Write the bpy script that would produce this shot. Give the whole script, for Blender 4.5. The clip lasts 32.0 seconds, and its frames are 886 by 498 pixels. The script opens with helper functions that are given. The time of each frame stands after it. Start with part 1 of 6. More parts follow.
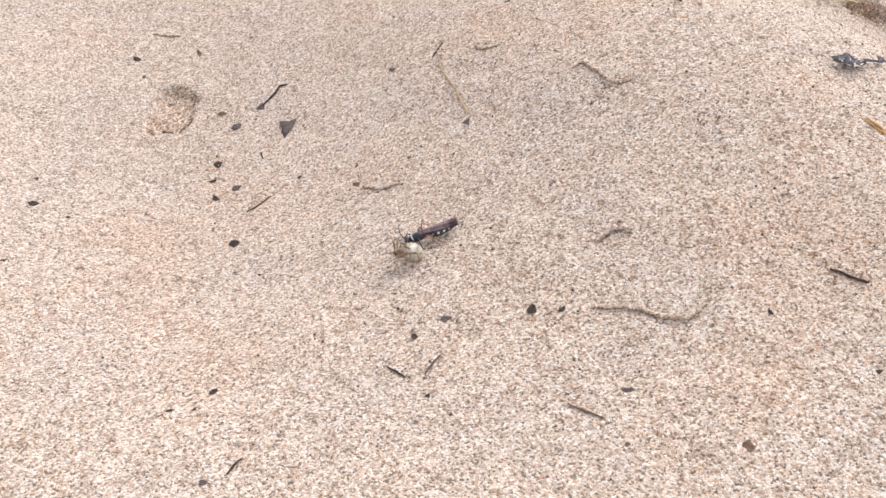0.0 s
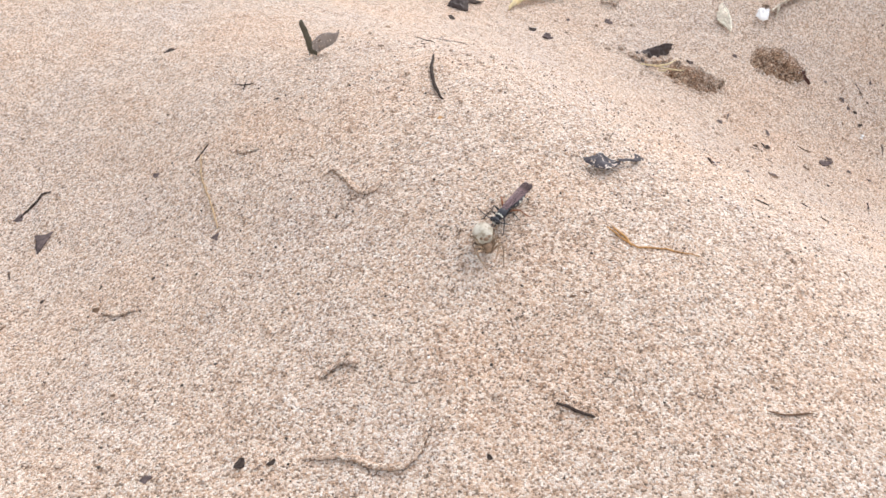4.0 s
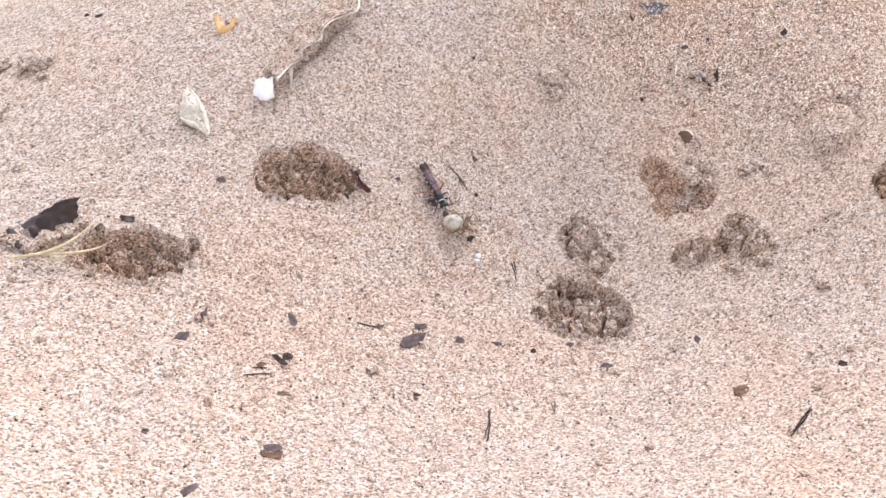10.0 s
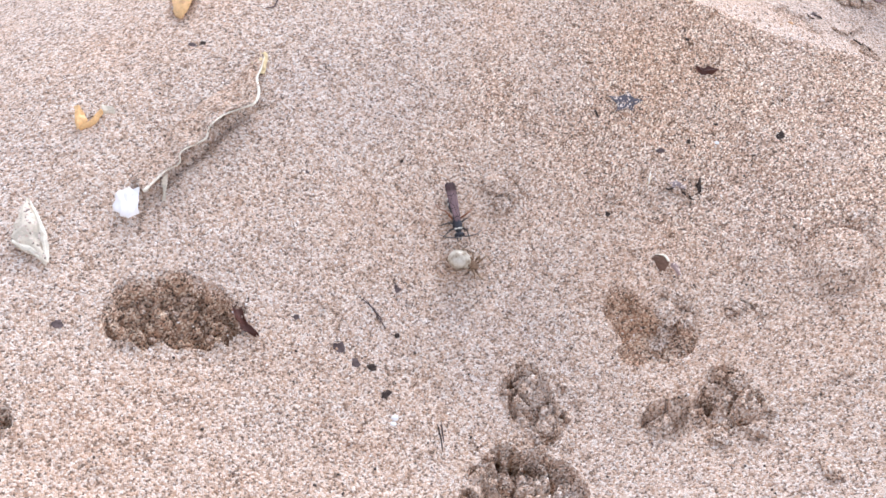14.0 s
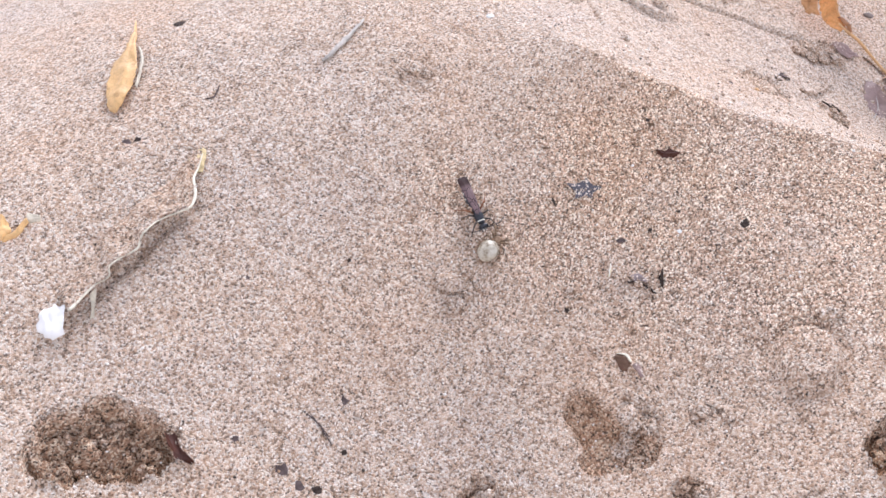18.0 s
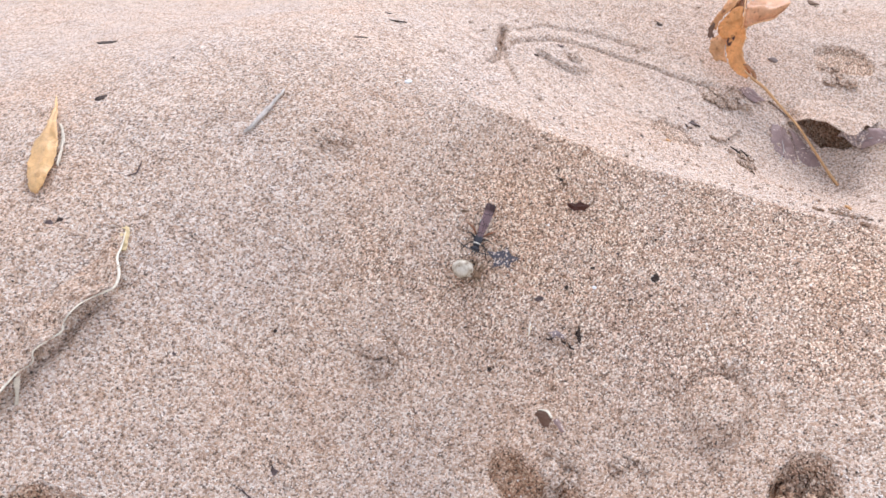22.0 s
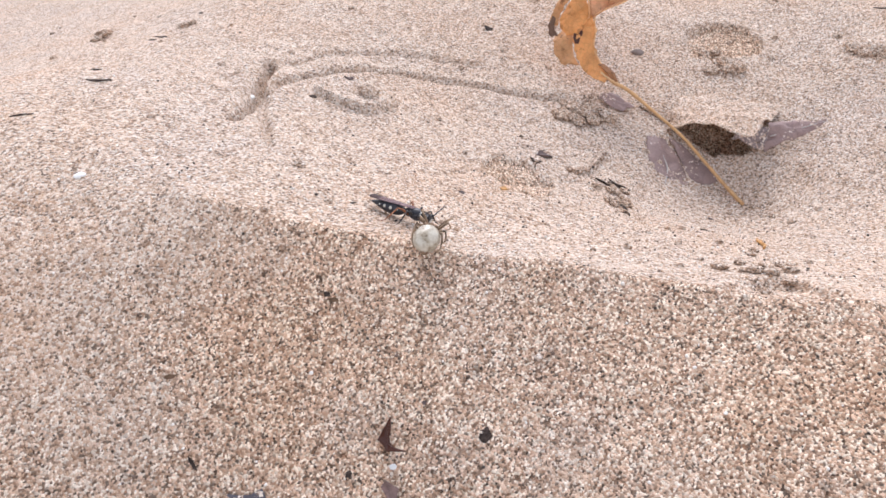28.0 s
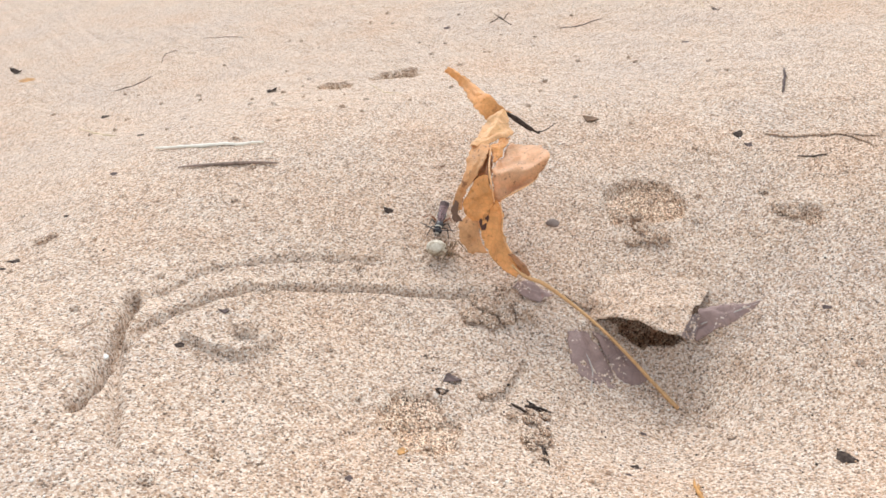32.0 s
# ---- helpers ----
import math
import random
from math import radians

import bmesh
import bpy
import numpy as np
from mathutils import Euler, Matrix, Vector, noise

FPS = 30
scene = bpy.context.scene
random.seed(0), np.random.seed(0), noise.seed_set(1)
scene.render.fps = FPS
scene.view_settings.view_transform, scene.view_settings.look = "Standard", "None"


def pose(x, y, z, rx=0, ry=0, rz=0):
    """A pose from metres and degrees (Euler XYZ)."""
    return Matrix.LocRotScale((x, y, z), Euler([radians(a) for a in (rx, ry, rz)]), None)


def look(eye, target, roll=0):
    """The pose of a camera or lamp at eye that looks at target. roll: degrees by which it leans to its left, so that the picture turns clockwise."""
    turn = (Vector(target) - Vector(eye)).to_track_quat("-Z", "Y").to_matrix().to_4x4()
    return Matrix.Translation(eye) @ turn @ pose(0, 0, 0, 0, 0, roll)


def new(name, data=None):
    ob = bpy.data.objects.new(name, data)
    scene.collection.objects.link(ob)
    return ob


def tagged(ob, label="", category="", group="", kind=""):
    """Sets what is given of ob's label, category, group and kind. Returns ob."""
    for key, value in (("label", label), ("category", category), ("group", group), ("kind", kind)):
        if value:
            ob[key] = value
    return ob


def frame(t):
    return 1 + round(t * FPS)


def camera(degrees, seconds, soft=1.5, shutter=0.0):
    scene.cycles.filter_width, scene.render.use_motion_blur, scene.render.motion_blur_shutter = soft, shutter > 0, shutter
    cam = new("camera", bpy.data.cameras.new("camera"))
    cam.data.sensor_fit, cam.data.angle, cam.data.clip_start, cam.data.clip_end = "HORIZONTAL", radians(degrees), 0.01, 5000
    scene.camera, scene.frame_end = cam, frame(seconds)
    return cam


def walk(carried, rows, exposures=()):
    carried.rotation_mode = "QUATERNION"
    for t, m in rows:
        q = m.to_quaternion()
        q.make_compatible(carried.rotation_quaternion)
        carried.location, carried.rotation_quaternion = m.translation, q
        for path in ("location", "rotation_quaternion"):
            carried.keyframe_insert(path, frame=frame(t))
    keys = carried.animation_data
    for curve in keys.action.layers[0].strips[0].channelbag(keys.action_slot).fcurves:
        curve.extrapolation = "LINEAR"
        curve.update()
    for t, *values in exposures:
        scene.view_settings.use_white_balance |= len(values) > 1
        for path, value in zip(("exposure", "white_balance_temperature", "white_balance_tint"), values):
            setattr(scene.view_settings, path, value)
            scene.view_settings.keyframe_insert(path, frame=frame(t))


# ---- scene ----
cam = camera(55.29, 32.0, 1.55)
PATH = [
    (0, (0.00074, -0.00135, 0.13268), (-0.00770, 0.11100, 0.03365), 6.24),
    (0.5, (0.01007, 0.00461, 0.12724), (0.00103, 0.11570, 0.02685), 5.97),
    (1, (0.01276, 0.00931, 0.13048), (0.00378, 0.12142, 0.03122), 6.33),
    (1.5, (0.01741, 0.01300, 0.13171), (0.01118, 0.12452, 0.03159), 7.18),
    (2, (0.02388, 0.01110, 0.13323), (0.01987, 0.12460, 0.03524), 8.04),
    (2.5, (0.02869, 0.01109, 0.13179), (0.02432, 0.12466, 0.03391), 7.71),
    (3, (0.03192, 0.01208, 0.13441), (0.02729, 0.12469, 0.03543), 6.72),
    (3.5, (0.03524, 0.01593, 0.13550), (0.03199, 0.12955, 0.03762), 6.82),
    (4, (0.04268, 0.02706, 0.14148), (0.04390, 0.14494, 0.04873), 6.58),
    (4.5, (0.05247, 0.03615, 0.14417), (0.05715, 0.15519, 0.05302), 6.23),
    (6.5, (0.09077, 0.07872, 0.14015), (0.09654, 0.19539, 0.04605), 3.37),
    (7, (0.11156, 0.09333, 0.14451), (0.12459, 0.20911, 0.05004), 1.34),
    (7.5, (0.13541, 0.12830, 0.14071), (0.16325, 0.24467, 0.05024), 2.45),
    (8, (0.15588, 0.15343, 0.12919), (0.18932, 0.27015, 0.04110), 1.84),
    (8.5, (0.16068, 0.17540, 0.11567), (0.19589, 0.28914, 0.02444), 2.12),
    (9, (0.16402, 0.18477, 0.11355), (0.19656, 0.30113, 0.02465), 0.46),
    (9.5, (0.16744, 0.19243, 0.10937), (0.19996, 0.30811, 0.01959), 0.58),
    (10, (0.17017, 0.19764, 0.10078), (0.20144, 0.31269, 0.00975), 0.26),
    (10.5, (0.17678, 0.20763, 0.09605), (0.20421, 0.32297, 0.00416), -0.36),
    (11, (0.18465, 0.22062, 0.09840), (0.21446, 0.33507, 0.00614), 0.41),
    (11.5, (0.18781, 0.22632, 0.09306), (0.21926, 0.34214, 0.00308), 0.99),
    (12, (0.19451, 0.23535, 0.09094), (0.22825, 0.35103, 0.00160), 1.81),
    (12.5, (0.19594, 0.23711, 0.09024), (0.22802, 0.35476, 0.00289), 1.02),
    (13, (0.19619, 0.23977, 0.09338), (0.22906, 0.35731, 0.00619), 1.41),
    (13.5, (0.19893, 0.24097, 0.09462), (0.23084, 0.35849, 0.00704), 1.09),
    (14, (0.19957, 0.24191, 0.09208), (0.23324, 0.36110, 0.00746), 1.54),
    (14.5, (0.20161, 0.24309, 0.09326), (0.23606, 0.36074, 0.00682), 0.55),
    (16.5, (0.20710, 0.24787, 0.09527), (0.24077, 0.36552, 0.00852), 0.17),
    (17, (0.20844, 0.24967, 0.09704), (0.24244, 0.36684, 0.00978), 0.45),
    (17.5, (0.20986, 0.25365, 0.09858), (0.24532, 0.37311, 0.01508), 0.80),
    (18, (0.21237, 0.25796, 0.10353), (0.24831, 0.37765, 0.02057), 0.94),
    (18.5, (0.21347, 0.25896, 0.10279), (0.24944, 0.37911, 0.02051), 0.85),
    (19, (0.21446, 0.26172, 0.10442), (0.25092, 0.38175, 0.02219), 1.07),
    (19.5, (0.21663, 0.26233, 0.10624), (0.25230, 0.38238, 0.02369), 0.19),
    (20, (0.21666, 0.25912, 0.11208), (0.25405, 0.38043, 0.03216), 0.63),
    (20.5, (0.21250, 0.25963, 0.10220), (0.24782, 0.37931, 0.01897), 1.13),
    (21, (0.21317, 0.25731, 0.11480), (0.25352, 0.37879, 0.03659), 0.79),
    (21.5, (0.22005, 0.26229, 0.10630), (0.26329, 0.38057, 0.02481), 0.65),
    (22, (0.21797, 0.25677, 0.11576), (0.26319, 0.37534, 0.03577), 1.08),
    (22.5, (0.21945, 0.25317, 0.11624), (0.26476, 0.36978, 0.03347), 0.10),
    (23, (0.22943, 0.26473, 0.10864), (0.27560, 0.38112, 0.02604), -0.33),
    (23.5, (0.23073, 0.26605, 0.11613), (0.27469, 0.38306, 0.03321), -1.71),
    (24, (0.23451, 0.27627, 0.11265), (0.28363, 0.38879, 0.02648), -1.21),
    (24.5, (0.24319, 0.27914, 0.10517), (0.29449, 0.39166, 0.02027), -0.10),
    (25, (0.24836, 0.28554, 0.10464), (0.30284, 0.39619, 0.01927), -0.30),
    (25.5, (0.25180, 0.29658, 0.10807), (0.30323, 0.40848, 0.02243), -1.05),
    (26, (0.26500, 0.30740, 0.09754), (0.31807, 0.41708, 0.01005), -2.51),
    (26.5, (0.27205, 0.31421, 0.09610), (0.32544, 0.42361, 0.00845), -2.32),
    (28.5, (0.28149, 0.31277, 0.09159), (0.33911, 0.42881, 0.01600), -6.56),
    (29, (0.27798, 0.31746, 0.09492), (0.33694, 0.43218, 0.01835), -6.29),
    (29.5, (0.28203, 0.32688, 0.10382), (0.34170, 0.44205, 0.02850), -6.43),
    (30, (0.28973, 0.33296, 0.11088), (0.35206, 0.44768, 0.03702), -6.64),
    (30.5, (0.29854, 0.33709, 0.11540), (0.36108, 0.45207, 0.04214), -6.97),
    (31, (0.30973, 0.33208, 0.11443), (0.37239, 0.44662, 0.04059), -7.46),
    (31.5, (0.31483, 0.33488, 0.11579), (0.38015, 0.44834, 0.04258), -8.04),
    (32, (0.31653, 0.34090, 0.11557), (0.38196, 0.45534, 0.04399), -8.24),
]
EXPOSURES = [
    (0, 1.01, 6350, 13),
    (4.5, 1.02, 6450, 13),
    (7, 1.00, 6650, 10),
    (7.6, 1.09, 6600, 14),
    (9, 1.14, 6150, 16),
    (11, 1.20, 6150, 17),
    (12.5, 1.27, 6050, 17),
    (14, 1.17, 5900, 18),
    (20, 1.08, 6080, 18),
    (26.5, 0.94, 6080, 19),
    (29, 0.94, 6350, 14),
    (32, 0.93, 6550, 10),
]
walk(cam, [(t, look(eye, target, roll)) for t, eye, target, roll in PATH], EXPOSURES)

# ---------------------------------------------------------------- light
world = bpy.data.worlds.new("sky")
scene.world = world
world.use_nodes = True
wn = world.node_tree.nodes
sky = wn.new("ShaderNodeTexSky")
sky.sky_type, sky.sun_disc = "NISHITA", False
SUN_FROM = Vector((0.34, 0.62, 0.76)).normalized()
sky.sun_elevation = math.asin(SUN_FROM.z)
sky.sun_rotation = math.atan2(SUN_FROM.x, SUN_FROM.y)
veil = wn.new("ShaderNodeHueSaturation")
veil.inputs["Saturation"].default_value = 0.22
world.node_tree.links.new(sky.outputs[0], veil.inputs["Color"])
world.node_tree.links.new(veil.outputs[0], wn["Background"].inputs[0])
wn["Background"].inputs[1].default_value = 0.152
sun_data = bpy.data.lights.new("sun", "SUN")
sun_data.energy, sun_data.angle, sun_data.color = 0.82, radians(22), (1.0, 0.96, 0.9)
sun = new("sun", sun_data)
sun.matrix_world = look(SUN_FROM * 3, (0, 0, 0))


# ---------------------------------------------------------------- materials
def material(name, rough=0.8, spec=0.3):
    m = bpy.data.materials.new(name)
    m.use_nodes = True
    b = m.node_tree.nodes["Principled BSDF"]
    b.inputs["Roughness"].default_value = rough
    b.inputs["Specular IOR Level"].default_value = spec
    return m, m.node_tree, b


def add(tree, kind, **values):
    n = tree.nodes.new(kind)
    for key, value in values.items():
        n.inputs[key.replace("_", " ")].default_value = value
    return n


def ramp(tree, source, stops, mode="LINEAR"):
    n = tree.nodes.new("ShaderNodeValToRGB")
    n.color_ramp.interpolation = mode
    while len(n.color_ramp.elements) < len(stops):
        n.color_ramp.elements.new(0.5)
    for e, (at, colour) in zip(n.color_ramp.elements, stops):
        e.position, e.color = at, (*colour, 1)
    tree.links.new(source, n.inputs[0])
    return n.outputs[0]


def mixed(tree, factor, a, b, mode="MIX"):
    n = tree.nodes.new("ShaderNodeMix")
    n.data_type, n.blend_type = "RGBA", mode
    for socket, value in ((n.inputs[0], factor), (n.inputs[6], a), (n.inputs[7], b)):
        if isinstance(value, (int, float)):
            socket.default_value = value
        elif isinstance(value, tuple):
            socket.default_value = (*value, 1)
        else:
            tree.links.new(value, socket)
    return n.outputs[2]


def bump(tree, shader, height, distance, strength=1.0):
    n = add(tree, "ShaderNodeBump", Strength=strength, Distance=distance)
    tree.links.new(height, n.inputs["Height"])
    tree.links.new(n.outputs[0], shader.inputs["Normal"])
    return n


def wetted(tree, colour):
    """The colour of the same grains when damp, used for painted shade too: deeper and warmer."""
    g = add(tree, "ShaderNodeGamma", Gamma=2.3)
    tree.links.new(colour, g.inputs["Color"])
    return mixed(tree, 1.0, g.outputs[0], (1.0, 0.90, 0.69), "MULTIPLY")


def sand_material(name, damp_at=None, grain=2800):
    """Loose mixed quartz sand: pale, tan, rusty and black grains; damp sand is darker and a little glossier."""
    m, t, b = material(name, 0.9, 0.25)
    where = add(t, "ShaderNodeTexCoord").outputs["Object"]
    cells = add(t, "ShaderNodeTexVoronoi", Scale=grain)
    t.links.new(where, cells.inputs["Vector"])
    pick = t.nodes.new("ShaderNodeSeparateColor")
    t.links.new(cells.outputs["Color"], pick.inputs[0])
    # mixed grains; the dark share also stands in for shade between them
    colour = ramp(t, pick.outputs[0], [
        (0.0, (0.085, 0.058, 0.04)), (0.075, (0.25, 0.163, 0.106)), (0.155, (0.52, 0.345, 0.228)),
        (0.26, (0.64, 0.475, 0.355)), (0.45, (0.75, 0.61, 0.495)), (0.73, (0.91, 0.855, 0.78))], "CONSTANT")
    strong = colour
    colour = mixed(t, 0.25, colour, (0.70, 0.57, 0.46))
    fine = add(t, "ShaderNodeTexNoise", Scale=5200, Detail=2)
    t.links.new(where, fine.inputs["Vector"])
    colour = mixed(t, 0.25, colour, ramp(t, fine.outputs[0], [(0.3, (0.35, 0.33, 0.31)), (0.7, (1, 1, 1))]), "MULTIPLY")
    broad = add(t, "ShaderNodeTexNoise", Scale=22, Detail=5, Roughness=0.6)
    t.links.new(where, broad.inputs["Vector"])
    colour = mixed(t, 0.75, colour, ramp(t, broad.outputs[0], [(0.32, (0.93, 0.93, 0.95)), (0.5, (1, 0.97, 0.94)), (0.68, (1.0, 0.89, 0.80))]), "MULTIPLY")
    patchy = add(t, "ShaderNodeTexNoise", Scale=330, Detail=4, Roughness=0.7)
    t.links.new(where, patchy.inputs["Vector"])
    colour = mixed(t, 0.5, colour, ramp(t, patchy.outputs[0], [(0.34, (0.64, 0.575, 0.52)), (0.5, (1, 1, 1))]), "MULTIPLY")
    middling = add(t, "ShaderNodeTexVoronoi", Scale=1550)
    t.links.new(where, middling.inputs["Vector"])
    share = t.nodes.new("ShaderNodeSeparateColor")
    t.links.new(middling.outputs["Color"], share.inputs[0])
    colour = mixed(t, 0.7, colour, ramp(t, share.outputs[2], [(0.0, (0.55, 0.5, 0.47)), (0.12, (0.82, 0.79, 0.77)), (0.34, (1.0, 0.99, 0.98)), (0.75, (1.12, 1.12, 1.12))], "CONSTANT"), "MULTIPLY")
    coarse = add(t, "ShaderNodeTexVoronoi", Scale=1250)
    t.links.new(where, coarse.inputs["Vector"])
    chosen = t.nodes.new("ShaderNodeSeparateColor")
    t.links.new(coarse.outputs["Color"], chosen.inputs[0])
    dark = ramp(t, chosen.outputs[1], [(0.0, (0.75, 0.75, 0.75)), (0.045, (0, 0, 0))], "CONSTANT")
    small = ramp(t, coarse.outputs["Distance"], [(0.30, (1, 1, 1)), (0.42, (0, 0, 0))])
    colour = mixed(t, mixed(t, 1.0, dark, small, "MULTIPLY"), colour, (0.17, 0.12, 0.085))
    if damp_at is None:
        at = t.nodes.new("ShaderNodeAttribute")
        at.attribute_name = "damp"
        # this mask carries dampness and painted shade alike
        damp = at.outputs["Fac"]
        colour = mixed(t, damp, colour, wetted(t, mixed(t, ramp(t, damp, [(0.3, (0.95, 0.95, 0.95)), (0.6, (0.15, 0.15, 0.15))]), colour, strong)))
        # where the mask is slight the single grains stand out, black ones beside pale ones
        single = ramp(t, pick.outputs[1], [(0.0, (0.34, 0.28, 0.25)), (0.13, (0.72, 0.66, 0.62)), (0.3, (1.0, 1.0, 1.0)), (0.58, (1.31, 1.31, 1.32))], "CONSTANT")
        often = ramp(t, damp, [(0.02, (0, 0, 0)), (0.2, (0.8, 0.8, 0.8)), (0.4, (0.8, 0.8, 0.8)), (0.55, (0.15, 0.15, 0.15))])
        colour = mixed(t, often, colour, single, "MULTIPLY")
    elif damp_at > 0:
        colour = mixed(t, damp_at, colour, wetted(t, colour))
    t.links.new(colour, b.inputs["Base Color"])
    lumps = add(t, "ShaderNodeTexNoise", Scale=1100, Detail=2)
    t.links.new(where, lumps.inputs["Vector"])
    high = t.nodes.new("ShaderNodeMath")
    high.operation = "SUBTRACT"
    t.links.new(lumps.outputs[0], high.inputs[0])
    dip = t.nodes.new("ShaderNodeMath")
    dip.operation = "MULTIPLY"
    dip.inputs[1].default_value = 0.9
    t.links.new(cells.outputs["Distance"], dip.inputs[0])
    t.links.new(dip.outputs[0], high.inputs[1])
    bump(t, b, high.outputs[0], 0.0004, 0.7)
    return m


SAND = sand_material("sand")


# ---------------------------------------------------------------- the lie of the sand
# broad rises and dips: rounded hills on an even grid
HILL_X = [-0.1600, -0.0840, -0.0080, 0.0680, 0.1440, 0.2200, 0.2960, 0.3720, 0.4480, 0.5240, 0.6000]
HILL_Y = [0.0000, 0.0700, 0.1400, 0.2100, 0.2800, 0.3500, 0.4200, 0.4900, 0.5600]
HILL_WIDTH = 0.0720
HILLS = [
    [0.0007, 0.0010, -0.0065, 0.0108, 0.0027, 0.0018, -0.0006, 0.0012, -0.0010, -0.0007, -0.0017],
    [-0.0040, 0.0014, 0.0105, -0.0043, -0.0016, 0.0050, 0.0001, -0.0020, -0.0026, 0.0042, -0.0028],
    [0.0043, -0.0112, -0.0028, -0.0134, 0.0186, -0.0033, -0.0043, 0.0062, -0.0074, -0.0003, -0.0002],
    [-0.0026, -0.0256, 0.0022, 0.0404, 0.0038, -0.0094, -0.0066, -0.0069, 0.0090, -0.0056, -0.0020],
    [-0.0053, 0.0089, 0.0150, 0.0063, -0.0349, 0.0243, 0.0119, -0.0243, -0.0061, 0.0078, -0.0034],
    [-0.0029, -0.0068, -0.0072, -0.0083, 0.0112, -0.0545, -0.0600, 0.0672, -0.0201, 0.0008, -0.0023],
    [0.0006, 0.0004, 0.0139, -0.0284, 0.0251, 0.0238, 0.0079, -0.0020, -0.0358, 0.0201, -0.0077],
    [0.0026, -0.0079, 0.0054, -0.0004, -0.0116, 0.0015, 0.0337, -0.0332, 0.0084, 0.0082, -0.0003],
    [-0.0030, 0.0029, -0.0049, 0.0015, 0.0062, 0.0072, -0.0181, 0.0357, 0.0023, -0.0084, 0.0045],
]
LEVEL, LEAN_X, LEAN_Y, CREST_HEIGHT, CREST_WIDTH = 0.00703, 0.00268, 0.00338, 0.01320, 0.03
# the sharp brow of the damp, darker slope
CREST = [(0.3010, 0.4445), (0.3122, 0.4372), (0.3225, 0.4308), (0.3362, 0.4220), (0.3502, 0.4110), (0.3628, 0.3985), (0.3732, 0.3865), (0.3820, 0.3765)]


def lattice(x, y, k):
    """Random values in 0..1 on whole-number corners."""
    n = np.sin(x * 127.1 + y * 311.7 + k * 74.7) * 43758.5453
    return n - np.floor(n)


def ripple(x, y, size, k):
    """Smooth noise of the given grain, about -0.5 to 0.5."""
    x, y = x / size + 40.3 * k + 500, y / size + 17.9 * k + 500
    i, j = np.floor(x), np.floor(y)
    u, v = x - i, y - j
    u, v = u * u * (3 - 2 * u), v * v * (3 - 2 * v)
    a = lattice(i, j, k) * (1 - u) + lattice(i + 1, j, k) * u
    b = lattice(i, j + 1, k) * (1 - u) + lattice(i + 1, j + 1, k) * u
    return a * (1 - v) + b * v - 0.5


def ease(v):
    v = np.clip(v, 0, 1)
    return v * v * (3 - 2 * v)


def base_height(x, y):
    x, y = np.asarray(x, float), np.asarray(y, float)
    total = np.zeros(x.shape)
    for row, gy in enumerate(HILL_Y):
        for col, gx in enumerate(HILL_X):
            total += HILLS[row][col] * np.exp(-((x - gx) ** 2 + (y - gy) ** 2) / (2 * HILL_WIDTH ** 2))
    near = np.hypot(x - 0.22, y - 0.28)
    fade = 1 - ease((near - 0.6) / 0.6)
    total += LEVEL + (LEAN_X * (x - 0.22) + LEAN_Y * (y - 0.28)) * fade
    # the hollow in front of the arched dead leaf
    total -= 0.0082 * np.exp(-((x - 0.425) ** 2 + (y - 0.448) ** 2) / (2 * 0.0165 ** 2))
    brow, _, _ = line_distance(x, y, CREST)
    return total + CREST_HEIGHT * np.exp(-brow / CREST_WIDTH)


def line_distance(x, y, points):
    """Distance to a bent line, how far along it (0 to 1), and the side (above 0: left)."""
    best, along, left = np.full(x.shape, 9.0), np.zeros(x.shape), np.zeros(x.shape)
    n = len(points) - 1
    for i in range(n):
        (ax, ay), (bx, by) = points[i], points[i + 1]
        dx, dy = bx - ax, by - ay
        k = np.clip(((x - ax) * dx + (y - ay) * dy) / (dx * dx + dy * dy), 0, 1)
        d = np.hypot(x - ax - k * dx, y - ay - k * dy)
        along = np.where(d < best, (i + k) / n, along)
        left = np.where(d < best, np.sign((y - ay) * dx - (x - ax) * dy), left)
        best = np.minimum(best, d)
    return best, along, left


# hollows: middle, half length, half width, turn, depth, dampness and painted shade (metres, degrees)
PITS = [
    # the cave under the arched dead leaf; its last value paints in shade
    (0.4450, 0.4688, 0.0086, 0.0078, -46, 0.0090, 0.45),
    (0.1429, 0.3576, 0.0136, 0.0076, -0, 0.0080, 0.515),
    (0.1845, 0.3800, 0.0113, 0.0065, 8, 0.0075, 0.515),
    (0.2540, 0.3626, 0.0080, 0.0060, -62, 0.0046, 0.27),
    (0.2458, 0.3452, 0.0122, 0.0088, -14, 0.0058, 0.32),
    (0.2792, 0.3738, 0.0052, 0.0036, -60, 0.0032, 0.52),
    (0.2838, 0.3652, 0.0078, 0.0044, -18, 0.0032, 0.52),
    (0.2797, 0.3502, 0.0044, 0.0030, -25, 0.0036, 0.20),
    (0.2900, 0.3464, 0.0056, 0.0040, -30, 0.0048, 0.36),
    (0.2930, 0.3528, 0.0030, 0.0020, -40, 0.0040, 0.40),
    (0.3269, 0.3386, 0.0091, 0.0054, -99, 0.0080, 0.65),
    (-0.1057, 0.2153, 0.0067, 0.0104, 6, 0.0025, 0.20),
]
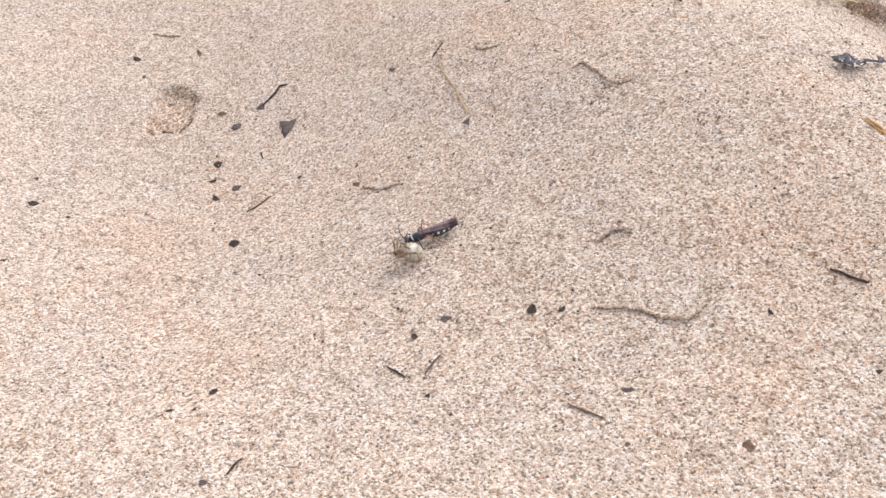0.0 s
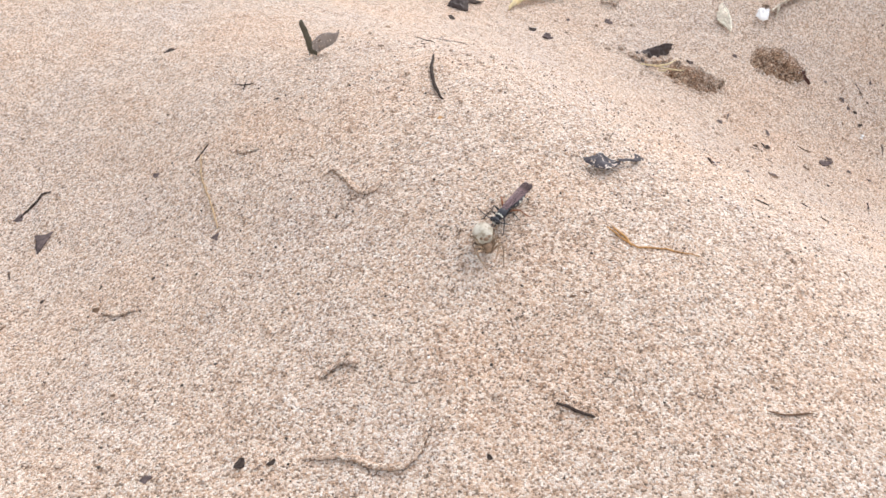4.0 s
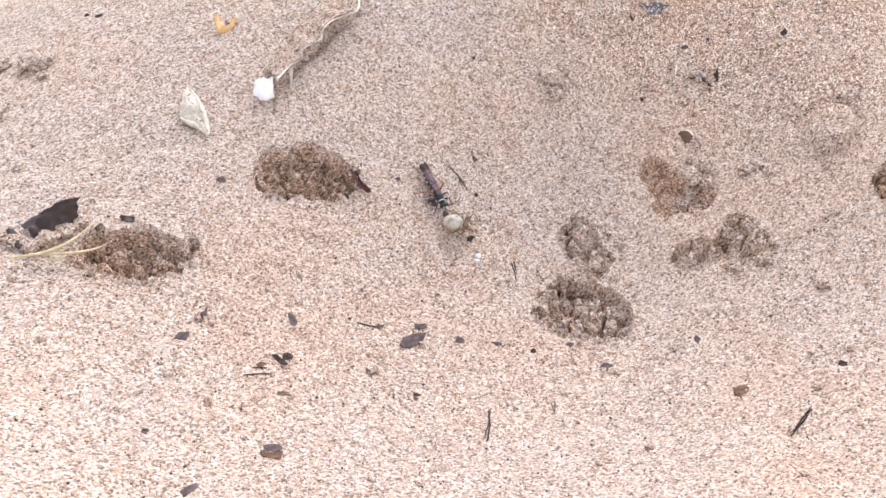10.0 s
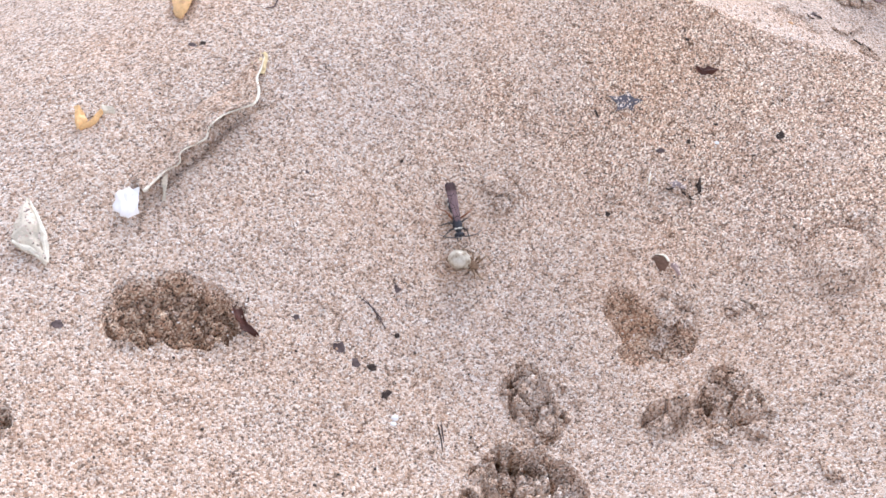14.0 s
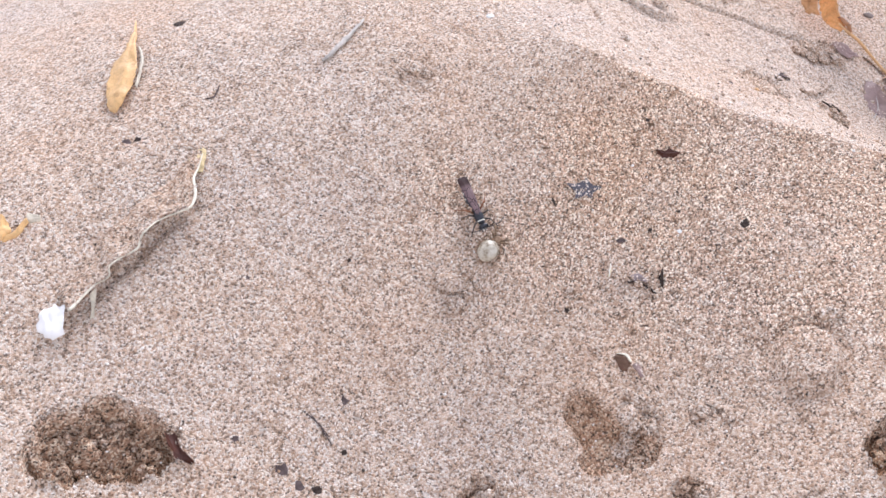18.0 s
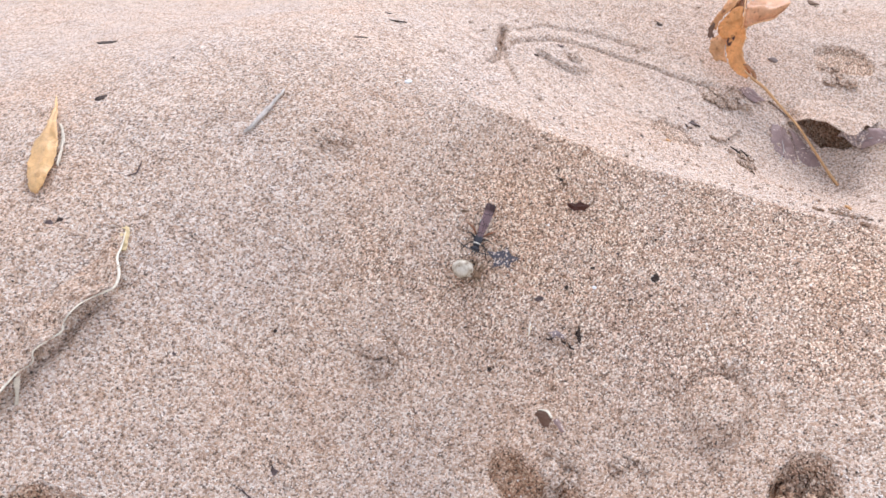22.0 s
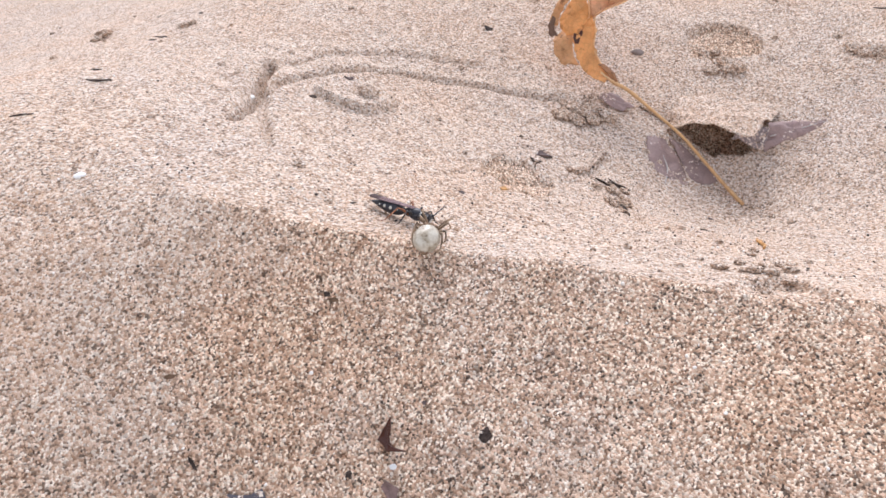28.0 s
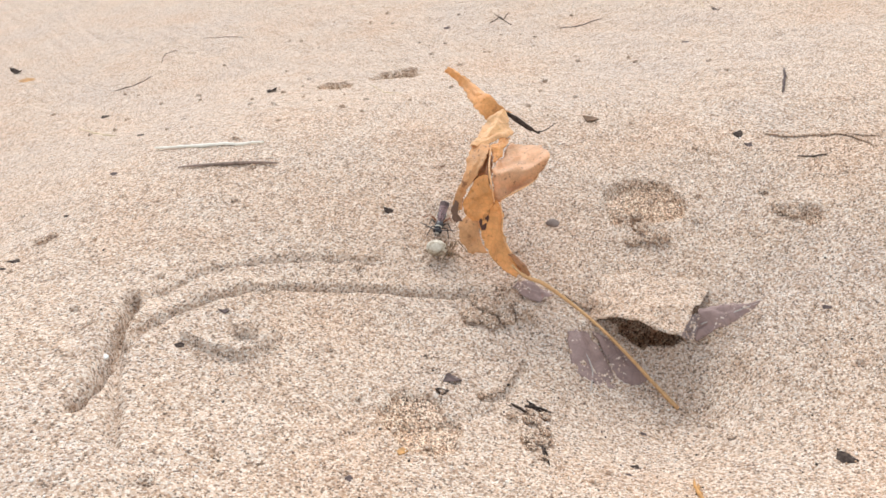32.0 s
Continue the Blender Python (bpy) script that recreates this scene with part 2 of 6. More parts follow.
PITS += [
    (0.4716, 0.4945, 0.0107, 0.0080, -46, 0.0021, 0.34),
    (0.4974, 0.4601, 0.0045, 0.0033, -78, 0.0020, 0.30),
    (0.4530, 0.6470, 0.0095, 0.0080, -8, 0.0034, 0.55),
    (0.4795, 0.6470, 0.0112, 0.0082, -14, 0.0034, 0.55),
    (0.3746, 0.4613, 0.0072, 0.0077, -29, 0.0014, 0.24),
    (0.3725, 0.4586, 0.0060, 0.0059, -45, 0.0015, 0.30),
    (0.3776, 0.3881, 0.0087, 0.0063, -22, 0.0020, 0.15),
]
# deep cracks between the broken prints' lumps; the last value paints in their shade
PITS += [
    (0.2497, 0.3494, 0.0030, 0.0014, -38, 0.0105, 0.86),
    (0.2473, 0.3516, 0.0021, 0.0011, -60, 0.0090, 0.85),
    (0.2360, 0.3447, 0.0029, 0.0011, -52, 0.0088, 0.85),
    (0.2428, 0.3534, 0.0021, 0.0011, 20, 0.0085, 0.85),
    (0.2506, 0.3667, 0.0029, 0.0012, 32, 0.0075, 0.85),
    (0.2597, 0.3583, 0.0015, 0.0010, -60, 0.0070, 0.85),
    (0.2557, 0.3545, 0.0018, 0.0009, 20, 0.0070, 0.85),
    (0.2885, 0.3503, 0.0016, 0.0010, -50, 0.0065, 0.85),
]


# a low round dome of caked sand in a shallow moat: middle, radius, height
DOME_X, DOME_Y, DOME_WIDE, DOME_HIGH = 0.3225, 0.3632, 0.0066, 0.0029


def dome(x, y):
    r = np.hypot(x - DOME_X, y - DOME_Y) / DOME_WIDE + ripple(x, y, 0.005, 71) * 0.3
    return DOME_HIGH * ease((1.05 - r) / 0.4) - 0.3 * DOME_HIGH * np.exp(-((r - 1.12) / 0.13) ** 2)


def slab(x, y):
    """A thin cake of sand with a crisp broken edge, beside the long grooves."""
    u, v = (x - 0.3512) / 0.0104, (y - 0.4966 + 0.13 * (x - 0.3512)) / 0.0084
    r = np.abs(u) ** 1.4 + np.abs(v) ** 1.4 + ripple(x, y, 0.006, 81) * 0.45
    return 0.0021 * ease((1.0 - r) / 0.14)


def blocks(x, y, size, k):
    """Uneven crumbs with sharp gaps between them, 0 to 1."""
    u, v = x / size + 300, y / size + 300
    i, j = np.floor(u), np.floor(v)
    first, second, tall = np.full(x.shape, 9.0), np.full(x.shape, 9.0), np.zeros(x.shape)
    for a in (-1, 0, 1):
        for b in (-1, 0, 1):
            px, py = i + a, j + b
            d = np.hypot(px + lattice(px, py, k) - u, py + lattice(px, py, k + 1) - v)
            nearer = d < first
            second = np.where(nearer, first, np.minimum(second, d))
            tall = np.where(nearer, 0.35 + 0.65 * lattice(px, py, k + 2), tall)
            first = np.where(nearer, d, first)
    return tall * ease((second - first) / 0.24)


def pit_field(x, y):
    """Depth, dampness with painted shade, and crumbliness of all hollows at x, y."""
    deep, damp, broken = np.zeros(x.shape), np.zeros(x.shape), np.zeros(x.shape)
    wob = ripple(x, y, 0.011, 7) * 0.65 + ripple(x, y, 0.005, 3) * 0.4 + ripple(x, y, 0.0022, 4) * 0.3
    for cx, cy, a, b, turn, depth, wet_shade in PITS:
        near = (np.abs(x - cx) < 2.2 * max(a, b)) & (np.abs(y - cy) < 2.2 * max(a, b))
        if not near.any():
            continue
        c, s = math.cos(radians(turn)), math.sin(radians(turn))
        u, v = ((x - cx) * c + (y - cy) * s) / a, ((y - cy) * c - (x - cx) * s) / b
        r = np.sqrt(u * u + v * v) + wob
        inside = np.where(near, ease((1.06 - r) / (0.4 if wet_shade < 0.2 else 0.2 if depth > 0.0034 else 0.13)), 0)
        rim = np.where(near, np.exp(-((r - 1.2) / 0.16) ** 2), 0)
        deep = np.maximum(deep, depth * inside) - 0.06 * depth * rim
        damp = np.maximum(damp, wet_shade * ease((1.1 - r) / 0.16) * near)
        if 0.0035 <= depth < 0.0090 and wet_shade < 0.84:
            broken = np.maximum(broken, (0.4 if wet_shade > 0.7 else 1.0) * ease((1.15 - r) / 0.3) * near)
        elif wet_shade >= 0.84:
            broken = broken * (1 - inside)
    return deep, damp, broken


# thin crusts and drag marks: height (below 0: a groove), half width, points
LINES = [
    (-0.0014, 0.0012, ((0.1810, 0.4029), (0.1856, 0.4068), (0.1887, 0.4095), (0.1916, 0.4116), (0.1950, 0.4145), (0.1979, 0.4176), (0.2012, 0.4191), (0.2052, 0.4208), (0.2073, 0.4238))),
    (-0.0010, 0.0007, ((-0.0079, 0.1598), (-0.0041, 0.1606))),
    (-0.0046, 0.0011, ((0.3160, 0.4800), (0.3211, 0.4857), (0.3275, 0.4979), (0.3349, 0.5115), (0.3388, 0.5196))),
    (-0.0023, 0.0008, ((0.3299, 0.4971), (0.3364, 0.5050), (0.3453, 0.5091), (0.3561, 0.5114), (0.3655, 0.5119), (0.3765, 0.5086), (0.3863, 0.5050), (0.3986, 0.4997), (0.4097, 0.4942), (0.4176, 0.4886))),
    (-0.0012, 0.0007, ((0.3380, 0.5140), (0.3502, 0.5194), (0.3618, 0.5220), (0.3740, 0.5205), (0.3868, 0.5163), (0.3968, 0.5118))),
]
LINES += [
    (-0.0018, 0.0010, ((0.3201, 0.4672), (0.3237, 0.4794), (0.3269, 0.4918), (0.3310, 0.5012))),
    (-0.0012, 0.0010, ((0.3912, 0.4646), (0.3965, 0.4647), (0.4030, 0.4682), (0.4084, 0.4710))),
    (-0.0008, 0.0011, ((0.3467, 0.4575), (0.3592, 0.4611), (0.3701, 0.4626), (0.3806, 0.4599), (0.3910, 0.4608), (0.4047, 0.4673))),
]


def line_field(x, y):
    total = np.zeros(x.shape)
    for high, wide, points in LINES:
        xs, ys = [p[0] for p in points], [p[1] for p in points]
        near = (x > min(xs) - 0.02) & (x < max(xs) + 0.02) & (y > min(ys) - 0.02) & (y < max(ys) + 0.02)
        if not near.any():
            continue
        px, py = x[near], y[near]
        d, along, left = line_distance(px + ripple(px, py, 0.004, 8) * 0.0012, py + ripple(px, py, 0.004, 9) * 0.0012, points)
        fade = ease(along * 8 + 0.15) * ease((1 - along) * 8 + 0.15)
        # a steep wall on the left with a rounded ridge behind it, a gentle rise on the right
        bed = np.exp(-(d / (wide * np.where(left > 0, 0.7, 1.2))) ** 2) * high
        bed = bed - 0.16 * high * np.where(left > 0, np.exp(-((d - 3.0 * wide) / (1.8 * wide)) ** 2), 0)
        total[near] += bed * fade
    return total


def height(x, y):
    """Height of the sand, with hollows, crusts and lumps."""
    x, y = np.asarray(x, float), np.asarray(y, float)
    z = base_height(x, y)
    deep, damp, broken = pit_field(x, y)
    rough = ripple(x, y, 0.03, 1) * 0.0012 + ripple(x, y, 0.011, 2) * 0.0009 + ripple(x, y, 0.0045, 5) * 0.0006 + ripple(x, y, 0.0019, 6) * 0.0003
    crumbs = np.zeros(x.shape)
    some = broken > 0.01
    if some.any():
        px, py = x[some], y[some]
        px, py = px + ripple(px, py, 0.003, 14) * 0.0016, py + ripple(px, py, 0.003, 15) * 0.0016
        crumbs[some] = broken[some] * (blocks(px, py, 0.0054, 51) * 0.0044 + blocks(px, py, 0.0023, 61) * 0.0022)
    return z - deep + rough + crumbs + line_field(x, y) + dome(x, y) + slab(x, y)


def on_sand(x, y):
    return float(height(np.array([x]), np.array([y]))[0])


def slope(x, y, over=0.006):
    """The sand's normal, over a little patch."""
    x4, y4 = np.array([x - over, x + over, x, x]), np.array([y, y, y - over, y + over])
    h = base_height(x4, y4)
    return Vector((-(h[1] - h[0]) / (2 * over), -(h[3] - h[2]) / (2 * over), 1)).normalized()


def lying(x, y, turn=0.0, lift=0.0):
    """A pose on the sand, upright to its slope, with its x axis turned from the world's."""
    n = slope(x, y)
    ahead = Vector((math.cos(radians(turn)), math.sin(radians(turn)), 0))
    ahead = (ahead - n * ahead.dot(n)).normalized()
    side = n.cross(ahead)
    m = Matrix((ahead, side, n)).transposed().to_4x4()
    m.translation = Vector((x, y, on_sand(x, y))) + n * lift
    return m


# ---------------------------------------------------------------- ground
def spread(low, high, step, reach):
    """Even steps from low to high, then ever longer ones to the reach on both sides, slowly at first beyond the high end."""
    inner = np.arange(low, high, step)
    sides = []
    for slow in (0.0, 0.2):
        out, s, v = [], step, 0.0
        while v < reach:
            out.append(v)
            s *= 1.012 if v < slow else 1.1
            v += s
        sides.append(np.array(out))
    return np.concatenate([(low - sides[0])[::-1], inner[1:], high + sides[1]])


def finer(steps, low, high):
    """The same steps, halved between low and high."""
    middles = (steps[1:] + steps[:-1]) / 2
    return np.sort(np.concatenate([steps, middles[(middles > low) & (middles < high)]]))


def below_brow(x, y):
    """Distance to the brow, above 0 on the side of the damp, darker slope."""
    best, side = np.full(x.shape, 9.0), np.zeros(x.shape)
    for (ax, ay), (bx, by) in zip(CREST, CREST[1:]):
        dx, dy = bx - ax, by - ay
        k = np.clip(((x - ax) * dx + (y - ay) * dy) / (dx * dx + dy * dy), 0, 1)
        d = np.hypot(x - ax - k * dx, y - ay - k * dy)
        nearer = d < best
        side = np.where(nearer, np.sign((x - ax) * dy - (y - ay) * dx), side)
        best = np.minimum(best, d)
    return best * side


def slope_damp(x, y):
    """The slope below the brow: damp sand laid bare plus painted shade of its tilt, fading towards its foot and its far
    end.
    """
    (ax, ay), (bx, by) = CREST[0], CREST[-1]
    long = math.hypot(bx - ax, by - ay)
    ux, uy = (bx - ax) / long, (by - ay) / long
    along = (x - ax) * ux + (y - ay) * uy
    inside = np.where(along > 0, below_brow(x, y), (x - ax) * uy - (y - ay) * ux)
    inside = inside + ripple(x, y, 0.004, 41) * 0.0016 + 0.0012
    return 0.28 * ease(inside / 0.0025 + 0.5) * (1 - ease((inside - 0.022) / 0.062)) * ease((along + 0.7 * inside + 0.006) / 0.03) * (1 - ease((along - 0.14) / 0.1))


def build_ground():
    xs, ys = finer(spread(-0.13, 0.53, 0.0007, 40), 0.228, 0.338), finer(spread(0.06, 0.53, 0.0007, 40), 0.328, 0.392)
    gx, gy = np.meshgrid(xs, ys)
    fx, fy = gx.ravel(), gy.ravel()
    z = height(fx, fy)
    far = np.hypot(fx - 0.22, fy - 0.28)
    z = z + ease((far - 0.5) / 6) * (ripple(fx, fy, 0.9, 21) * 0.10 + ripple(fx, fy, 0.3, 22) * 0.03)
    nx, ny = len(xs), len(ys)
    me = bpy.data.meshes.new("ground")
    me.vertices.add(nx * ny)
    me.vertices.foreach_set("co", np.stack([fx, fy, z], 1).astype(np.float32).ravel())
    i = (np.arange(ny - 1)[:, None] * nx + np.arange(nx - 1)[None]).ravel()
    quads = np.stack([i, i + 1, i + nx + 1, i + nx], 1).astype(np.int32)
    me.loops.add(quads.size)
    me.loops.foreach_set("vertex_index", quads.ravel())
    me.polygons.add(len(quads))
    me.polygons.foreach_set("loop_start", np.arange(0, quads.size, 4, dtype=np.int32))
    me.update(calc_edges=True)
    me.polygons.foreach_set("use_smooth", np.ones(len(quads), dtype=bool))
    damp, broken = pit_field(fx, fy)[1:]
    # in half-dry prints the gaps keep painted shade and the lump tops stay pale
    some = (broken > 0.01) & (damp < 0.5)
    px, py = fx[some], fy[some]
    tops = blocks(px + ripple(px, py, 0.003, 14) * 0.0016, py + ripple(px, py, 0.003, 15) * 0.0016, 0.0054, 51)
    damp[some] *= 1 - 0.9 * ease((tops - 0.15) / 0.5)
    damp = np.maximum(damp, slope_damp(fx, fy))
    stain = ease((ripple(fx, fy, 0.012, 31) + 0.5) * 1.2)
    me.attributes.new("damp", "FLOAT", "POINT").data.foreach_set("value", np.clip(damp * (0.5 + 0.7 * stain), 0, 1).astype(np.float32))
    me.materials.append(SAND)
    return tagged(new("ground", me), "pale tan loose sand with dark grains and prints", "sand", kind="structure")


ground = build_ground()


# ---------------------------------------------------------------- helpers for things
def part(name, bm, material, parent=None, label=""):
    me = bpy.data.meshes.new(name)
    bm.to_mesh(me)
    bm.free()
    for p in me.polygons:
        p.use_smooth = True
    me.materials.append(material)
    ob = new(name, me)
    ob.parent = parent
    if label:
        ob["label"] = label
    return ob


def ball(bm, centre, radii, turn=None, rings=10, sides=14):
    """An ellipsoid in bm."""
    made = bmesh.ops.create_uvsphere(bm, u_segments=sides, v_segments=rings, radius=1)["verts"]
    m = Matrix.Translation(centre) @ (turn or Matrix.Identity(4)) @ Matrix.Diagonal((*radii, 1))
    bmesh.ops.transform(bm, matrix=m, verts=made)
    return made


def tube(bm, points, radii, sides=7):
    """A round rod along points with a radius at each, closed at both ends."""
    points = [Vector(p) for p in points]
    rings, last = [], None
    for k, p in enumerate(points):
        way = (points[min(k + 1, len(points) - 1)] - points[max(k - 1, 0)]).normalized()
        side = way.orthogonal().normalized() if last is None else (last - way * last.dot(way)).normalized()
        last = side
        up = way.cross(side)
        rings.append([bm.verts.new(p + (side * math.cos(a) + up * math.sin(a)) * radii[k]) for a in (2 * math.pi * n / sides for n in range(sides))])
    for a, b in zip(rings, rings[1:]):
        for n in range(sides):
            bm.faces.new((a[n], a[(n + 1) % sides], b[(n + 1) % sides], b[n]))
    bm.faces.new(rings[0][::-1])
    bm.faces.new(rings[-1])



# ---------------------------------------------------------------- the wasp and its prey
def plain(name, colour, rough=0.5, spec=0.4, scale=900.0, vary=0.35, deep=0.00008):
    """A surface of one colour with fine mottling and relief."""
    m, t, b = material(name, rough, spec)
    where = add(t, "ShaderNodeTexCoord").outputs["Object"]
    n = add(t, "ShaderNodeTexNoise", Scale=scale, Detail=4)
    t.links.new(where, n.inputs["Vector"])
    low = tuple(c * (1 - vary) for c in colour)
    high = tuple(min(1, c * (1 + vary)) for c in colour)
    t.links.new(ramp(t, n.outputs[0], [(0.3, low), (0.7, high)]), b.inputs["Base Color"])
    bump(t, b, n.outputs[0], deep, 0.6)
    return m


CHITIN = plain("black chitin", (0.026, 0.028, 0.036), 0.4, 0.5)
FACE = plain("pale face hair", (0.55, 0.54, 0.5), 0.7)
SPOT = plain("cream marking", (0.82, 0.78, 0.66), 0.5)
RUST = plain("rust red leg", (0.27, 0.095, 0.035), 0.45)
LEG = plain("dark leg", (0.045, 0.036, 0.032), 0.45)
EYE = plain("compound eye", (0.03, 0.028, 0.03), 0.18, 0.6)


def abdomen_material():
    """Pale glossy skin, mottled with tan and brown towards its underside."""
    m, t, b = material("spider abdomen", 0.32, 0.5)
    where = add(t, "ShaderNodeTexCoord").outputs["Object"]
    n = add(t, "ShaderNodeTexNoise", Scale=620, Detail=4, Roughness=0.65)
    t.links.new(where, n.inputs["Vector"])
    c = ramp(t, n.outputs[0], [(0.34, (0.20, 0.145, 0.095)), (0.44, (0.44, 0.38, 0.28)), (0.56, (0.60, 0.56, 0.46)), (0.7, (0.70, 0.67, 0.58))])
    xyz = t.nodes.new("ShaderNodeSeparateXYZ")
    t.links.new(where, xyz.inputs[0])
    low = add(t, "ShaderNodeMapRange")
    low.inputs["From Min"].default_value, low.inputs["From Max"].default_value = 0.0009, 0.0024
    t.links.new(xyz.outputs["Z"], low.inputs["Value"])
    c = mixed(t, low.outputs[0], mixed(t, 0.6, c, (0.24, 0.17, 0.105)), c)
    t.links.new(c, b.inputs["Base Color"])
    bump(t, b, n.outputs[0], 0.0001, 0.6)
    return m


SPIDER_PALE = abdomen_material()
SPIDER_DARK = plain("spider mottling", (0.2, 0.13, 0.08), 0.6, 0.3, 700, 0.8)
SPIDER_LEG = plain("spider leg", (0.29, 0.2, 0.125), 0.55, 0.4, 600, 0.75)


def wing_material():
    m, t, b = material("smoky wing", 0.6, 0.2)
    where = add(t, "ShaderNodeTexCoord").outputs["Object"]
    xyz = t.nodes.new("ShaderNodeSeparateXYZ")
    t.links.new(where, xyz.inputs[0])
    n = add(t, "ShaderNodeMapRange")
    n.inputs["From Min"].default_value, n.inputs["From Max"].default_value = -0.0077, -0.0068
    n.inputs["To Min"].default_value, n.inputs["To Max"].default_value = 1.0, 0.0
    t.links.new(xyz.outputs["Y"], n.inputs["Value"])
    veins = add(t, "ShaderNodeTexVoronoi", Scale=420)
    veins.feature = "DISTANCE_TO_EDGE"
    t.links.new(where, veins.inputs["Vector"])
    web = ramp(t, veins.outputs["Distance"], [(0.0, (0.3, 0.3, 0.3)), (0.06, (1, 1, 1))])
    colour = mixed(t, n.outputs[0], (0.27, 0.18, 0.185), (0.075, 0.043, 0.042))
    t.links.new(mixed(t, 0.7, colour, web, "MULTIPLY"), b.inputs["Base Color"])
    fade = add(t, "ShaderNodeMapRange")
    fade.inputs["To Min"].default_value, fade.inputs["To Max"].default_value = 0.66, 0.92
    t.links.new(n.outputs[0], fade.inputs["Value"])
    t.links.new(fade.outputs[0], b.inputs["Alpha"])
    return m


WING = wing_material()
BODY = 0.00099


def mm(*p):
    return Vector(p) * BODY


def leg_mesh(bm, side, spread_y, long, thick):
    """One insect leg from its hip at the origin: hip, thigh up and out, shin down, foot on the ground."""
    knee = mm(side * 1.9 * long, spread_y * 0.75, 1.25 * long)
    ankle = mm(side * 3.0 * long, spread_y * 1.7, -1.25)
    foot = mm(side * 3.5 * long, spread_y * 2.4, -1.62)
    tube(bm, [(0, 0, 0), knee * 0.5 + mm(0, 0, 0.22), knee, ankle, (ankle + foot) / 2 + mm(0, 0, -0.05), foot],
         [thick * BODY * r for r in (0.9, 1.25, 0.75, 0.55, 0.38, 0.22)], 7)


def build_wasp():
    """Head towards +y, standing on z = 0."""
    wasp = new("wasp")
    tagged(wasp, "black spider wasp with white spots and smoky wings dragging prey", "wasp")
    bm = bmesh.new()
    ball(bm, mm(0, 1.35, 1.95), mm(1.15, 1.75, 1.15))
    ball(bm, mm(0, 2.75, 2.1), mm(0.85, 0.7, 0.8))
    ball(bm, mm(0, -0.25, 1.85), mm(0.85, 0.95, 0.85))
    part("thorax", bm, CHITIN, wasp)
    bm = bmesh.new()
    tube(bm, [mm(math.cos(a) * 0.86, 2.45 + 0.16 * math.sin(a), 2.1 + math.sin(a) * 0.86) for a in (math.pi * k / 10 for k in range(11))], [0.15 * BODY] * 11, 6)
    part("collar_band", bm, SPOT, wasp, "thin cream band behind the head")
    bm = bmesh.new()
    ball(bm, mm(0, 3.85, 1.95), mm(1.1, 0.68, 0.92))
    head = part("head", bm, CHITIN, wasp)
    bm = bmesh.new()
    ball(bm, mm(0, 4.32, 1.75), mm(0.55, 0.26, 0.55))
    part("face", bm, FACE, head, "silvery pale face")
    for side in (-1, 1):
        bm = bmesh.new()
        ball(bm, mm(side * 0.86, 3.98, 2.05), mm(0.36, 0.45, 0.66))
        part("eye", bm, EYE, head)
        bm = bmesh.new()
        pts = [mm(side * (0.3 + 0.8 * k), 4.3 + 0.5 * k - 0.1 * k * k, 2.35 + 0.8 * k - 0.1 * k * k) for k in (0, 0.5, 1, 2, 3, 4, 5, 6)]
        tube(bm, pts, [BODY * r for r in (0.15, 0.14, 0.13, 0.12, 0.11, 0.1, 0.08, 0.05)], 6)
        part("antenna", bm, CHITIN, head)
        bm = bmesh.new()
        tube(bm, [mm(side * 0.32, 4.35, 1.35), mm(side * 0.42, 4.75, 1.15), mm(side * 0.1, 5.0, 1.05)], [0.16 * BODY, 0.13 * BODY, 0.05 * BODY], 6)
        part("jaw", bm, CHITIN, head)
    bm = bmesh.new()
    spine = [(-0.9, 0.22), (-1.3, 0.55), (-2.0, 1.02), (-3.0, 1.22), (-4.0, 1.22), (-5.0, 1.08), (-6.0, 0.86), (-7.2, 0.5), (-8.2, 0.2), (-8.8, 0.05)]
    tube(bm, [mm(0, y, 1.75 - 0.055 * (-y)) for y, r in spine], [r * BODY for y, r in spine], 14)
    abdomen = part("abdomen", bm, CHITIN, wasp, "black abdomen with paired cream spots")
    for y, r, size in ((-2.3, 1.06, 0.4), (-3.6, 1.23, 0.62), (-4.95, 1.09, 0.56), (-6.2, 0.8, 0.36)):
        for side in (-1, 1):
            bm = bmesh.new()
            a = radians(10)
            ball(bm, mm(side * r * 0.82 * math.cos(a), y, 1.75 + 0.055 * y + r * 0.82 * math.sin(a)), mm(size * 0.62, size * 0.62, size * 0.6), None, 6, 9)
            part("spot", bm, SPOT, abdomen)
    wings = []
    for side in (-1, 1):
        bm = bmesh.new()
        outline = [(0.1, 1.2), (0.7, 0.6), (0.88, -0.8), (1.0, -2.6), (1.12, -4.4), (1.22, -6.0), (1.28, -7.4), (1.2, -8.3), (0.75, -8.75), (0.1, -8.6), (-0.45, -8.1), (-0.45, -6.2), (-0.3, -3.5), (-0.1, -1.0)]
        lift = 0.05 if side > 0 else 0.0
        top = [bm.verts.new(mm(side * x, y, 3.0 - 0.055 * (1.2 - y) - 0.12 * x * x + lift + 0.03)) for x, y in outline]
        low = [bm.verts.new(v.co - mm(0, 0, 0.03)) for v in top]
        n = len(top)
        bm.faces.new(top if side < 0 else top[::-1])
        bm.faces.new(low[::-1] if side < 0 else low)
        for k in range(n):
            bm.faces.new((top[k], low[k], low[(k + 1) % n], top[(k + 1) % n]))
        bmesh.ops.recalc_face_normals(bm, faces=bm.faces)
        bmesh.ops.triangulate(bm, faces=[f for f in bm.faces if len(f.verts) > 4])
        hinge = mm(side * 0.3, 0.9, 2.9)
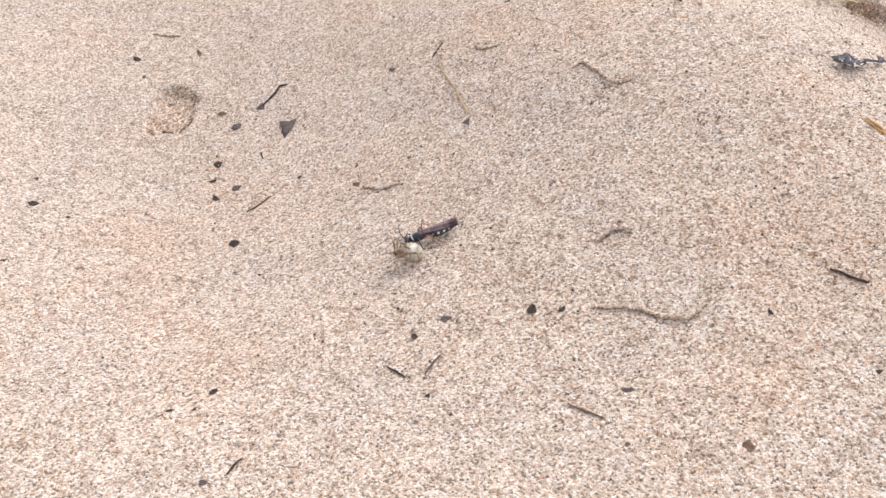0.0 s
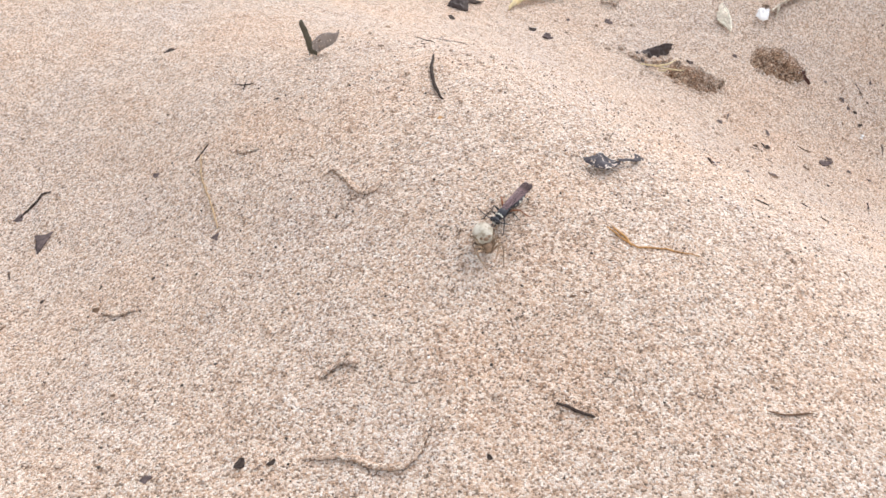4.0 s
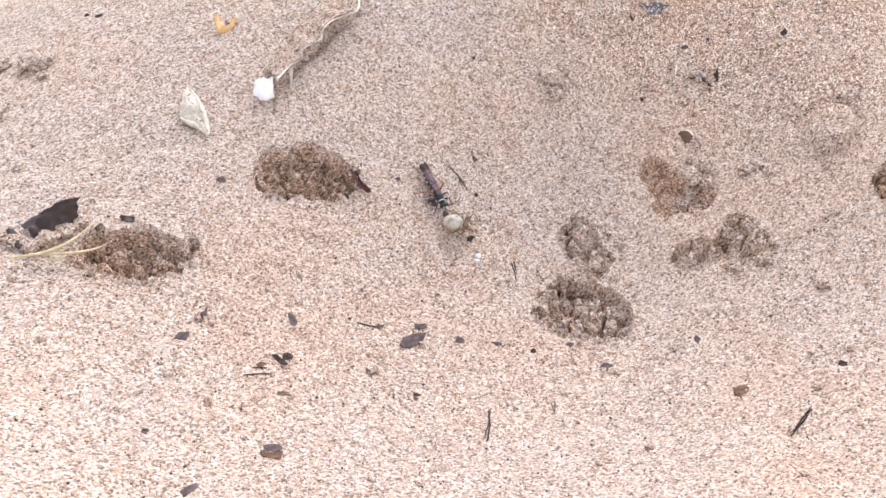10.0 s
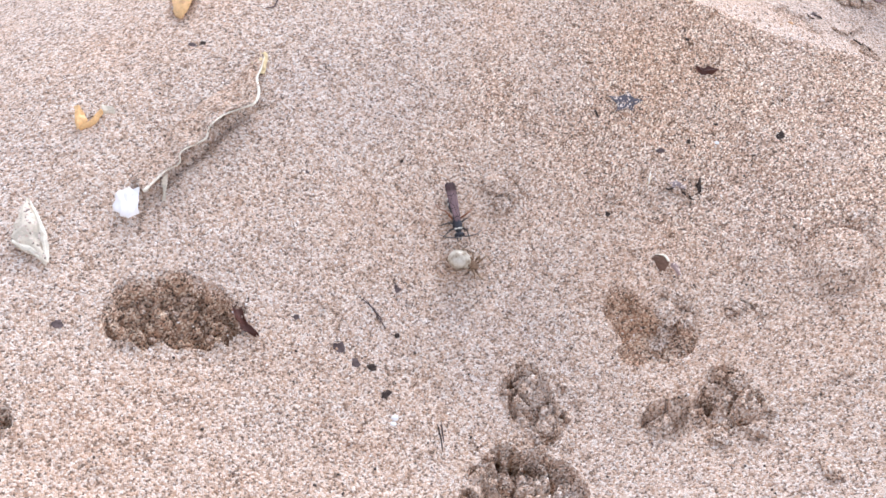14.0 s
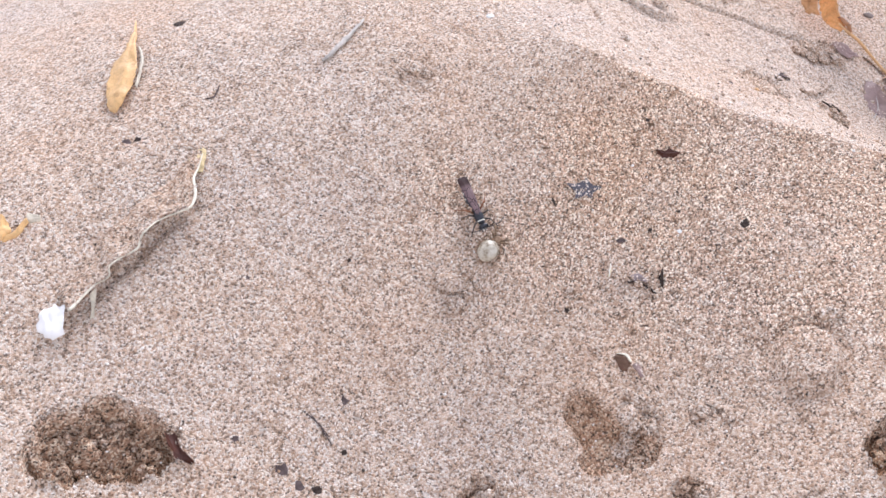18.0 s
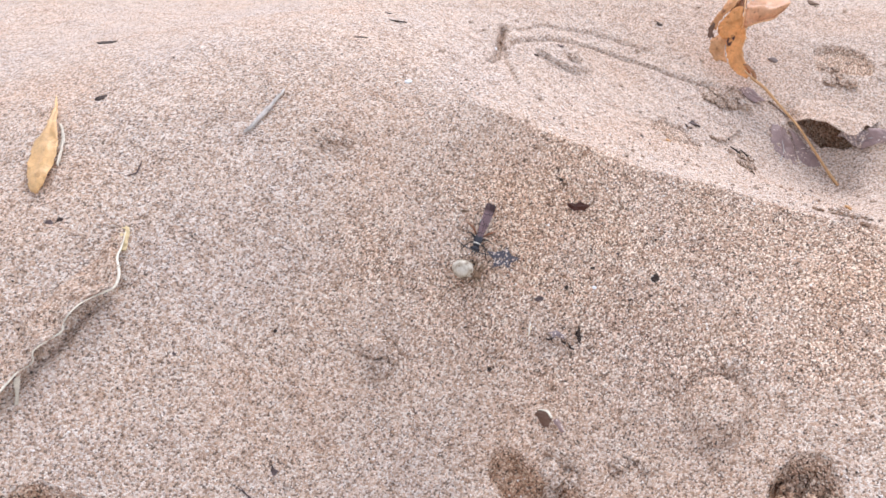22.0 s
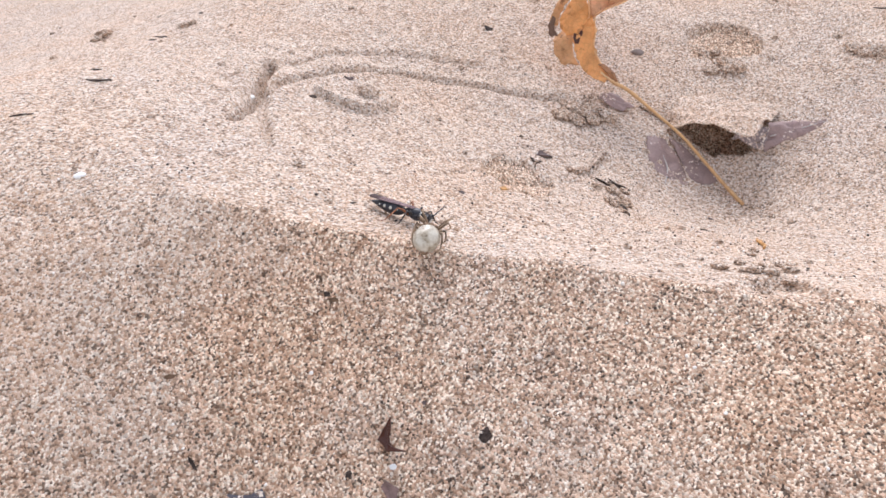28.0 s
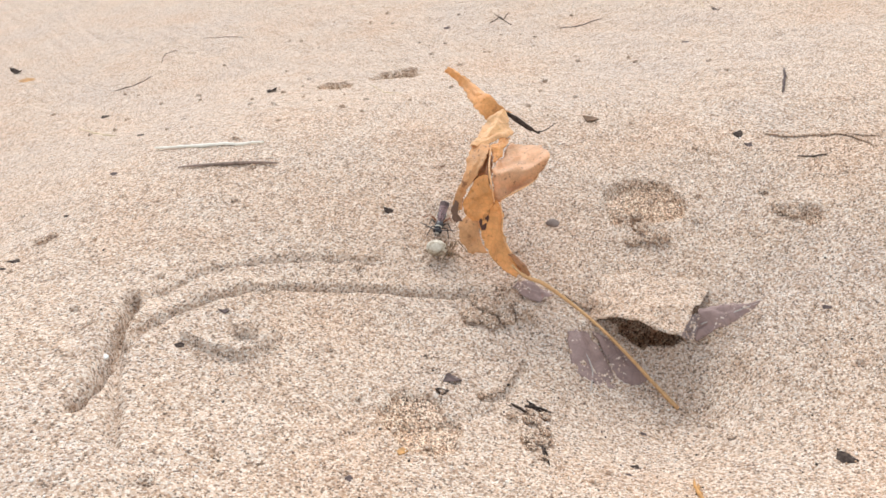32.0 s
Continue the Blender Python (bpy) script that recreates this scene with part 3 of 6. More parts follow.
        bmesh.ops.translate(bm, vec=-hinge, verts=bm.verts)
        wing = part("wing", bm, WING, wasp, "smoky brown folded wing with dark tip")
        wing.location = hinge
        wings.append((wing, hinge, side))
    legs = []
    for row, (y, spread_y, long, mat) in enumerate(((2.2, 1.1, 0.72, LEG), (1.1, -0.5, 0.85, LEG), (0.1, -1.7, 1.05, RUST))):
        for side in (-1, 1):
            bm = bmesh.new()
            leg_mesh(bm, side, spread_y, long, 0.19)
            leg = part("leg", bm, mat, wasp, "rust-red hind leg" if mat is RUST else "")
            legs.append((leg, mm(side * 0.75, y, 1.62), side, row))
    return wasp, legs, wings


def build_spider():
    """The limp prey: pale round abdomen at the origin, front body and drawn-up legs towards +y."""
    spider = new("spider")
    tagged(spider, "limp mottled spider with pale cream abdomen carried by the wasp", "spider")
    bm = bmesh.new()
    ball(bm, mm(0, 0, 2.55), mm(2.3, 2.75, 2.15), None, 16, 22)
    for v in bm.verts:
        v.co += v.co.normalized() * 0.00012 * noise.noise(v.co * 900)
    body = part("abdomen", bm, SPIDER_PALE, spider, "glossy pale cream round abdomen")
    for x, y, z, r in ((0.0, 2.6, 3.5, 0.55), (0.9, 2.25, 3.65, 0.4), (-0.9, 2.25, 3.65, 0.4), (0.35, -2.25, 1.7, 0.75)):
        bm = bmesh.new()
        ball(bm, mm(x, y, z), mm(r, r, r * 0.55), None, 6, 9)
        part("mark", bm, SPIDER_DARK, body, "dark mottled mark")
    bm = bmesh.new()
    ball(bm, mm(0, 3.3, 1.5), mm(1.25, 1.5, 1.05), None, 10, 14)
    part("front_body", bm, SPIDER_DARK, spider, "brown mottled front body")
    r = random.Random(5)
    for k in range(8):
        side, n = (-1, 1)[k % 2], k // 2
        hip = mm(side * 0.8, 4.1 - 0.55 * n, 1.5)
        out = 1.5 + 0.5 * r.random()
        reach = 2.2 - 1.6 * n
        knee = hip + mm(side * out, reach * 0.6, 1.6 + 0.7 * r.random())
        shin = knee + mm(side * (0.5 - 0.9 * r.random()), reach * 0.7, -1.6)
        foot = shin + mm(-side * 0.7, reach * 0.45 + 0.8, -1.35)
        bm = bmesh.new()
        tube(bm, [hip, (hip + knee) / 2 + mm(0, 0, 0.25), knee, (knee + shin) / 2 + mm(side * 0.15, 0, 0), shin, foot],
             [BODY * w for w in (0.22, 0.27, 0.2, 0.17, 0.12, 0.06)], 7)
        part("leg", bm, SPIDER_LEG, spider, "banded tan leg")
    return spider


wasp, wasp_legs, wasp_wings = build_wasp()
spider = build_spider()


# ---------------------------------------------------------------- litter on the sand
MM = 0.001
CHAR = plain("charred bark", (0.06, 0.045, 0.038), 0.9, 0.12, 1200, 0.6)
GREY = plain("weathered leaf", (0.125, 0.095, 0.09), 0.9, 0.12, 900, 0.4)
BROWN = plain("brown bark", (0.17, 0.105, 0.065), 0.8, 0.2, 900, 0.45)
RED = plain("red bark", (0.16, 0.06, 0.035), 0.7, 0.3, 900, 0.45)
CHALK = plain("chalky chip", (0.86, 0.86, 0.84), 0.6, 0.4, 700, 0.08)
TAN = plain("tan fibre", (0.50, 0.27, 0.10), 0.65, 0.3, 700, 0.35)
FIBRE = plain("dull fibre", (0.46, 0.33, 0.20), 0.8, 0.2, 700, 0.35)
PALE = plain("leaf skin", (0.48, 0.44, 0.41), 0.6, 0.3, 700, 0.25)
DULL = plain("dull grey bark", (0.27, 0.20, 0.165), 0.85, 0.2, 700, 0.4)
PEBBLE = plain("pebble stone", (0.20, 0.16, 0.14), 0.7, 0.3, 500, 0.25)
STRAW = plain("straw", (0.70, 0.58, 0.34), 0.55, 0.4, 500, 0.25)
BLEACHED = plain("bleached straw", (0.86, 0.83, 0.74), 0.5, 0.4, 500, 0.12)
DRIFT = plain("bleached stick", (0.56, 0.52, 0.47), 0.75, 0.3, 600, 0.3)
CLOD = sand_material("damp crumb", 0.0)
CRUST = sand_material("caked sand", 0.12)
DAMP_CLOD = sand_material("wet crumb", 0.3)
DRY_CLOD = sand_material("dry crumb", 0.25)


def leaf_material(name, colour, dark, spots=0.5, scale=120.0, sandy=0.0, gloss=0.5, thin=0.0):
    """Dry leaf: blotches, fine veins and dark spots; sandy: how much sand clings to it; thin: how much light shines through."""
    m, t, b = material(name, gloss, 0.35)
    where = add(t, "ShaderNodeTexCoord").outputs["Object"]
    broad = add(t, "ShaderNodeTexNoise", Scale=scale, Detail=6, Roughness=0.65)
    t.links.new(where, broad.inputs["Vector"])
    c = ramp(t, broad.outputs[0], [(0.3, tuple(v * 0.72 for v in colour)), (0.52, colour), (0.75, tuple(min(1, v * 1.25) for v in colour))])
    speck = add(t, "ShaderNodeTexNoise", Scale=scale * 4.5, Detail=3)
    t.links.new(where, speck.inputs["Vector"])
    at = ramp(t, speck.outputs[0], [(0.62, (0, 0, 0)), (0.68, (spots, spots, spots))])
    c = mixed(t, at, c, dark)
    vein = add(t, "ShaderNodeTexVoronoi", Scale=scale * 5)
    vein.feature = "DISTANCE_TO_EDGE"
    t.links.new(where, vein.inputs["Vector"])
    c = mixed(t, 0.3, c, ramp(t, vein.outputs["Distance"], [(0.0, (0.6, 0.6, 0.6)), (0.1, (1, 1, 1))]), "MULTIPLY")
    if sandy:
        grain = add(t, "ShaderNodeTexVoronoi", Scale=2500)
        t.links.new(where, grain.inputs["Vector"])
        pick = t.nodes.new("ShaderNodeSeparateColor")
        t.links.new(grain.outputs["Color"], pick.inputs[0])
        patch = add(t, "ShaderNodeTexNoise", Scale=210, Detail=3)
        t.links.new(where, patch.inputs["Vector"])
        both = t.nodes.new("ShaderNodeMath")
        both.operation = "MULTIPLY_ADD"
        both.inputs[1].default_value = 0.6
        t.links.new(patch.outputs[0], both.inputs[0])
        half = t.nodes.new("ShaderNodeMath")
        half.operation = "MULTIPLY"
        half.inputs[1].default_value = 0.45
        t.links.new(pick.outputs[1], half.inputs[0])
        t.links.new(half.outputs[0], both.inputs[2])
        cover = ramp(t, both.outputs[0], [(0.0, (0, 0, 0)), (0.76 - 0.25 * sandy, (1, 1, 1))], "CONSTANT")
        sand = ramp(t, pick.outputs[0], [(0.0, (0.2, 0.15, 0.12)), (0.15, (0.6, 0.47, 0.37)), (0.6, (0.78, 0.68, 0.58))], "CONSTANT")
        c = mixed(t, cover, c, sand)
    t.links.new(c, b.inputs["Base Color"])
    bump(t, b, broad.outputs[0], 0.0009, 0.8)
    if thin:
        glow = t.nodes.new("ShaderNodeBsdfTranslucent")
        t.links.new(c, glow.inputs["Color"])
        both = t.nodes.new("ShaderNodeMixShader")
        both.inputs[0].default_value = thin
        t.links.new(b.outputs[0], both.inputs[1])
        t.links.new(glow.outputs[0], both.inputs[2])
        t.links.new(both.outputs[0], t.nodes["Material Output"].inputs["Surface"])
    return m


DRY = sand_material("clinging sand", 0.0)
LEAF = leaf_material("orange dry leaf", (0.82, 0.40, 0.14), (0.42, 0.17, 0.06), 0.6, 130, 0.0, 0.5, 0.2)
LEAF_SPOTTED = leaf_material("spotted dry leaf", (0.78, 0.44, 0.24), (0.3, 0.13, 0.06), 0.8, 150, 0.0, 0.45, 0.2)
LEAF_DULL = leaf_material("dull tan leaf", (0.68, 0.36, 0.16), (0.24, 0.11, 0.06), 0.8, 140, 0.0, 0.55, 0.15)
# the orange leaf darkened: shade inside the curl put into the colour
LEAF_SHADED = leaf_material("shaded leaf inside", (0.34, 0.15, 0.06), (0.10, 0.04, 0.02), 0.7, 130)
STALK = leaf_material("leaf stalk", (0.66, 0.40, 0.19), (0.36, 0.18, 0.08), 0.4, 150)
MAUVE = leaf_material("mauve dead leaf", (0.33, 0.235, 0.215), (0.19, 0.13, 0.12), 0.4, 90, 0.05, 0.6)
YELLOW = leaf_material("yellow leaf", (0.74, 0.60, 0.33), (0.35, 0.16, 0.06), 0.5, 110)
LEAF_PALE = leaf_material("pale orange leaf back", (0.88, 0.53, 0.26), (0.4, 0.2, 0.09), 0.4, 150, 0.0, 0.45, 0.2)
MAUVE_SANDY = leaf_material("sandy mauve leaf", (0.30, 0.24, 0.235), (0.14, 0.10, 0.10), 0.4, 90, 0.75, 0.7)
PINK = leaf_material("pale pink leaf", (0.70, 0.53, 0.43), (0.42, 0.26, 0.18), 0.4, 110)
EDGE = leaf_material("bright leaf edge", (0.88, 0.83, 0.68), (0.66, 0.55, 0.4), 0.3, 140, 0.0, 0.5)
CREAM = leaf_material("cream leaf", (0.74, 0.67, 0.53), (0.5, 0.4, 0.28), 0.3, 140, 0.0, 0.5, 0.1)
DARK_OLIVE = leaf_material("dark olive leaf", (0.10, 0.085, 0.055), (0.05, 0.04, 0.03), 0.4, 150)
GREY_SKIN = leaf_material("grey leaf skin", (0.40, 0.34, 0.30), (0.26, 0.21, 0.18), 0.4, 150, 0.3, 0.6, 0.2)
CREAM_SANDY = leaf_material("sandy cream leaf", (0.74, 0.67, 0.53), (0.5, 0.4, 0.28), 0.3, 140, 0.6, 0.6)
WHITE_LEAF = plain("bleached leaf", (0.95, 0.94, 0.91), 0.5, 0.4, 500, 0.05, 0.00003)
TANLEAF = leaf_material("tan leaf", (0.74, 0.46, 0.20), (0.35, 0.18, 0.08), 0.35, 120)
DARKLEAF = leaf_material("dark leaf", (0.06, 0.042, 0.036), (0.03, 0.02, 0.02), 0.4, 120, 0.0, 0.55)
REDLEAF = leaf_material("red brown leaf", (0.085, 0.03, 0.02), (0.03, 0.015, 0.01), 0.4, 120, 0.0, 0.4)
RUSTLEAF = leaf_material("rusty leaf", (0.17, 0.095, 0.06), (0.12, 0.05, 0.03), 0.5, 160)
SLATE = leaf_material("slate leaf", (0.075, 0.066, 0.072), (0.04, 0.03, 0.035), 0.4, 160, 0.04, 0.7)


def plate(bm, outline, thick, curl):
    """A thin bent plate with a ragged outline (x, y pairs)."""
    n = len(outline)
    far = max(math.hypot(x, y) for x, y in outline) or 1
    def lift(x, y):
        return curl * (x * x - 0.4 * y * y) / far
    mid_t, mid_b = bm.verts.new((0, 0, thick)), bm.verts.new((0, 0, 0))
    half_t = [bm.verts.new((x * 0.55, y * 0.55, thick + lift(x * 0.55, y * 0.55))) for x, y in outline]
    top = [bm.verts.new((x, y, thick * 0.8 + lift(x, y))) for x, y in outline]
    low = [bm.verts.new((x, y, lift(x, y))) for x, y in outline]
    for k in range(n):
        j = (k + 1) % n
        bm.faces.new((mid_t, half_t[k], half_t[j]))
        bm.faces.new((half_t[k], top[k], top[j], half_t[j]))
        bm.faces.new((top[k], low[k], low[j], top[j]))
        bm.faces.new((low[j], low[k], mid_b))


def scraps(name, label, category, mat, rows):
    """Flakes at x, y with length, width (mm) and turn (degrees)."""
    for x, y, long, wide, turn in rows:
        r = random.Random(int(x * 1e5) * 31 + int(y * 1e5))
        n = 7
        outline = []
        for k in range(n):
            a = 2 * math.pi * (k + 0.5 * r.random()) / n
            s = r.choice((0.62, 0.75, 0.95, 1.15, 1.3))
            outline.append((math.cos(a) * long * 0.5 * MM * s, math.sin(a) * wide * 0.5 * MM * s))
        bm = bmesh.new()
        if name in ("pebble", "white_chip"):
            ball(bm, (0, 0, wide * 0.06 * MM), Vector((long * 0.5, wide * 0.5, wide * 0.22)) * MM, None, 7, 10)
            for v in bm.verts:
                v.co *= 1 + 0.25 * noise.noise(v.co * 700 + Vector((x, y, 0)) * 90)
        else:
            plate(bm, outline, min(0.45, 0.16 + 0.05 * wide) * MM, r.uniform(-0.25, 0.45))
        ob = part(name, bm, mat)
        if name not in ("pebble", "white_chip"):
            for p in ob.data.polygons:
                p.use_smooth = False
        ob.matrix_world = lying(x, y, turn, -0.00012) @ pose(0, 0, 0, r.uniform(-9, 9), r.uniform(-5, 8), 0)
        tagged(ob, label, category, name + " litter")


def twigs(name, label, mat, rows):
    """Thin rods over the sand: radius (mm) and points."""
    for radius, points in rows:
        r = random.Random(int(points[0][0] * 1e5) + 7)
        x0, y0 = points[0]
        z0 = on_sand(x0, y0)
        path = []
        for (ax, ay), (bx, by) in zip(points, points[1:]):
            for k in range(4):
                f = k / 4
                path.append((ax + (bx - ax) * f, ay + (by - ay) * f))
        path.append(points[-1])
        pts, radii = [], []
        for k, (x, y) in enumerate(path):
            end = 1 - 0.45 * abs(2 * k / (len(path) - 1) - 1) ** 2
            j = 0.3 * radius * MM
            pts.append(Vector((x - x0 + r.uniform(-j, j), y - y0 + r.uniform(-j, j), on_sand(x, y) - z0 + radius * MM * 0.75)))
            radii.append(radius * MM * end * r.uniform(0.82, 1.12))
        bm = bmesh.new()
        tube(bm, pts, [q * 0.68 for q in radii], 7)
        ob = part(name, bm, mat)
        ob.location = (x0, y0, z0)
        tagged(ob, label, name, name + " litter")


def lump(bm, r, size, centre=(0, 0, 0), detail=3):
    made = bmesh.ops.create_icosphere(bm, subdivisions=detail, radius=1)["verts"]
    shift = Vector((r.random(), r.random(), r.random())) * 50
    for v in made:
        p = v.co.copy()
        v.co = p * (1 + 0.4 * noise.noise(p * 1.3 + shift) + 0.22 * noise.noise(p * 3.5 + shift)) * size
        v.co.z *= 0.85
        v.co += Vector(centre)


def clods(rows, mat=None):
    """Lumps of damp sand stuck together: x, y, width (mm)."""
    for x, y, wide in rows:
        r = random.Random(int(x * 1e5) * 13 + int(y * 1e5))
        bm = bmesh.new()
        bmesh.ops.create_icosphere(bm, subdivisions=4, radius=1)
        shift = Vector((r.random(), r.random(), r.random())) * 50
        for v in bm.verts:
            p = v.co.copy()
            knobs = 0.5 * noise.noise(p * 1.5 + shift) + 0.32 * noise.noise(p * 3.0 + shift) + 0.14 * noise.noise(p * 7 + shift)
            v.co = p * max(0.3, 1 + knobs) * wide * 0.35 * MM
            v.co.z *= 0.46
        ob = part("sand_clod", bm, mat or CLOD)
        ob.matrix_world = lying(x, y, r.uniform(0, 360), 0.0001 * wide)
        tagged(ob, "crumbly lump of damp brown sand", "sand clod", "sand clods")


def crusts(rows):
    """Ragged lips of caked sand lifted off the ground: lift (mm) and points of the free edge, the sand behind on its left."""
    for high, points in rows:
        r = random.Random(int(points[0][0] * 1e5) + 3)
        x0, y0 = points[0]
        z0 = on_sand(x0, y0)
        n = len(points) * 6
        line = smooth_line([(x, y, 0) for x, y in points], n)
        strips = []
        for k, q in enumerate(line):
            way = line[min(k + 1, n - 1)] - line[max(k - 1, 0)]
            side = Vector((-way.y, way.x, 0)).normalized()
            end = 1 - abs(2 * k / (n - 1) - 1) ** 9
            q = q + side * r.uniform(-0.3, 0.3) * MM
            wide = (0.7 + 1.1 * end) * MM
            row = []
            for f, up, sink in ((1.0, -0.15, -0.4), (0.45, 0.6, 0.1), (0.1, 0.95, 0.5), (0.0, 0.75, 0.3)):
                p = q + side * wide * f
                z = on_sand(p.x, p.y) - z0
                lift = 1.35 * high * MM * (0.15 + 0.85 * end) * r.uniform(0.8, 1.15)
                row.append((Vector((p.x - x0, p.y - y0, z + lift * up)), Vector((p.x - x0, p.y - y0, z + lift * sink))))
            strips.append(row)
        bm = bmesh.new()
        top = [[bm.verts.new(p) for p, _ in row] for row in strips]
        low = [[bm.verts.new(p) for _, p in row] for row in strips]
        for i in range(n - 1):
            for j in range(3):
                bm.faces.new((top[i][j], top[i][j + 1], top[i + 1][j + 1], top[i + 1][j]))
                bm.faces.new((low[i][j], low[i + 1][j], low[i + 1][j + 1], low[i][j + 1]))
            for j in (0, 3):
                bm.faces.new((top[i][j], top[i + 1][j], low[i + 1][j], low[i][j]))
        for i in (0, n - 1):
            bm.faces.new([*top[i], *low[i][::-1]])
        bmesh.ops.recalc_face_normals(bm, faces=bm.faces)
        ob = part("sand_crust", bm, CRUST)
        ob.location = (x0, y0, z0)
        tagged(ob, "thin lifted lip of caked pale sand", "sand crust", "sand crusts")


def smooth_line(points, n):
    """n points along a curve through the given ones."""
    p = [Vector(q) for q in points]
    out = []
    for k in range(n):
        s = k / (n - 1) * (len(p) - 1)
        i = min(int(s), len(p) - 2)
        f = s - i
        a, b, c, d = p[max(i - 1, 0)], p[i], p[i + 1], p[min(i + 2, len(p) - 1)]
        out.append(0.5 * ((2 * b) + (c - a) * f + (2 * a - 5 * b + 4 * c - d) * f * f + (3 * b - a - 3 * c + d) * f ** 3))
    return out


def leaf(name, label, x, y, z):
    """An empty at a leaf's foot, which its blades and stalks hang on."""
    whole = new(name)
    whole.location = (x, y, z)
    return tagged(whole, label, "leaf")


def blade(whole, name, mat, one, two, sag, label=""):
    """A thin crumpled blade between two edges (mm from the leaf's foot), bulging by sag."""
    r = random.Random(whole["label"] + label + str(len(whole.children)))
    n, m = 40, 12
    a, b = smooth_line(one, n), smooth_line(two, n)
    shift = Vector((r.random(), r.random(), 0)) * 40
    grid = []
    for i in range(n):
        row = []
        for j in range(m + 1):
            f = j / m
            wide = (a[i] - b[i]).length
            p = a[i].lerp(b[i], f)
            pleat = noise.noise(Vector((f * 3.5, i * 0.09, 0)) + shift) * min(2.4, 0.18 * wide)
            p = p + Vector((0, 0, (sag + pleat) * 4 * f * (1 - f)))
            wob = noise.noise(p * 0.2 + shift) * 0.9 + noise.noise(p * 0.6 + shift) * 0.3
            p = p + Vector((noise.noise(p * 0.7 + shift) * 0.55, noise.noise(p * 0.7 - shift) * 0.55, wob)) * min(1.0, wide / 3)
            row.append(p * MM)
        grid.append(row)
    bm = bmesh.new()
    up = [[bm.verts.new(p + Vector((0, 0, 0.00016))) for p in row] for row in grid]
    low = [[bm.verts.new(p) for p in row] for row in grid]
    for i in range(n - 1):
        for j in range(m):
            bm.faces.new((up[i][j], up[i + 1][j], up[i + 1][j + 1], up[i][j + 1]))
            bm.faces.new((low[i][j], low[i][j + 1], low[i + 1][j + 1], low[i + 1][j]))
        for j in (0, m):
            bm.faces.new((up[i][j], low[i][j], low[i + 1][j], up[i + 1][j]))
    for i in (0, n - 1):
        for j in range(m):
            bm.faces.new((up[i][j], low[i][j], low[i][j + 1], up[i][j + 1]))
    bmesh.ops.recalc_face_normals(bm, faces=bm.faces)
    return part(name, bm, mat, whole, label)


def stem(whole, name, mat, points, radii, label=""):
    """A round stalk or rib (mm)."""
    pts = smooth_line(points, 4 * len(points))
    rr = [radii[min(int(k / 4), len(radii) - 1)] * MM for k in range(len(pts))]
    bm = bmesh.new()
    tube(bm, [p * MM for p in pts], rr, 8)
    return part(name, bm, mat, whole, label)


scraps('bark_flake', 'dark brown-black flake of bark lying on the sand', 'bark', CHAR, [
    (0.4009, 0.4598, 1.5, 1.5, -57), (0.3992, 0.4523, 1.3, 1.4, -24), (-0.1260, 0.2367, 3.4, 3.5, -15), (-0.0816, 0.1888, 3.7, 3.6, 33),
    (-0.0804, 0.1812, 3.0, 2.2, -1), (-0.0760, 0.1730, 2.9, 2.1, -16), (-0.0631, 0.1526, 3.5, 2.9, -17), (-0.1276, 0.1719, 1.3, 1.6, 26),
    (-0.1222, 0.1605, 2.3, 2.5, -22), (-0.1111, 0.1575, 1.1, 1.4, 20), (-0.1162, 0.1357, 1.3, 1.7, 22), (-0.0544, 0.1801, 1.3, 1.5, -13),
    (-0.0241, 0.1784, 1.3, 1.2, -20), (0.0111, 0.1234, 2.8, 1.9, 61), (0.0169, 0.1231, 1.8, 1.1, 49), (-0.0118, 0.1163, 2.0, 1.3, -60)])
scraps('bark_flake', 'dark brown-black flake of bark lying on the sand', 'bark', CHAR, [
    (0.0562, 0.1231, 1.8, 1.1, -58), (-0.0067, 0.1003, 0.9, 0.9, 3), (-0.0018, 0.0960, 0.8, 0.8, 4), (-0.0490, 0.0988, 1.8, 2.2, 5),
    (-0.0505, 0.0933, 0.9, 1.0, 6), (-0.0548, 0.0922, 1.2, 1.2, 7), (-0.0686, 0.1106, 0.8, 0.8, 7), (0.0742, 0.1116, 1.3, 1.1, 5),
    (-0.0553, 0.2905, 5.0, 3.3, 66), (-0.0060, 0.2354, 1.9, 1.5, -28), (0.0316, 0.2725, 1.7, 1.4, 37), (0.0475, 0.3974, 7.2, 5.6, -25),
    (-0.0070, 0.2873, 7.5, 2.3, -77), (-0.0313, 0.3879, 6.7, 6.3, -29), (-0.0230, 0.3919, 2.2, 2.8, 18), (-0.0031, 0.3882, 7.4, 3.7, -40)])
scraps('bark_flake', 'dark brown-black flake of bark lying on the sand', 'bark', CHAR, [
    (0.0389, 0.3710, 7.0, 3.5, -75), (0.0304, 0.4180, 5.4, 5.3, 19), (0.0288, 0.2624, 1.2, 1.2, -8), (0.0744, 0.3766, 2.7, 2.9, 7),
    (0.1463, 0.2299, 2.3, 1.8, -3), (0.1202, 0.2791, 3.6, 2.2, 57), (0.1468, 0.2309, 3.0, 3.2, 11), (0.2378, 0.2678, 3.4, 2.3, -38),
    (0.2896, 0.3023, 2.4, 1.5, -35), (0.1911, 0.2672, 1.4, 1.4, 2), (0.1980, 0.3218, 1.8, 1.4, 9), (0.1450, 0.3091, 1.7, 1.5, 17),
    (0.1232, 0.3027, 1.6, 1.4, 21), (0.1706, 0.3297, 3.6, 1.9, -51), (0.0740, 0.3752, 3.5, 3.1, -26), (0.1040, 0.4864, 4.9, 4.7, -31)])
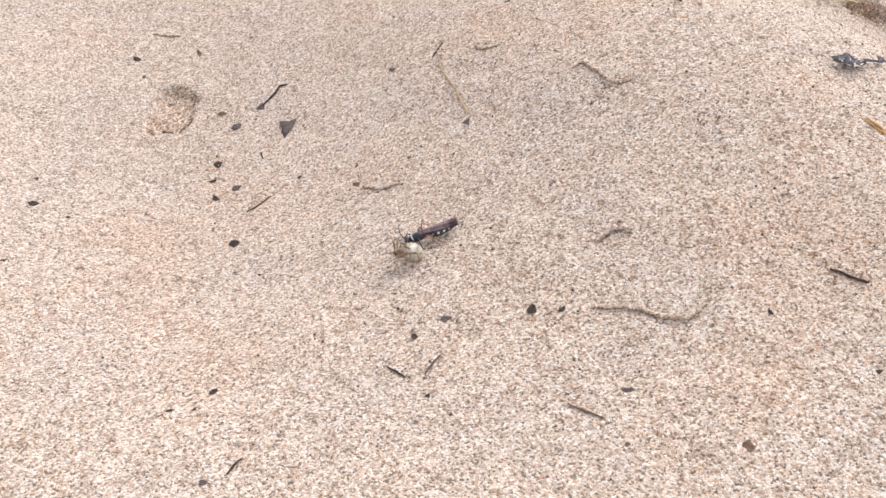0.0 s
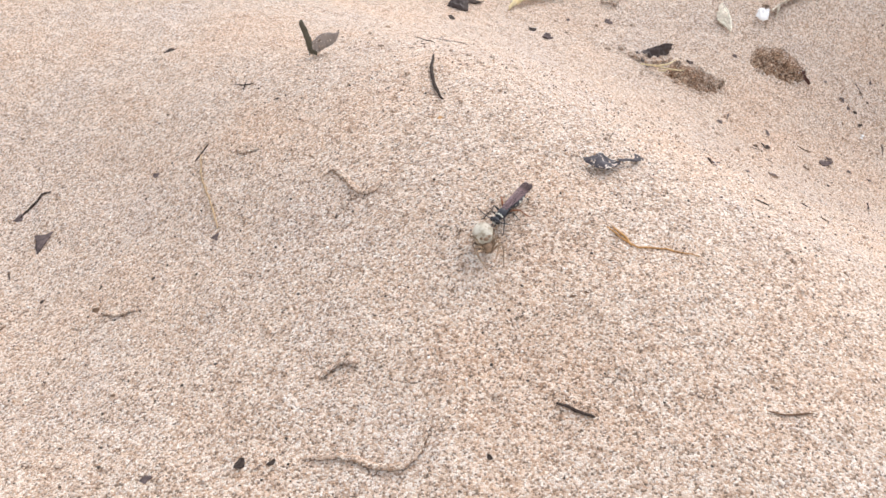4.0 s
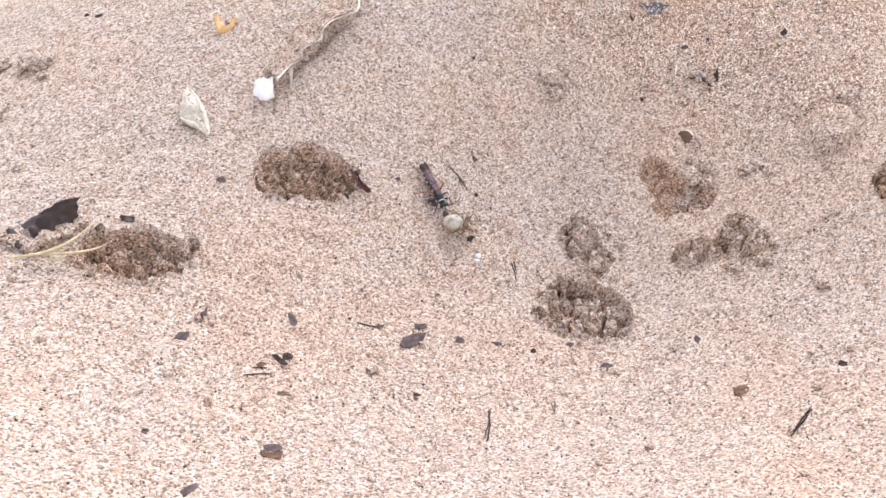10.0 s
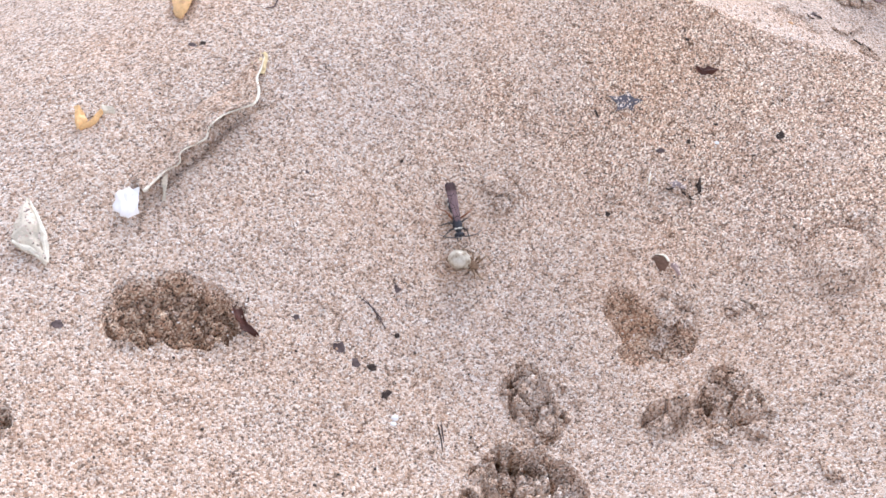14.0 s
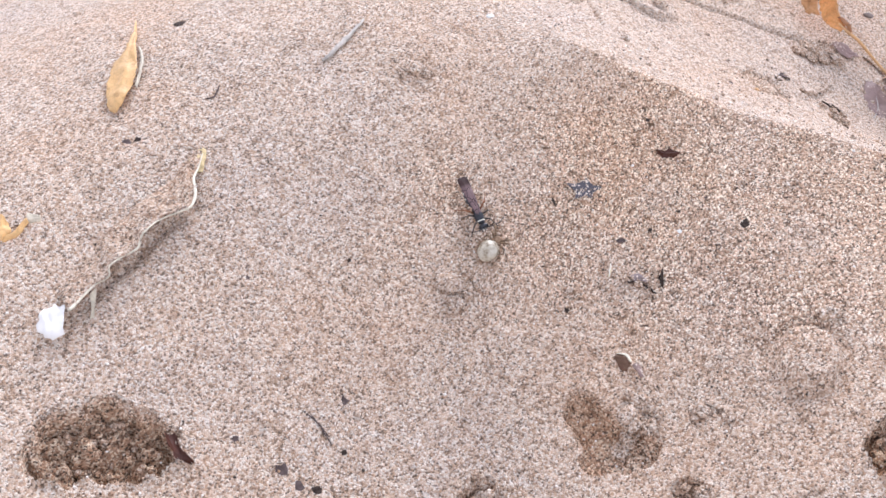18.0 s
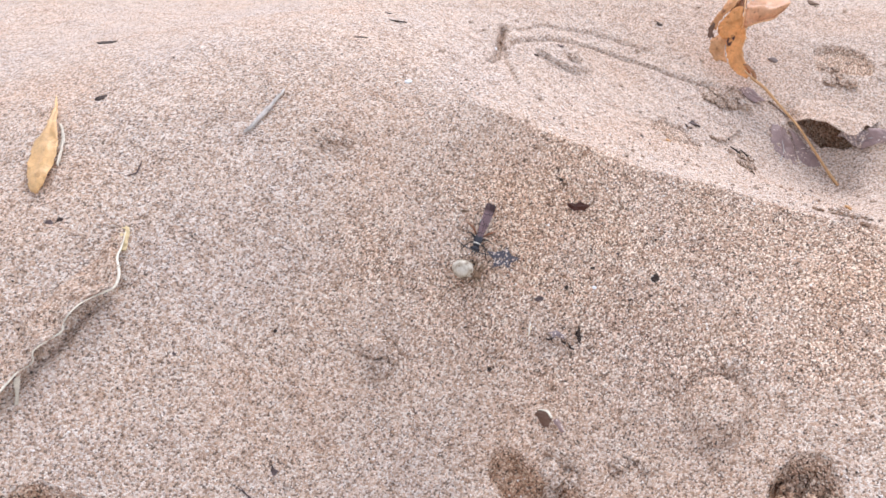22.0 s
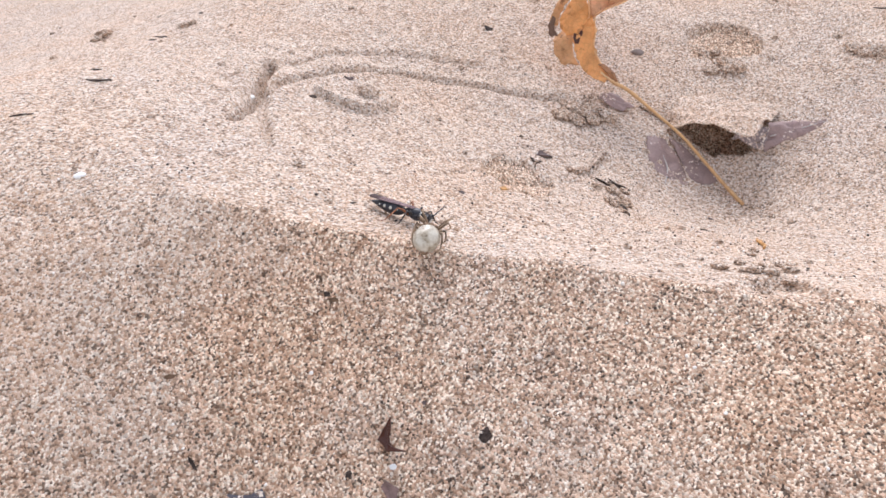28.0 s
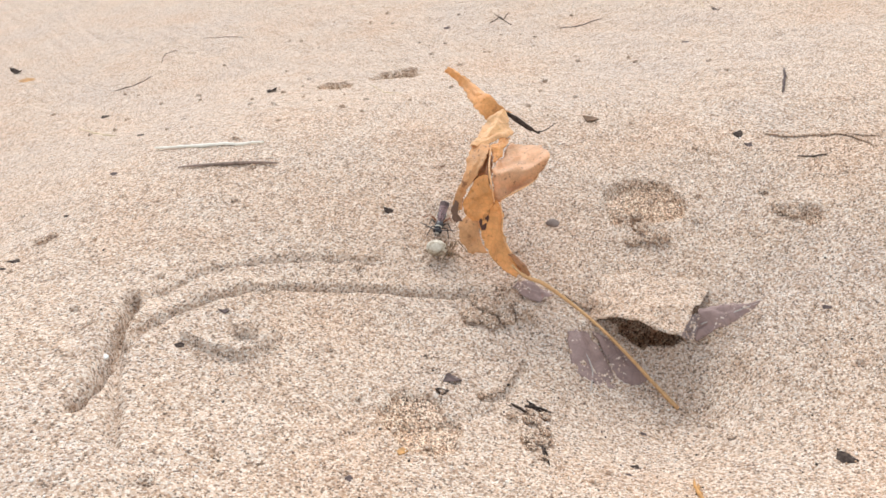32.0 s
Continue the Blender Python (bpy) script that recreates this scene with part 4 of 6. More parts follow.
scraps('bark_flake', 'dark brown-black flake of bark lying on the sand', 'bark', CHAR, [
    (0.1372, 0.4388, 1.9, 2.1, -28), (0.0823, 0.4452, 2.9, 2.8, -21), (0.1419, 0.3678, 2.9, 1.9, 2), (0.2215, 0.3715, 2.2, 1.8, 5),
    (0.2234, 0.3666, 2.3, 2.1, 0), (0.2302, 0.3343, 1.6, 1.5, -7), (0.1721, 0.3306, 3.3, 2.1, -45), (0.2895, 0.3021, 2.5, 1.4, -46),
    (0.3249, 0.3953, 1.8, 1.9, -26), (0.1958, 0.4383, 1.5, 1.7, -10), (0.1338, 0.4409, 1.8, 2.4, -34), (0.2856, 0.4131, 2.0, 0.8, -85),
    (0.2077, 0.4765, 3.4, 2.4, 27), (0.2367, 0.4100, 1.0, 1.3, -4), (0.1859, 0.4159, 1.4, 1.1, -6), (0.3138, 0.4249, 1.5, 1.1, -13)])
scraps('bark_flake', 'dark brown-black flake of bark lying on the sand', 'bark', CHAR, [
    (0.3254, 0.3953, 1.7, 1.8, -25), (0.3129, 0.4036, 1.2, 1.1, -19), (0.2822, 0.3935, 1.5, 1.2, -16), (0.2282, 0.3775, 1.7, 1.1, -4),
    (0.2094, 0.5343, 12.4, 6.5, -64), (0.2069, 0.4757, 3.3, 2.0, 50), (0.3845, 0.4691, 3.3, 2.7, -37), (0.3247, 0.3953, 1.6, 1.6, -32),
    (0.3052, 0.4022, 1.2, 1.5, -26), (0.3273, 0.4428, 1.2, 1.0, 9), (0.3599, 0.8473, 10.8, 4.1, -65), (0.3743, 0.7105, 4.0, 5.3, -65),
    (0.3906, 0.6467, 3.7, 2.6, 26), (0.3726, 0.6375, 3.9, 2.0, -80), (0.4333, 0.6658, 4.3, 3.5, -70), (0.4081, 0.5274, 3.6, 2.2, -21)])
scraps('bark_flake', 'dark brown-black flake of bark lying on the sand', 'bark', CHAR, [
    (0.3408, 0.4961, 2.4, 2.4, -51), (0.5140, 0.4982, 3.4, 4.4, -54), (0.4405, 0.4104, 3.5, 4.2, -25), (0.4072, 0.4347, 1.7, 2.2, -84),
    (0.3352, 0.5714, 2.3, 1.3, -58), (0.3160, 0.5475, 2.1, 1.8, -51), (0.4602, 0.4960, 1.9, 1.8, -38), (0.1064, 0.2108, 2.3, 1.0, -66)])
scraps('bark_scrap', 'brown scrap of bark half sunk in sand', 'bark', BROWN, [
    (0.4006, 0.4555, 2.4, 1.6, -100), (0.3953, 0.4516, 1.9, 0.9, -123), (-0.0881, 0.2129, 4.0, 2.2, -2), (-0.1062, 0.2421, 3.2, 1.6, -53),
    (-0.0366, 0.1723, 2.5, 2.0, -17), (0.0495, 0.0933, 2.7, 2.1, -32), (0.0296, 0.0919, 1.2, 1.0, 6), (-0.0209, 0.1429, 1.2, 1.0, -9),
    (0.0710, 0.1560, 1.2, 1.1, 2), (0.0737, 0.1568, 0.9, 0.8, -2), (0.1335, 0.1758, 1.5, 1.1, -76), (0.2681, 0.3060, 3.3, 3.5, -29),
    (0.1695, 0.3208, 4.9, 1.6, 6), (0.1670, 0.3288, 3.5, 1.3, -3), (0.1662, 0.3025, 3.8, 2.2, 1), (0.2682, 0.3062, 3.0, 3.5, -32)])
scraps('bark_scrap', 'brown scrap of bark half sunk in sand', 'bark', BROWN, [
    (0.1941, 0.3418, 1.9, 1.4, 4), (0.1720, 0.4219, 2.7, 1.0, -12), (0.2870, 0.4234, 1.6, 1.0, -14), (0.3145, 0.4238, 1.8, 1.2, -21),
    (0.4912, 0.5378, 5.4, 4.0, -87), (0.3637, 0.5108, 1.8, 2.4, -17)])
scraps('leaf_scrap', 'grey weathered scrap of dead leaf on the sand', 'leaf scrap', GREY, [
    (-0.0721, 0.1774, 2.8, 2.6, 49), (-0.0761, 0.2143, 3.4, 3.6, 41), (-0.0814, 0.2064, 3.0, 3.3, -5),
    (-0.1204, 0.2286, 1.6, 2.1, 13), (-0.0365, 0.2190, 2.3, 1.8, -25), (-0.0109, 0.1868, 2.8, 2.2, -22), (-0.0064, 0.1210, 2.6, 2.0, -2),
    (0.0298, 0.1039, 5.3, 1.3, 14), (-0.0420, 0.0761, 1.3, 1.4, 7), (0.1085, 0.3869, 3.1, 3.5, 4), (0.0803, 0.3666, 3.6, 3.0, 23),
    (0.1520, 0.3362, 3.6, 2.6, 32), (0.0801, 0.3678, 5.2, 2.3, 67), (0.1071, 0.3880, 2.9, 3.0, -4), (0.1122, 0.2188, 3.0, 1.3, 38)])
scraps('leaf_scrap', 'grey weathered scrap of dead leaf on the sand', 'leaf scrap', GREY, [
    (0.1522, 0.2933, 3.6, 2.2, 41), (0.1134, 0.2227, 3.8, 1.3, 18), (0.2507, 0.2608, 3.1, 1.3, -15), (0.2480, 0.2719, 3.5, 1.7, -42),
    (0.1663, 0.3043, 3.6, 1.9, 14), (0.1554, 0.3412, 2.7, 2.2, 11), (0.0794, 0.3681, 6.4, 2.5, 65), (0.2157, 0.3753, 3.3, 2.6, -65),
    (0.2183, 0.3723, 2.6, 2.0, 5), (0.1074, 0.3883, 2.7, 2.4, -13), (0.0898, 0.3896, 2.4, 2.4, -14), (0.2455, 0.3263, 3.4, 3.1, -11),
    (0.2302, 0.3862, 2.1, 1.8, -67), (0.2000, 0.3372, 7.4, 4.7, 19), (0.2041, 0.3422, 3.7, 2.1, 23), (0.2129, 0.3385, 3.1, 2.1, 0)])
scraps('leaf_scrap', 'grey weathered scrap of dead leaf on the sand', 'leaf scrap', GREY, [
    (0.2222, 0.3373, 3.5, 1.4, -9), (0.2397, 0.3346, 2.0, 1.6, -11), (0.1695, 0.3208, 4.3, 1.3, -4), (0.1449, 0.3092, 1.8, 1.6, 4),
    (0.1234, 0.3018, 2.0, 1.2, 5), (0.1976, 0.3207, 1.9, 1.4, 0), (0.2691, 0.3260, 1.9, 2.2, -29), (0.1563, 0.3425, 2.8, 1.6, 47),
    (0.1745, 0.3419, 3.4, 2.1, -61), (0.1422, 0.3678, 3.5, 2.5, -3), (0.1079, 0.3871, 2.3, 2.4, -17), (0.1635, 0.3781, 3.3, 2.5, -23),
    (0.2398, 0.3402, 1.9, 1.8, -10), (0.1936, 0.4381, 2.3, 2.0, 14), (0.2147, 0.4076, 0.9, 1.2, -2), (0.2980, 0.4022, 2.2, 1.4, -17)])
scraps('leaf_scrap', 'grey weathered scrap of dead leaf on the sand', 'leaf scrap', GREY, [
    (0.2076, 0.3806, 1.5, 1.1, -2), (0.3197, 0.4042, 1.2, 0.8, -28), (0.4036, 0.4328, 2.6, 1.5, -112), (0.3887, 0.4720, 4.7, 3.6, -82),
    (0.5105, 0.4918, 2.5, 2.4, -53), (0.5821, 0.5805, 4.2, 3.0, -68), (0.5442, 0.7034, 5.4, 3.9, -116), (0.6273, 0.6042, 4.1, 3.0, -68),
    (0.4208, 0.4461, 1.7, 1.3, -30), (0.3530, 0.4485, 1.5, 1.6, -20), (0.3524, 0.5023, 2.1, 1.7, -15), (0.3528, 0.5918, 3.8, 1.9, -65),
    (0.4759, 0.4400, 2.0, 1.6, -49)])
scraps('leaf_scrap', 'orange tan scrap of dry leaf on the sand', 'leaf scrap', TAN, [
    (0.0403, 0.2106, 2.2, 1.4, -56), (0.3606, 0.8254, 10.6, 6.1, -56), (0.3662, 0.4540, 1.9, 2.5, -53)])
scraps('white_chip', 'small white chip of shell or quartz on the sand', 'chip', CHALK, [
    (0.2245, 0.3624, 1.8, 1.4, 12), (0.2239, 0.3614, 1.5, 1.1, -0), (0.1244, 0.3121, 1.4, 1.1, 5), (0.2852, 0.4615, 2.3, 1.9, -10),
    (0.3115, 0.3998, 1.1, 1.0, -21), (0.1955, 0.3826, 1.0, 0.8, -1), (0.3266, 0.4982, 1.6, 1.6, -19)])
scraps('bark_flake', 'dark brown-black flake of bark lying on the sand', 'bark', CHAR, [
    (0.2976, 0.5196, 4.0, 3.0, 40), (0.3193, 0.5514, 3.2, 2.2, -20)])
scraps('bark_scrap', 'reddish brown scrap of bark on the sand', 'bark', RED, [
    (0.1012, 0.4177, 5.9, 6.3, -23)])
scraps('pebble', 'small flat grey-brown pebble on the sand', 'pebble', PEBBLE, [
    (0.4459, 0.5047, 3.8, 3.7, -47)])
torn = bmesh.new()
plate(torn, [(x * MM, y * MM) for x, y in ((2.7, 3.2), (0.4, 2.2), (-3.1, 2.2), (-1.3, -0.6), (-0.9, -2.6), (0.8, -5.0), (2.0, -1.2))], 0.3 * MM, 0.2)
torn = part("leaf_scrap", torn, GREY)
torn.matrix_world = lying(-0.0650, 0.2040, 0, 0.0001)
tagged(torn, "grey-mauve torn triangular leaf piece flat on sand", "leaf scrap")
twigs('twig', 'thin dark twig lying on the sand', CHAR, [
    (0.50, ((0.0678, 0.1333), (0.0713, 0.1319), (0.0748, 0.1305))),
    (0.35, ((-0.0160, 0.1076), (-0.0138, 0.1062), (-0.0118, 0.1050))),
    (0.30, ((-0.0388, 0.0784), (-0.0381, 0.0809), (-0.0371, 0.0823))),
    (0.50, ((-0.0757, 0.2142), (-0.0736, 0.2195), (-0.0729, 0.2233), (-0.0702, 0.2235))),
    (0.25, ((-0.0699, 0.1935), (-0.0680, 0.1900))),
    (0.75, ((0.0361, 0.2514), (0.0362, 0.2356), (0.0379, 0.2260), (0.0402, 0.2192))),
    (0.30, ((-0.0249, 0.2176), (-0.0237, 0.2211), (-0.0229, 0.2239))),
    (0.25, ((-0.0226, 0.2524), (-0.0188, 0.2497), (-0.0158, 0.2493))),
    (0.25, ((-0.0190, 0.2528), (-0.0184, 0.2460))),
    (0.30, ((0.0231, 0.3965), (0.0271, 0.3948), (0.0308, 0.3940)))])
twigs('twig', 'thin dark twig lying on the sand', CHAR, [
    (0.25, ((0.0282, 0.2863), (0.0317, 0.2819), (0.0354, 0.2748))),
    (0.20, ((0.0350, 0.2952), (0.0403, 0.2942), (0.0462, 0.2965))),
    (0.30, ((0.1662, 0.2183), (0.1728, 0.2217), (0.1807, 0.2265))),
    (0.25, ((0.1183, 0.2001), (0.1215, 0.1988))),
    (0.20, ((0.1629, 0.3259), (0.1690, 0.3260))),
    (0.25, ((0.1444, 0.2179), (0.1470, 0.2165))),
    (0.25, ((0.2688, 0.2890), (0.2726, 0.2917), (0.2766, 0.2940))),
    (0.30, ((0.2289, 0.2665), (0.2300, 0.2642), (0.2313, 0.2620))),
    (0.20, ((0.2329, 0.3607), (0.2330, 0.3579), (0.2327, 0.3553))),
    (0.25, ((0.1647, 0.3279), (0.1676, 0.3275)))])
twigs('twig', 'thin dark twig lying on the sand', CHAR, [
    (0.30, ((0.2091, 0.3055), (0.2114, 0.3108), (0.2128, 0.3156))),
    (0.25, ((0.2679, 0.2883), (0.2721, 0.2908), (0.2761, 0.2933))),
    (0.20, ((0.1891, 0.3423), (0.1941, 0.3416))),
    (0.42, ((0.2953, 0.3952), (0.2974, 0.3939), (0.2994, 0.3939), (0.3005, 0.3916))),
    (0.45, ((0.3048, 0.3940), (0.3039, 0.3908))),
    (0.25, ((0.2776, 0.4877), (0.2817, 0.4877))),
    (0.30, ((0.3886, 0.7550), (0.3978, 0.7541), (0.4063, 0.7579), (0.4091, 0.7599))),
    (0.25, ((0.4216, 0.7872), (0.4286, 0.8031), (0.4362, 0.8042)))])
twigs('twig', 'thin dark twig lying on the sand', CHAR, [
    (0.35, ((0.2940, 0.5070), (0.2962, 0.5050), (0.2990, 0.5042))),
    (0.30, ((0.5140, 0.4777), (0.5161, 0.4740), (0.5195, 0.4721))),
    (0.30, ((0.5611, 0.6901), (0.5707, 0.6934), (0.5638, 0.6751))),
    (0.30, ((0.5727, 0.7008), (0.5681, 0.6876), (0.5785, 0.6964))),
    (0.30, ((0.4008, 0.4616), (0.4016, 0.4599), (0.4015, 0.4578))),
    (0.30, ((0.4006, 0.4589), (0.4022, 0.4575))),
    (0.30, ((0.3939, 0.4474), (0.3924, 0.4441), (0.3903, 0.4409)))])
twigs('twig', 'thin grey weathered twig on the sand', GREY, [
    (0.35, ((-0.0082, 0.1060), (-0.0071, 0.1091), (-0.0060, 0.1112))),
    (0.20, ((0.2221, 0.3845), (0.2243, 0.3825), (0.2259, 0.3799))),
    (0.25, ((0.2088, 0.3067), (0.2114, 0.3116), (0.2133, 0.3160))),
    (0.20, ((0.2278, 0.3143), (0.2291, 0.3177))),
    (0.20, ((0.2228, 0.3844), (0.2245, 0.3819), (0.2260, 0.3787))),
    (0.20, ((0.2278, 0.3167), (0.2270, 0.3122))),
    (0.20, ((0.2338, 0.3611), (0.2334, 0.3570))),
    (0.25, ((0.2114, 0.4460), (0.2136, 0.4464), (0.2151, 0.4493))),
    (0.70, ((0.5651, 0.5211), (0.5545, 0.5131), (0.5439, 0.5055))),
    (0.30, ((0.5723, 0.6492), (0.5806, 0.6427), (0.5934, 0.6412)))])
twigs('twig', 'thin grey weathered twig on the sand', GREY, [
    (0.25, ((0.4543, 0.8144), (0.4640, 0.8045), (0.4695, 0.7930)))])
twigs('twig', 'thin brown twig half sunk in sand', BROWN, [
    (0.35, ((0.0191, 0.1001), (0.0222, 0.0985), (0.0255, 0.0971))),
    (0.35, ((-0.0655, 0.1668), (-0.0628, 0.1682), (-0.0601, 0.1722))),
    (0.30, ((0.1061, 0.1335), (0.1103, 0.1334), (0.1146, 0.1343))),
    (0.35, ((0.2726, 0.2535), (0.2759, 0.2520), (0.2778, 0.2486), (0.2783, 0.2434))),
    (0.25, ((0.3284, 0.3710), (0.3300, 0.3686), (0.3326, 0.3676)))])
twigs('straw', 'thin pale straw lying on the sand', STRAW, [
    (0.20, ((0.2929, 0.3965), (0.2943, 0.3979))),
    (0.20, ((0.2942, 0.3977), (0.2930, 0.3963))),
    (0.30, ((0.3622, 0.7027), (0.3642, 0.6838), (0.3670, 0.6546))),
    (0.20, ((0.6369, 0.6216), (0.6275, 0.6116))),
    (0.20, ((0.4623, 0.6347), (0.4562, 0.6119), (0.4595, 0.6043)))])
twigs('plant_fibre', 'orange tan dry plant fibre on the sand', TAN, [
    (0.30, ((0.0786, 0.1743), (0.0808, 0.1717), (0.0849, 0.1693), (0.0910, 0.1702), (0.0979, 0.1689))),
    (0.40, ((0.0798, 0.1741), (0.0824, 0.1716), (0.0834, 0.1695))),
    (0.45, ((0.4128, 0.4246), (0.4102, 0.4222), (0.4093, 0.4195))),
    (0.62, ((0.4118, 0.4226), (0.4090, 0.4204), (0.4078, 0.4178), (0.4052, 0.4160)))])
twigs('plant_fibre', 'brownish tan flat dry fibre half in sand', FIBRE, [
    (0.42, ((-0.0238, 0.2200), (-0.0215, 0.2117), (-0.0176, 0.2030), (-0.0140, 0.1960), (-0.0108, 0.1890)))])
twigs('twig', 'short dark twig bit among sand lumps', CHAR, [
    (0.42, ((0.3966, 0.4613), (0.3974, 0.4590), (0.3986, 0.4572))),
    (0.50, ((0.3994, 0.4597), (0.4016, 0.4590), (0.4040, 0.4568))),
    (0.45, ((0.3926, 0.4502), (0.3950, 0.4490), (0.3958, 0.4474))),
    (0.40, ((0.3936, 0.4470), (0.3916, 0.4440), (0.3904, 0.4424))),
    (0.35, ((0.3050, 0.3938), (0.3037, 0.3926), (0.3036, 0.3906))),
    (0.30, ((0.3014, 0.3920), (0.3012, 0.3908), (0.3020, 0.3900)))])
twigs('straw', 'tiny bleached straw bit on damp sand', BLEACHED, [
    (0.30, ((0.2945, 0.3987), (0.2930, 0.3963)))])
twigs('stick', 'pale grey weathered stick lying on the sand', DRIFT, [
    (0.90, ((0.2524, 0.4634), (0.2477, 0.4589), (0.2435, 0.4554), (0.2399, 0.4523)))])
twigs('stick', 'grey-brown weathered split stick lying on the sand', DULL, [
    (0.70, ((0.3680, 0.5760), (0.3790, 0.5670), (0.3915, 0.5600)))])
twigs('straw', 'thin bleached white straw lying on the sand', BLEACHED, [
    (0.75, ((0.3689, 0.6030), (0.3767, 0.5892), (0.3871, 0.5783), (0.3944, 0.5749)))])
clods([
    (0.4639, 0.4956, 5.0), (0.4659, 0.4900, 6.5), (0.4646, 0.4835, 7.0), (0.4582, 0.4866, 4.5), (0.4615, 0.4925, 4.0),
    (0.3079, 0.5831, 7.0), (0.3052, 0.5790, 4.6), (0.3268, 0.5573, 4.4), (0.3295, 0.5590, 3.4)], DRY_CLOD)
clods([
    (0.0874, 0.4375, 6.5), (0.0939, 0.4275, 5.1), (0.0976, 0.4753, 7.6), (0.1114, 0.4280, 7.4), (0.1219, 0.4237, 8.2), (0.1078, 0.4113, 7.8),
    (0.1182, 0.3865, 3.3), (0.1124, 0.3684, 4.5), (0.1065, 0.3668, 3.6), (0.2868, 0.3420, 4.6), (0.2935, 0.3399, 5.2), (0.2815, 0.2987, 2.4),
    (0.3175, 0.3061, 2.9), (0.2630, 0.3260, 2.7), (0.1194, 0.4251, 8.7), (0.1073, 0.4144, 8.9), (0.1111, 0.4028, 5.9), (0.1228, 0.4181, 3.9),
    (0.0946, 0.4923, 6.1), (0.1898, 0.3289, 3.8), (0.2575, 0.4032, 7.2), (0.2615, 0.4012, 4.0), 
    (0.2877, 0.3700, 6.5), (0.2847, 0.3670, 4.9)])
clods([
    (0.2908, 0.3712, 3.9), (0.2951, 0.3505, 4.6), (0.2896, 0.3458, 5.2), (0.2928, 0.3425, 3.6), (0.2975, 0.3423, 3.3), (0.3230, 0.3273, 4.0),
    (0.3307, 0.3694, 5.2), (0.2998, 0.3256, 3.6), (0.3012, 0.3655, 4.7), (0.3054, 0.3618, 3.7), (0.1227, 0.4239, 9.0), (0.1113, 0.4088, 8.9),
    (0.1073, 0.4045, 5.4), (0.2609, 0.4470, 5.4), (0.2640, 0.4453, 3.0), (0.2579, 0.4462, 2.7), (0.3309, 0.3701, 3.8), (0.3324, 0.3677, 2.1),
    (0.2573, 0.3991, 3.7), (0.2580, 0.3999, 4.8), (0.2613, 0.4006, 2.6), (0.3835, 0.3992, 4.5), (0.3786, 0.3920, 3.3), (0.3925, 0.4011, 3.9),
    (0.3860, 0.4051, 3.1), (0.3538, 0.4948, 7.4), (0.3300, 0.3692, 2.8), (0.4146, 0.4912, 7.3), (0.4185, 0.4843, 7.2), (0.4140, 0.4864, 5.5)])
clods([
    (0.2593, 0.4476, 3.6), (0.2629, 0.4474, 2.7), (0.2574, 0.4471, 2.1), (0.4650, 0.4860, 5.9), (0.4644, 0.4906, 3.9), (0.4576, 0.4881, 3.6),
    (0.4631, 0.4821, 2.9), (0.4946, 0.4684, 6.2), (0.4939, 0.4643, 4.2), (0.4970, 0.4759, 2.9), (0.3646, 0.5099, 3.1), (0.4344, 0.4456, 2.4),
    (0.4341, 0.4389, 2.6), (0.4328, 0.4320, 2.9), (0.3231, 0.4581, 3.5), (0.4062, 0.5173, 2.1), (0.4747, 0.4965, 2.5), (0.3846, 0.3967, 3.9),
    (0.3847, 0.3927, 3.2), (0.3823, 0.4005, 2.4), (-0.1078, 0.2207, 3.3), (-0.1117, 0.2187, 2.5), (-0.0992, 0.2105, 2.5)])
clods([
    (0.3988, 0.4577, 3.0), (0.3979, 0.4542, 2.5), (0.3974, 0.4509, 3.2), (0.4130, 0.4918, 6.7), (0.4181, 0.4916, 5.0), (0.4093, 0.4902, 4.3),
    (0.4164, 0.4860, 3.4), (0.3919, 0.4499, 4.1), (0.3942, 0.4474, 3.3), (0.3939, 0.4574, 3.7), (0.3918, 0.4654, 3.3)], DAMP_CLOD)
clods([
    (0.4055, 0.4875, 7.0), (0.4085, 0.4850, 6.0), (0.4110, 0.4885, 8.0), (0.4135, 0.4845, 6.4), (0.4160, 0.4890, 7.4), (0.4105, 0.4925, 6.0), (0.4180, 0.4870, 5.0)], DRY_CLOD)
clods([
    (0.3800, 0.4045, 4.0), (0.3860, 0.4000, 4.6), (0.3905, 0.3975, 4.0), (0.3965, 0.4120, 3.2), (0.4010, 0.4150, 2.8),
    (0.2965, 0.3950, 2.8), (0.2992, 0.3936, 3.4), (0.3016, 0.3922, 2.6), (0.3030, 0.3945, 2.2), (0.3004, 0.3905, 2.0)], CRUST)
clods([
    (0.2541, 0.3700, 3.2), (0.2552, 0.3612, 3.4), (0.2448, 0.3556, 2.6), (0.2478, 0.3552, 3.0), (0.2506, 0.3546, 3.4), (0.2533, 0.3526, 2.8),
    (0.2392, 0.3500, 3.0), (0.2412, 0.3482, 2.4), (0.2452, 0.3486, 2.6), (0.2548, 0.3490, 3.0), (0.2520, 0.3470, 2.2), (0.2440, 0.3425, 2.6),
    (0.2405, 0.3440, 2.2), (0.2490, 0.3420, 2.4), (0.2530, 0.3650, 2.6), (0.2575, 0.3622, 2.8), (0.2510, 0.3630, 2.4), (0.2580, 0.3556, 2.2)], DRY_CLOD)
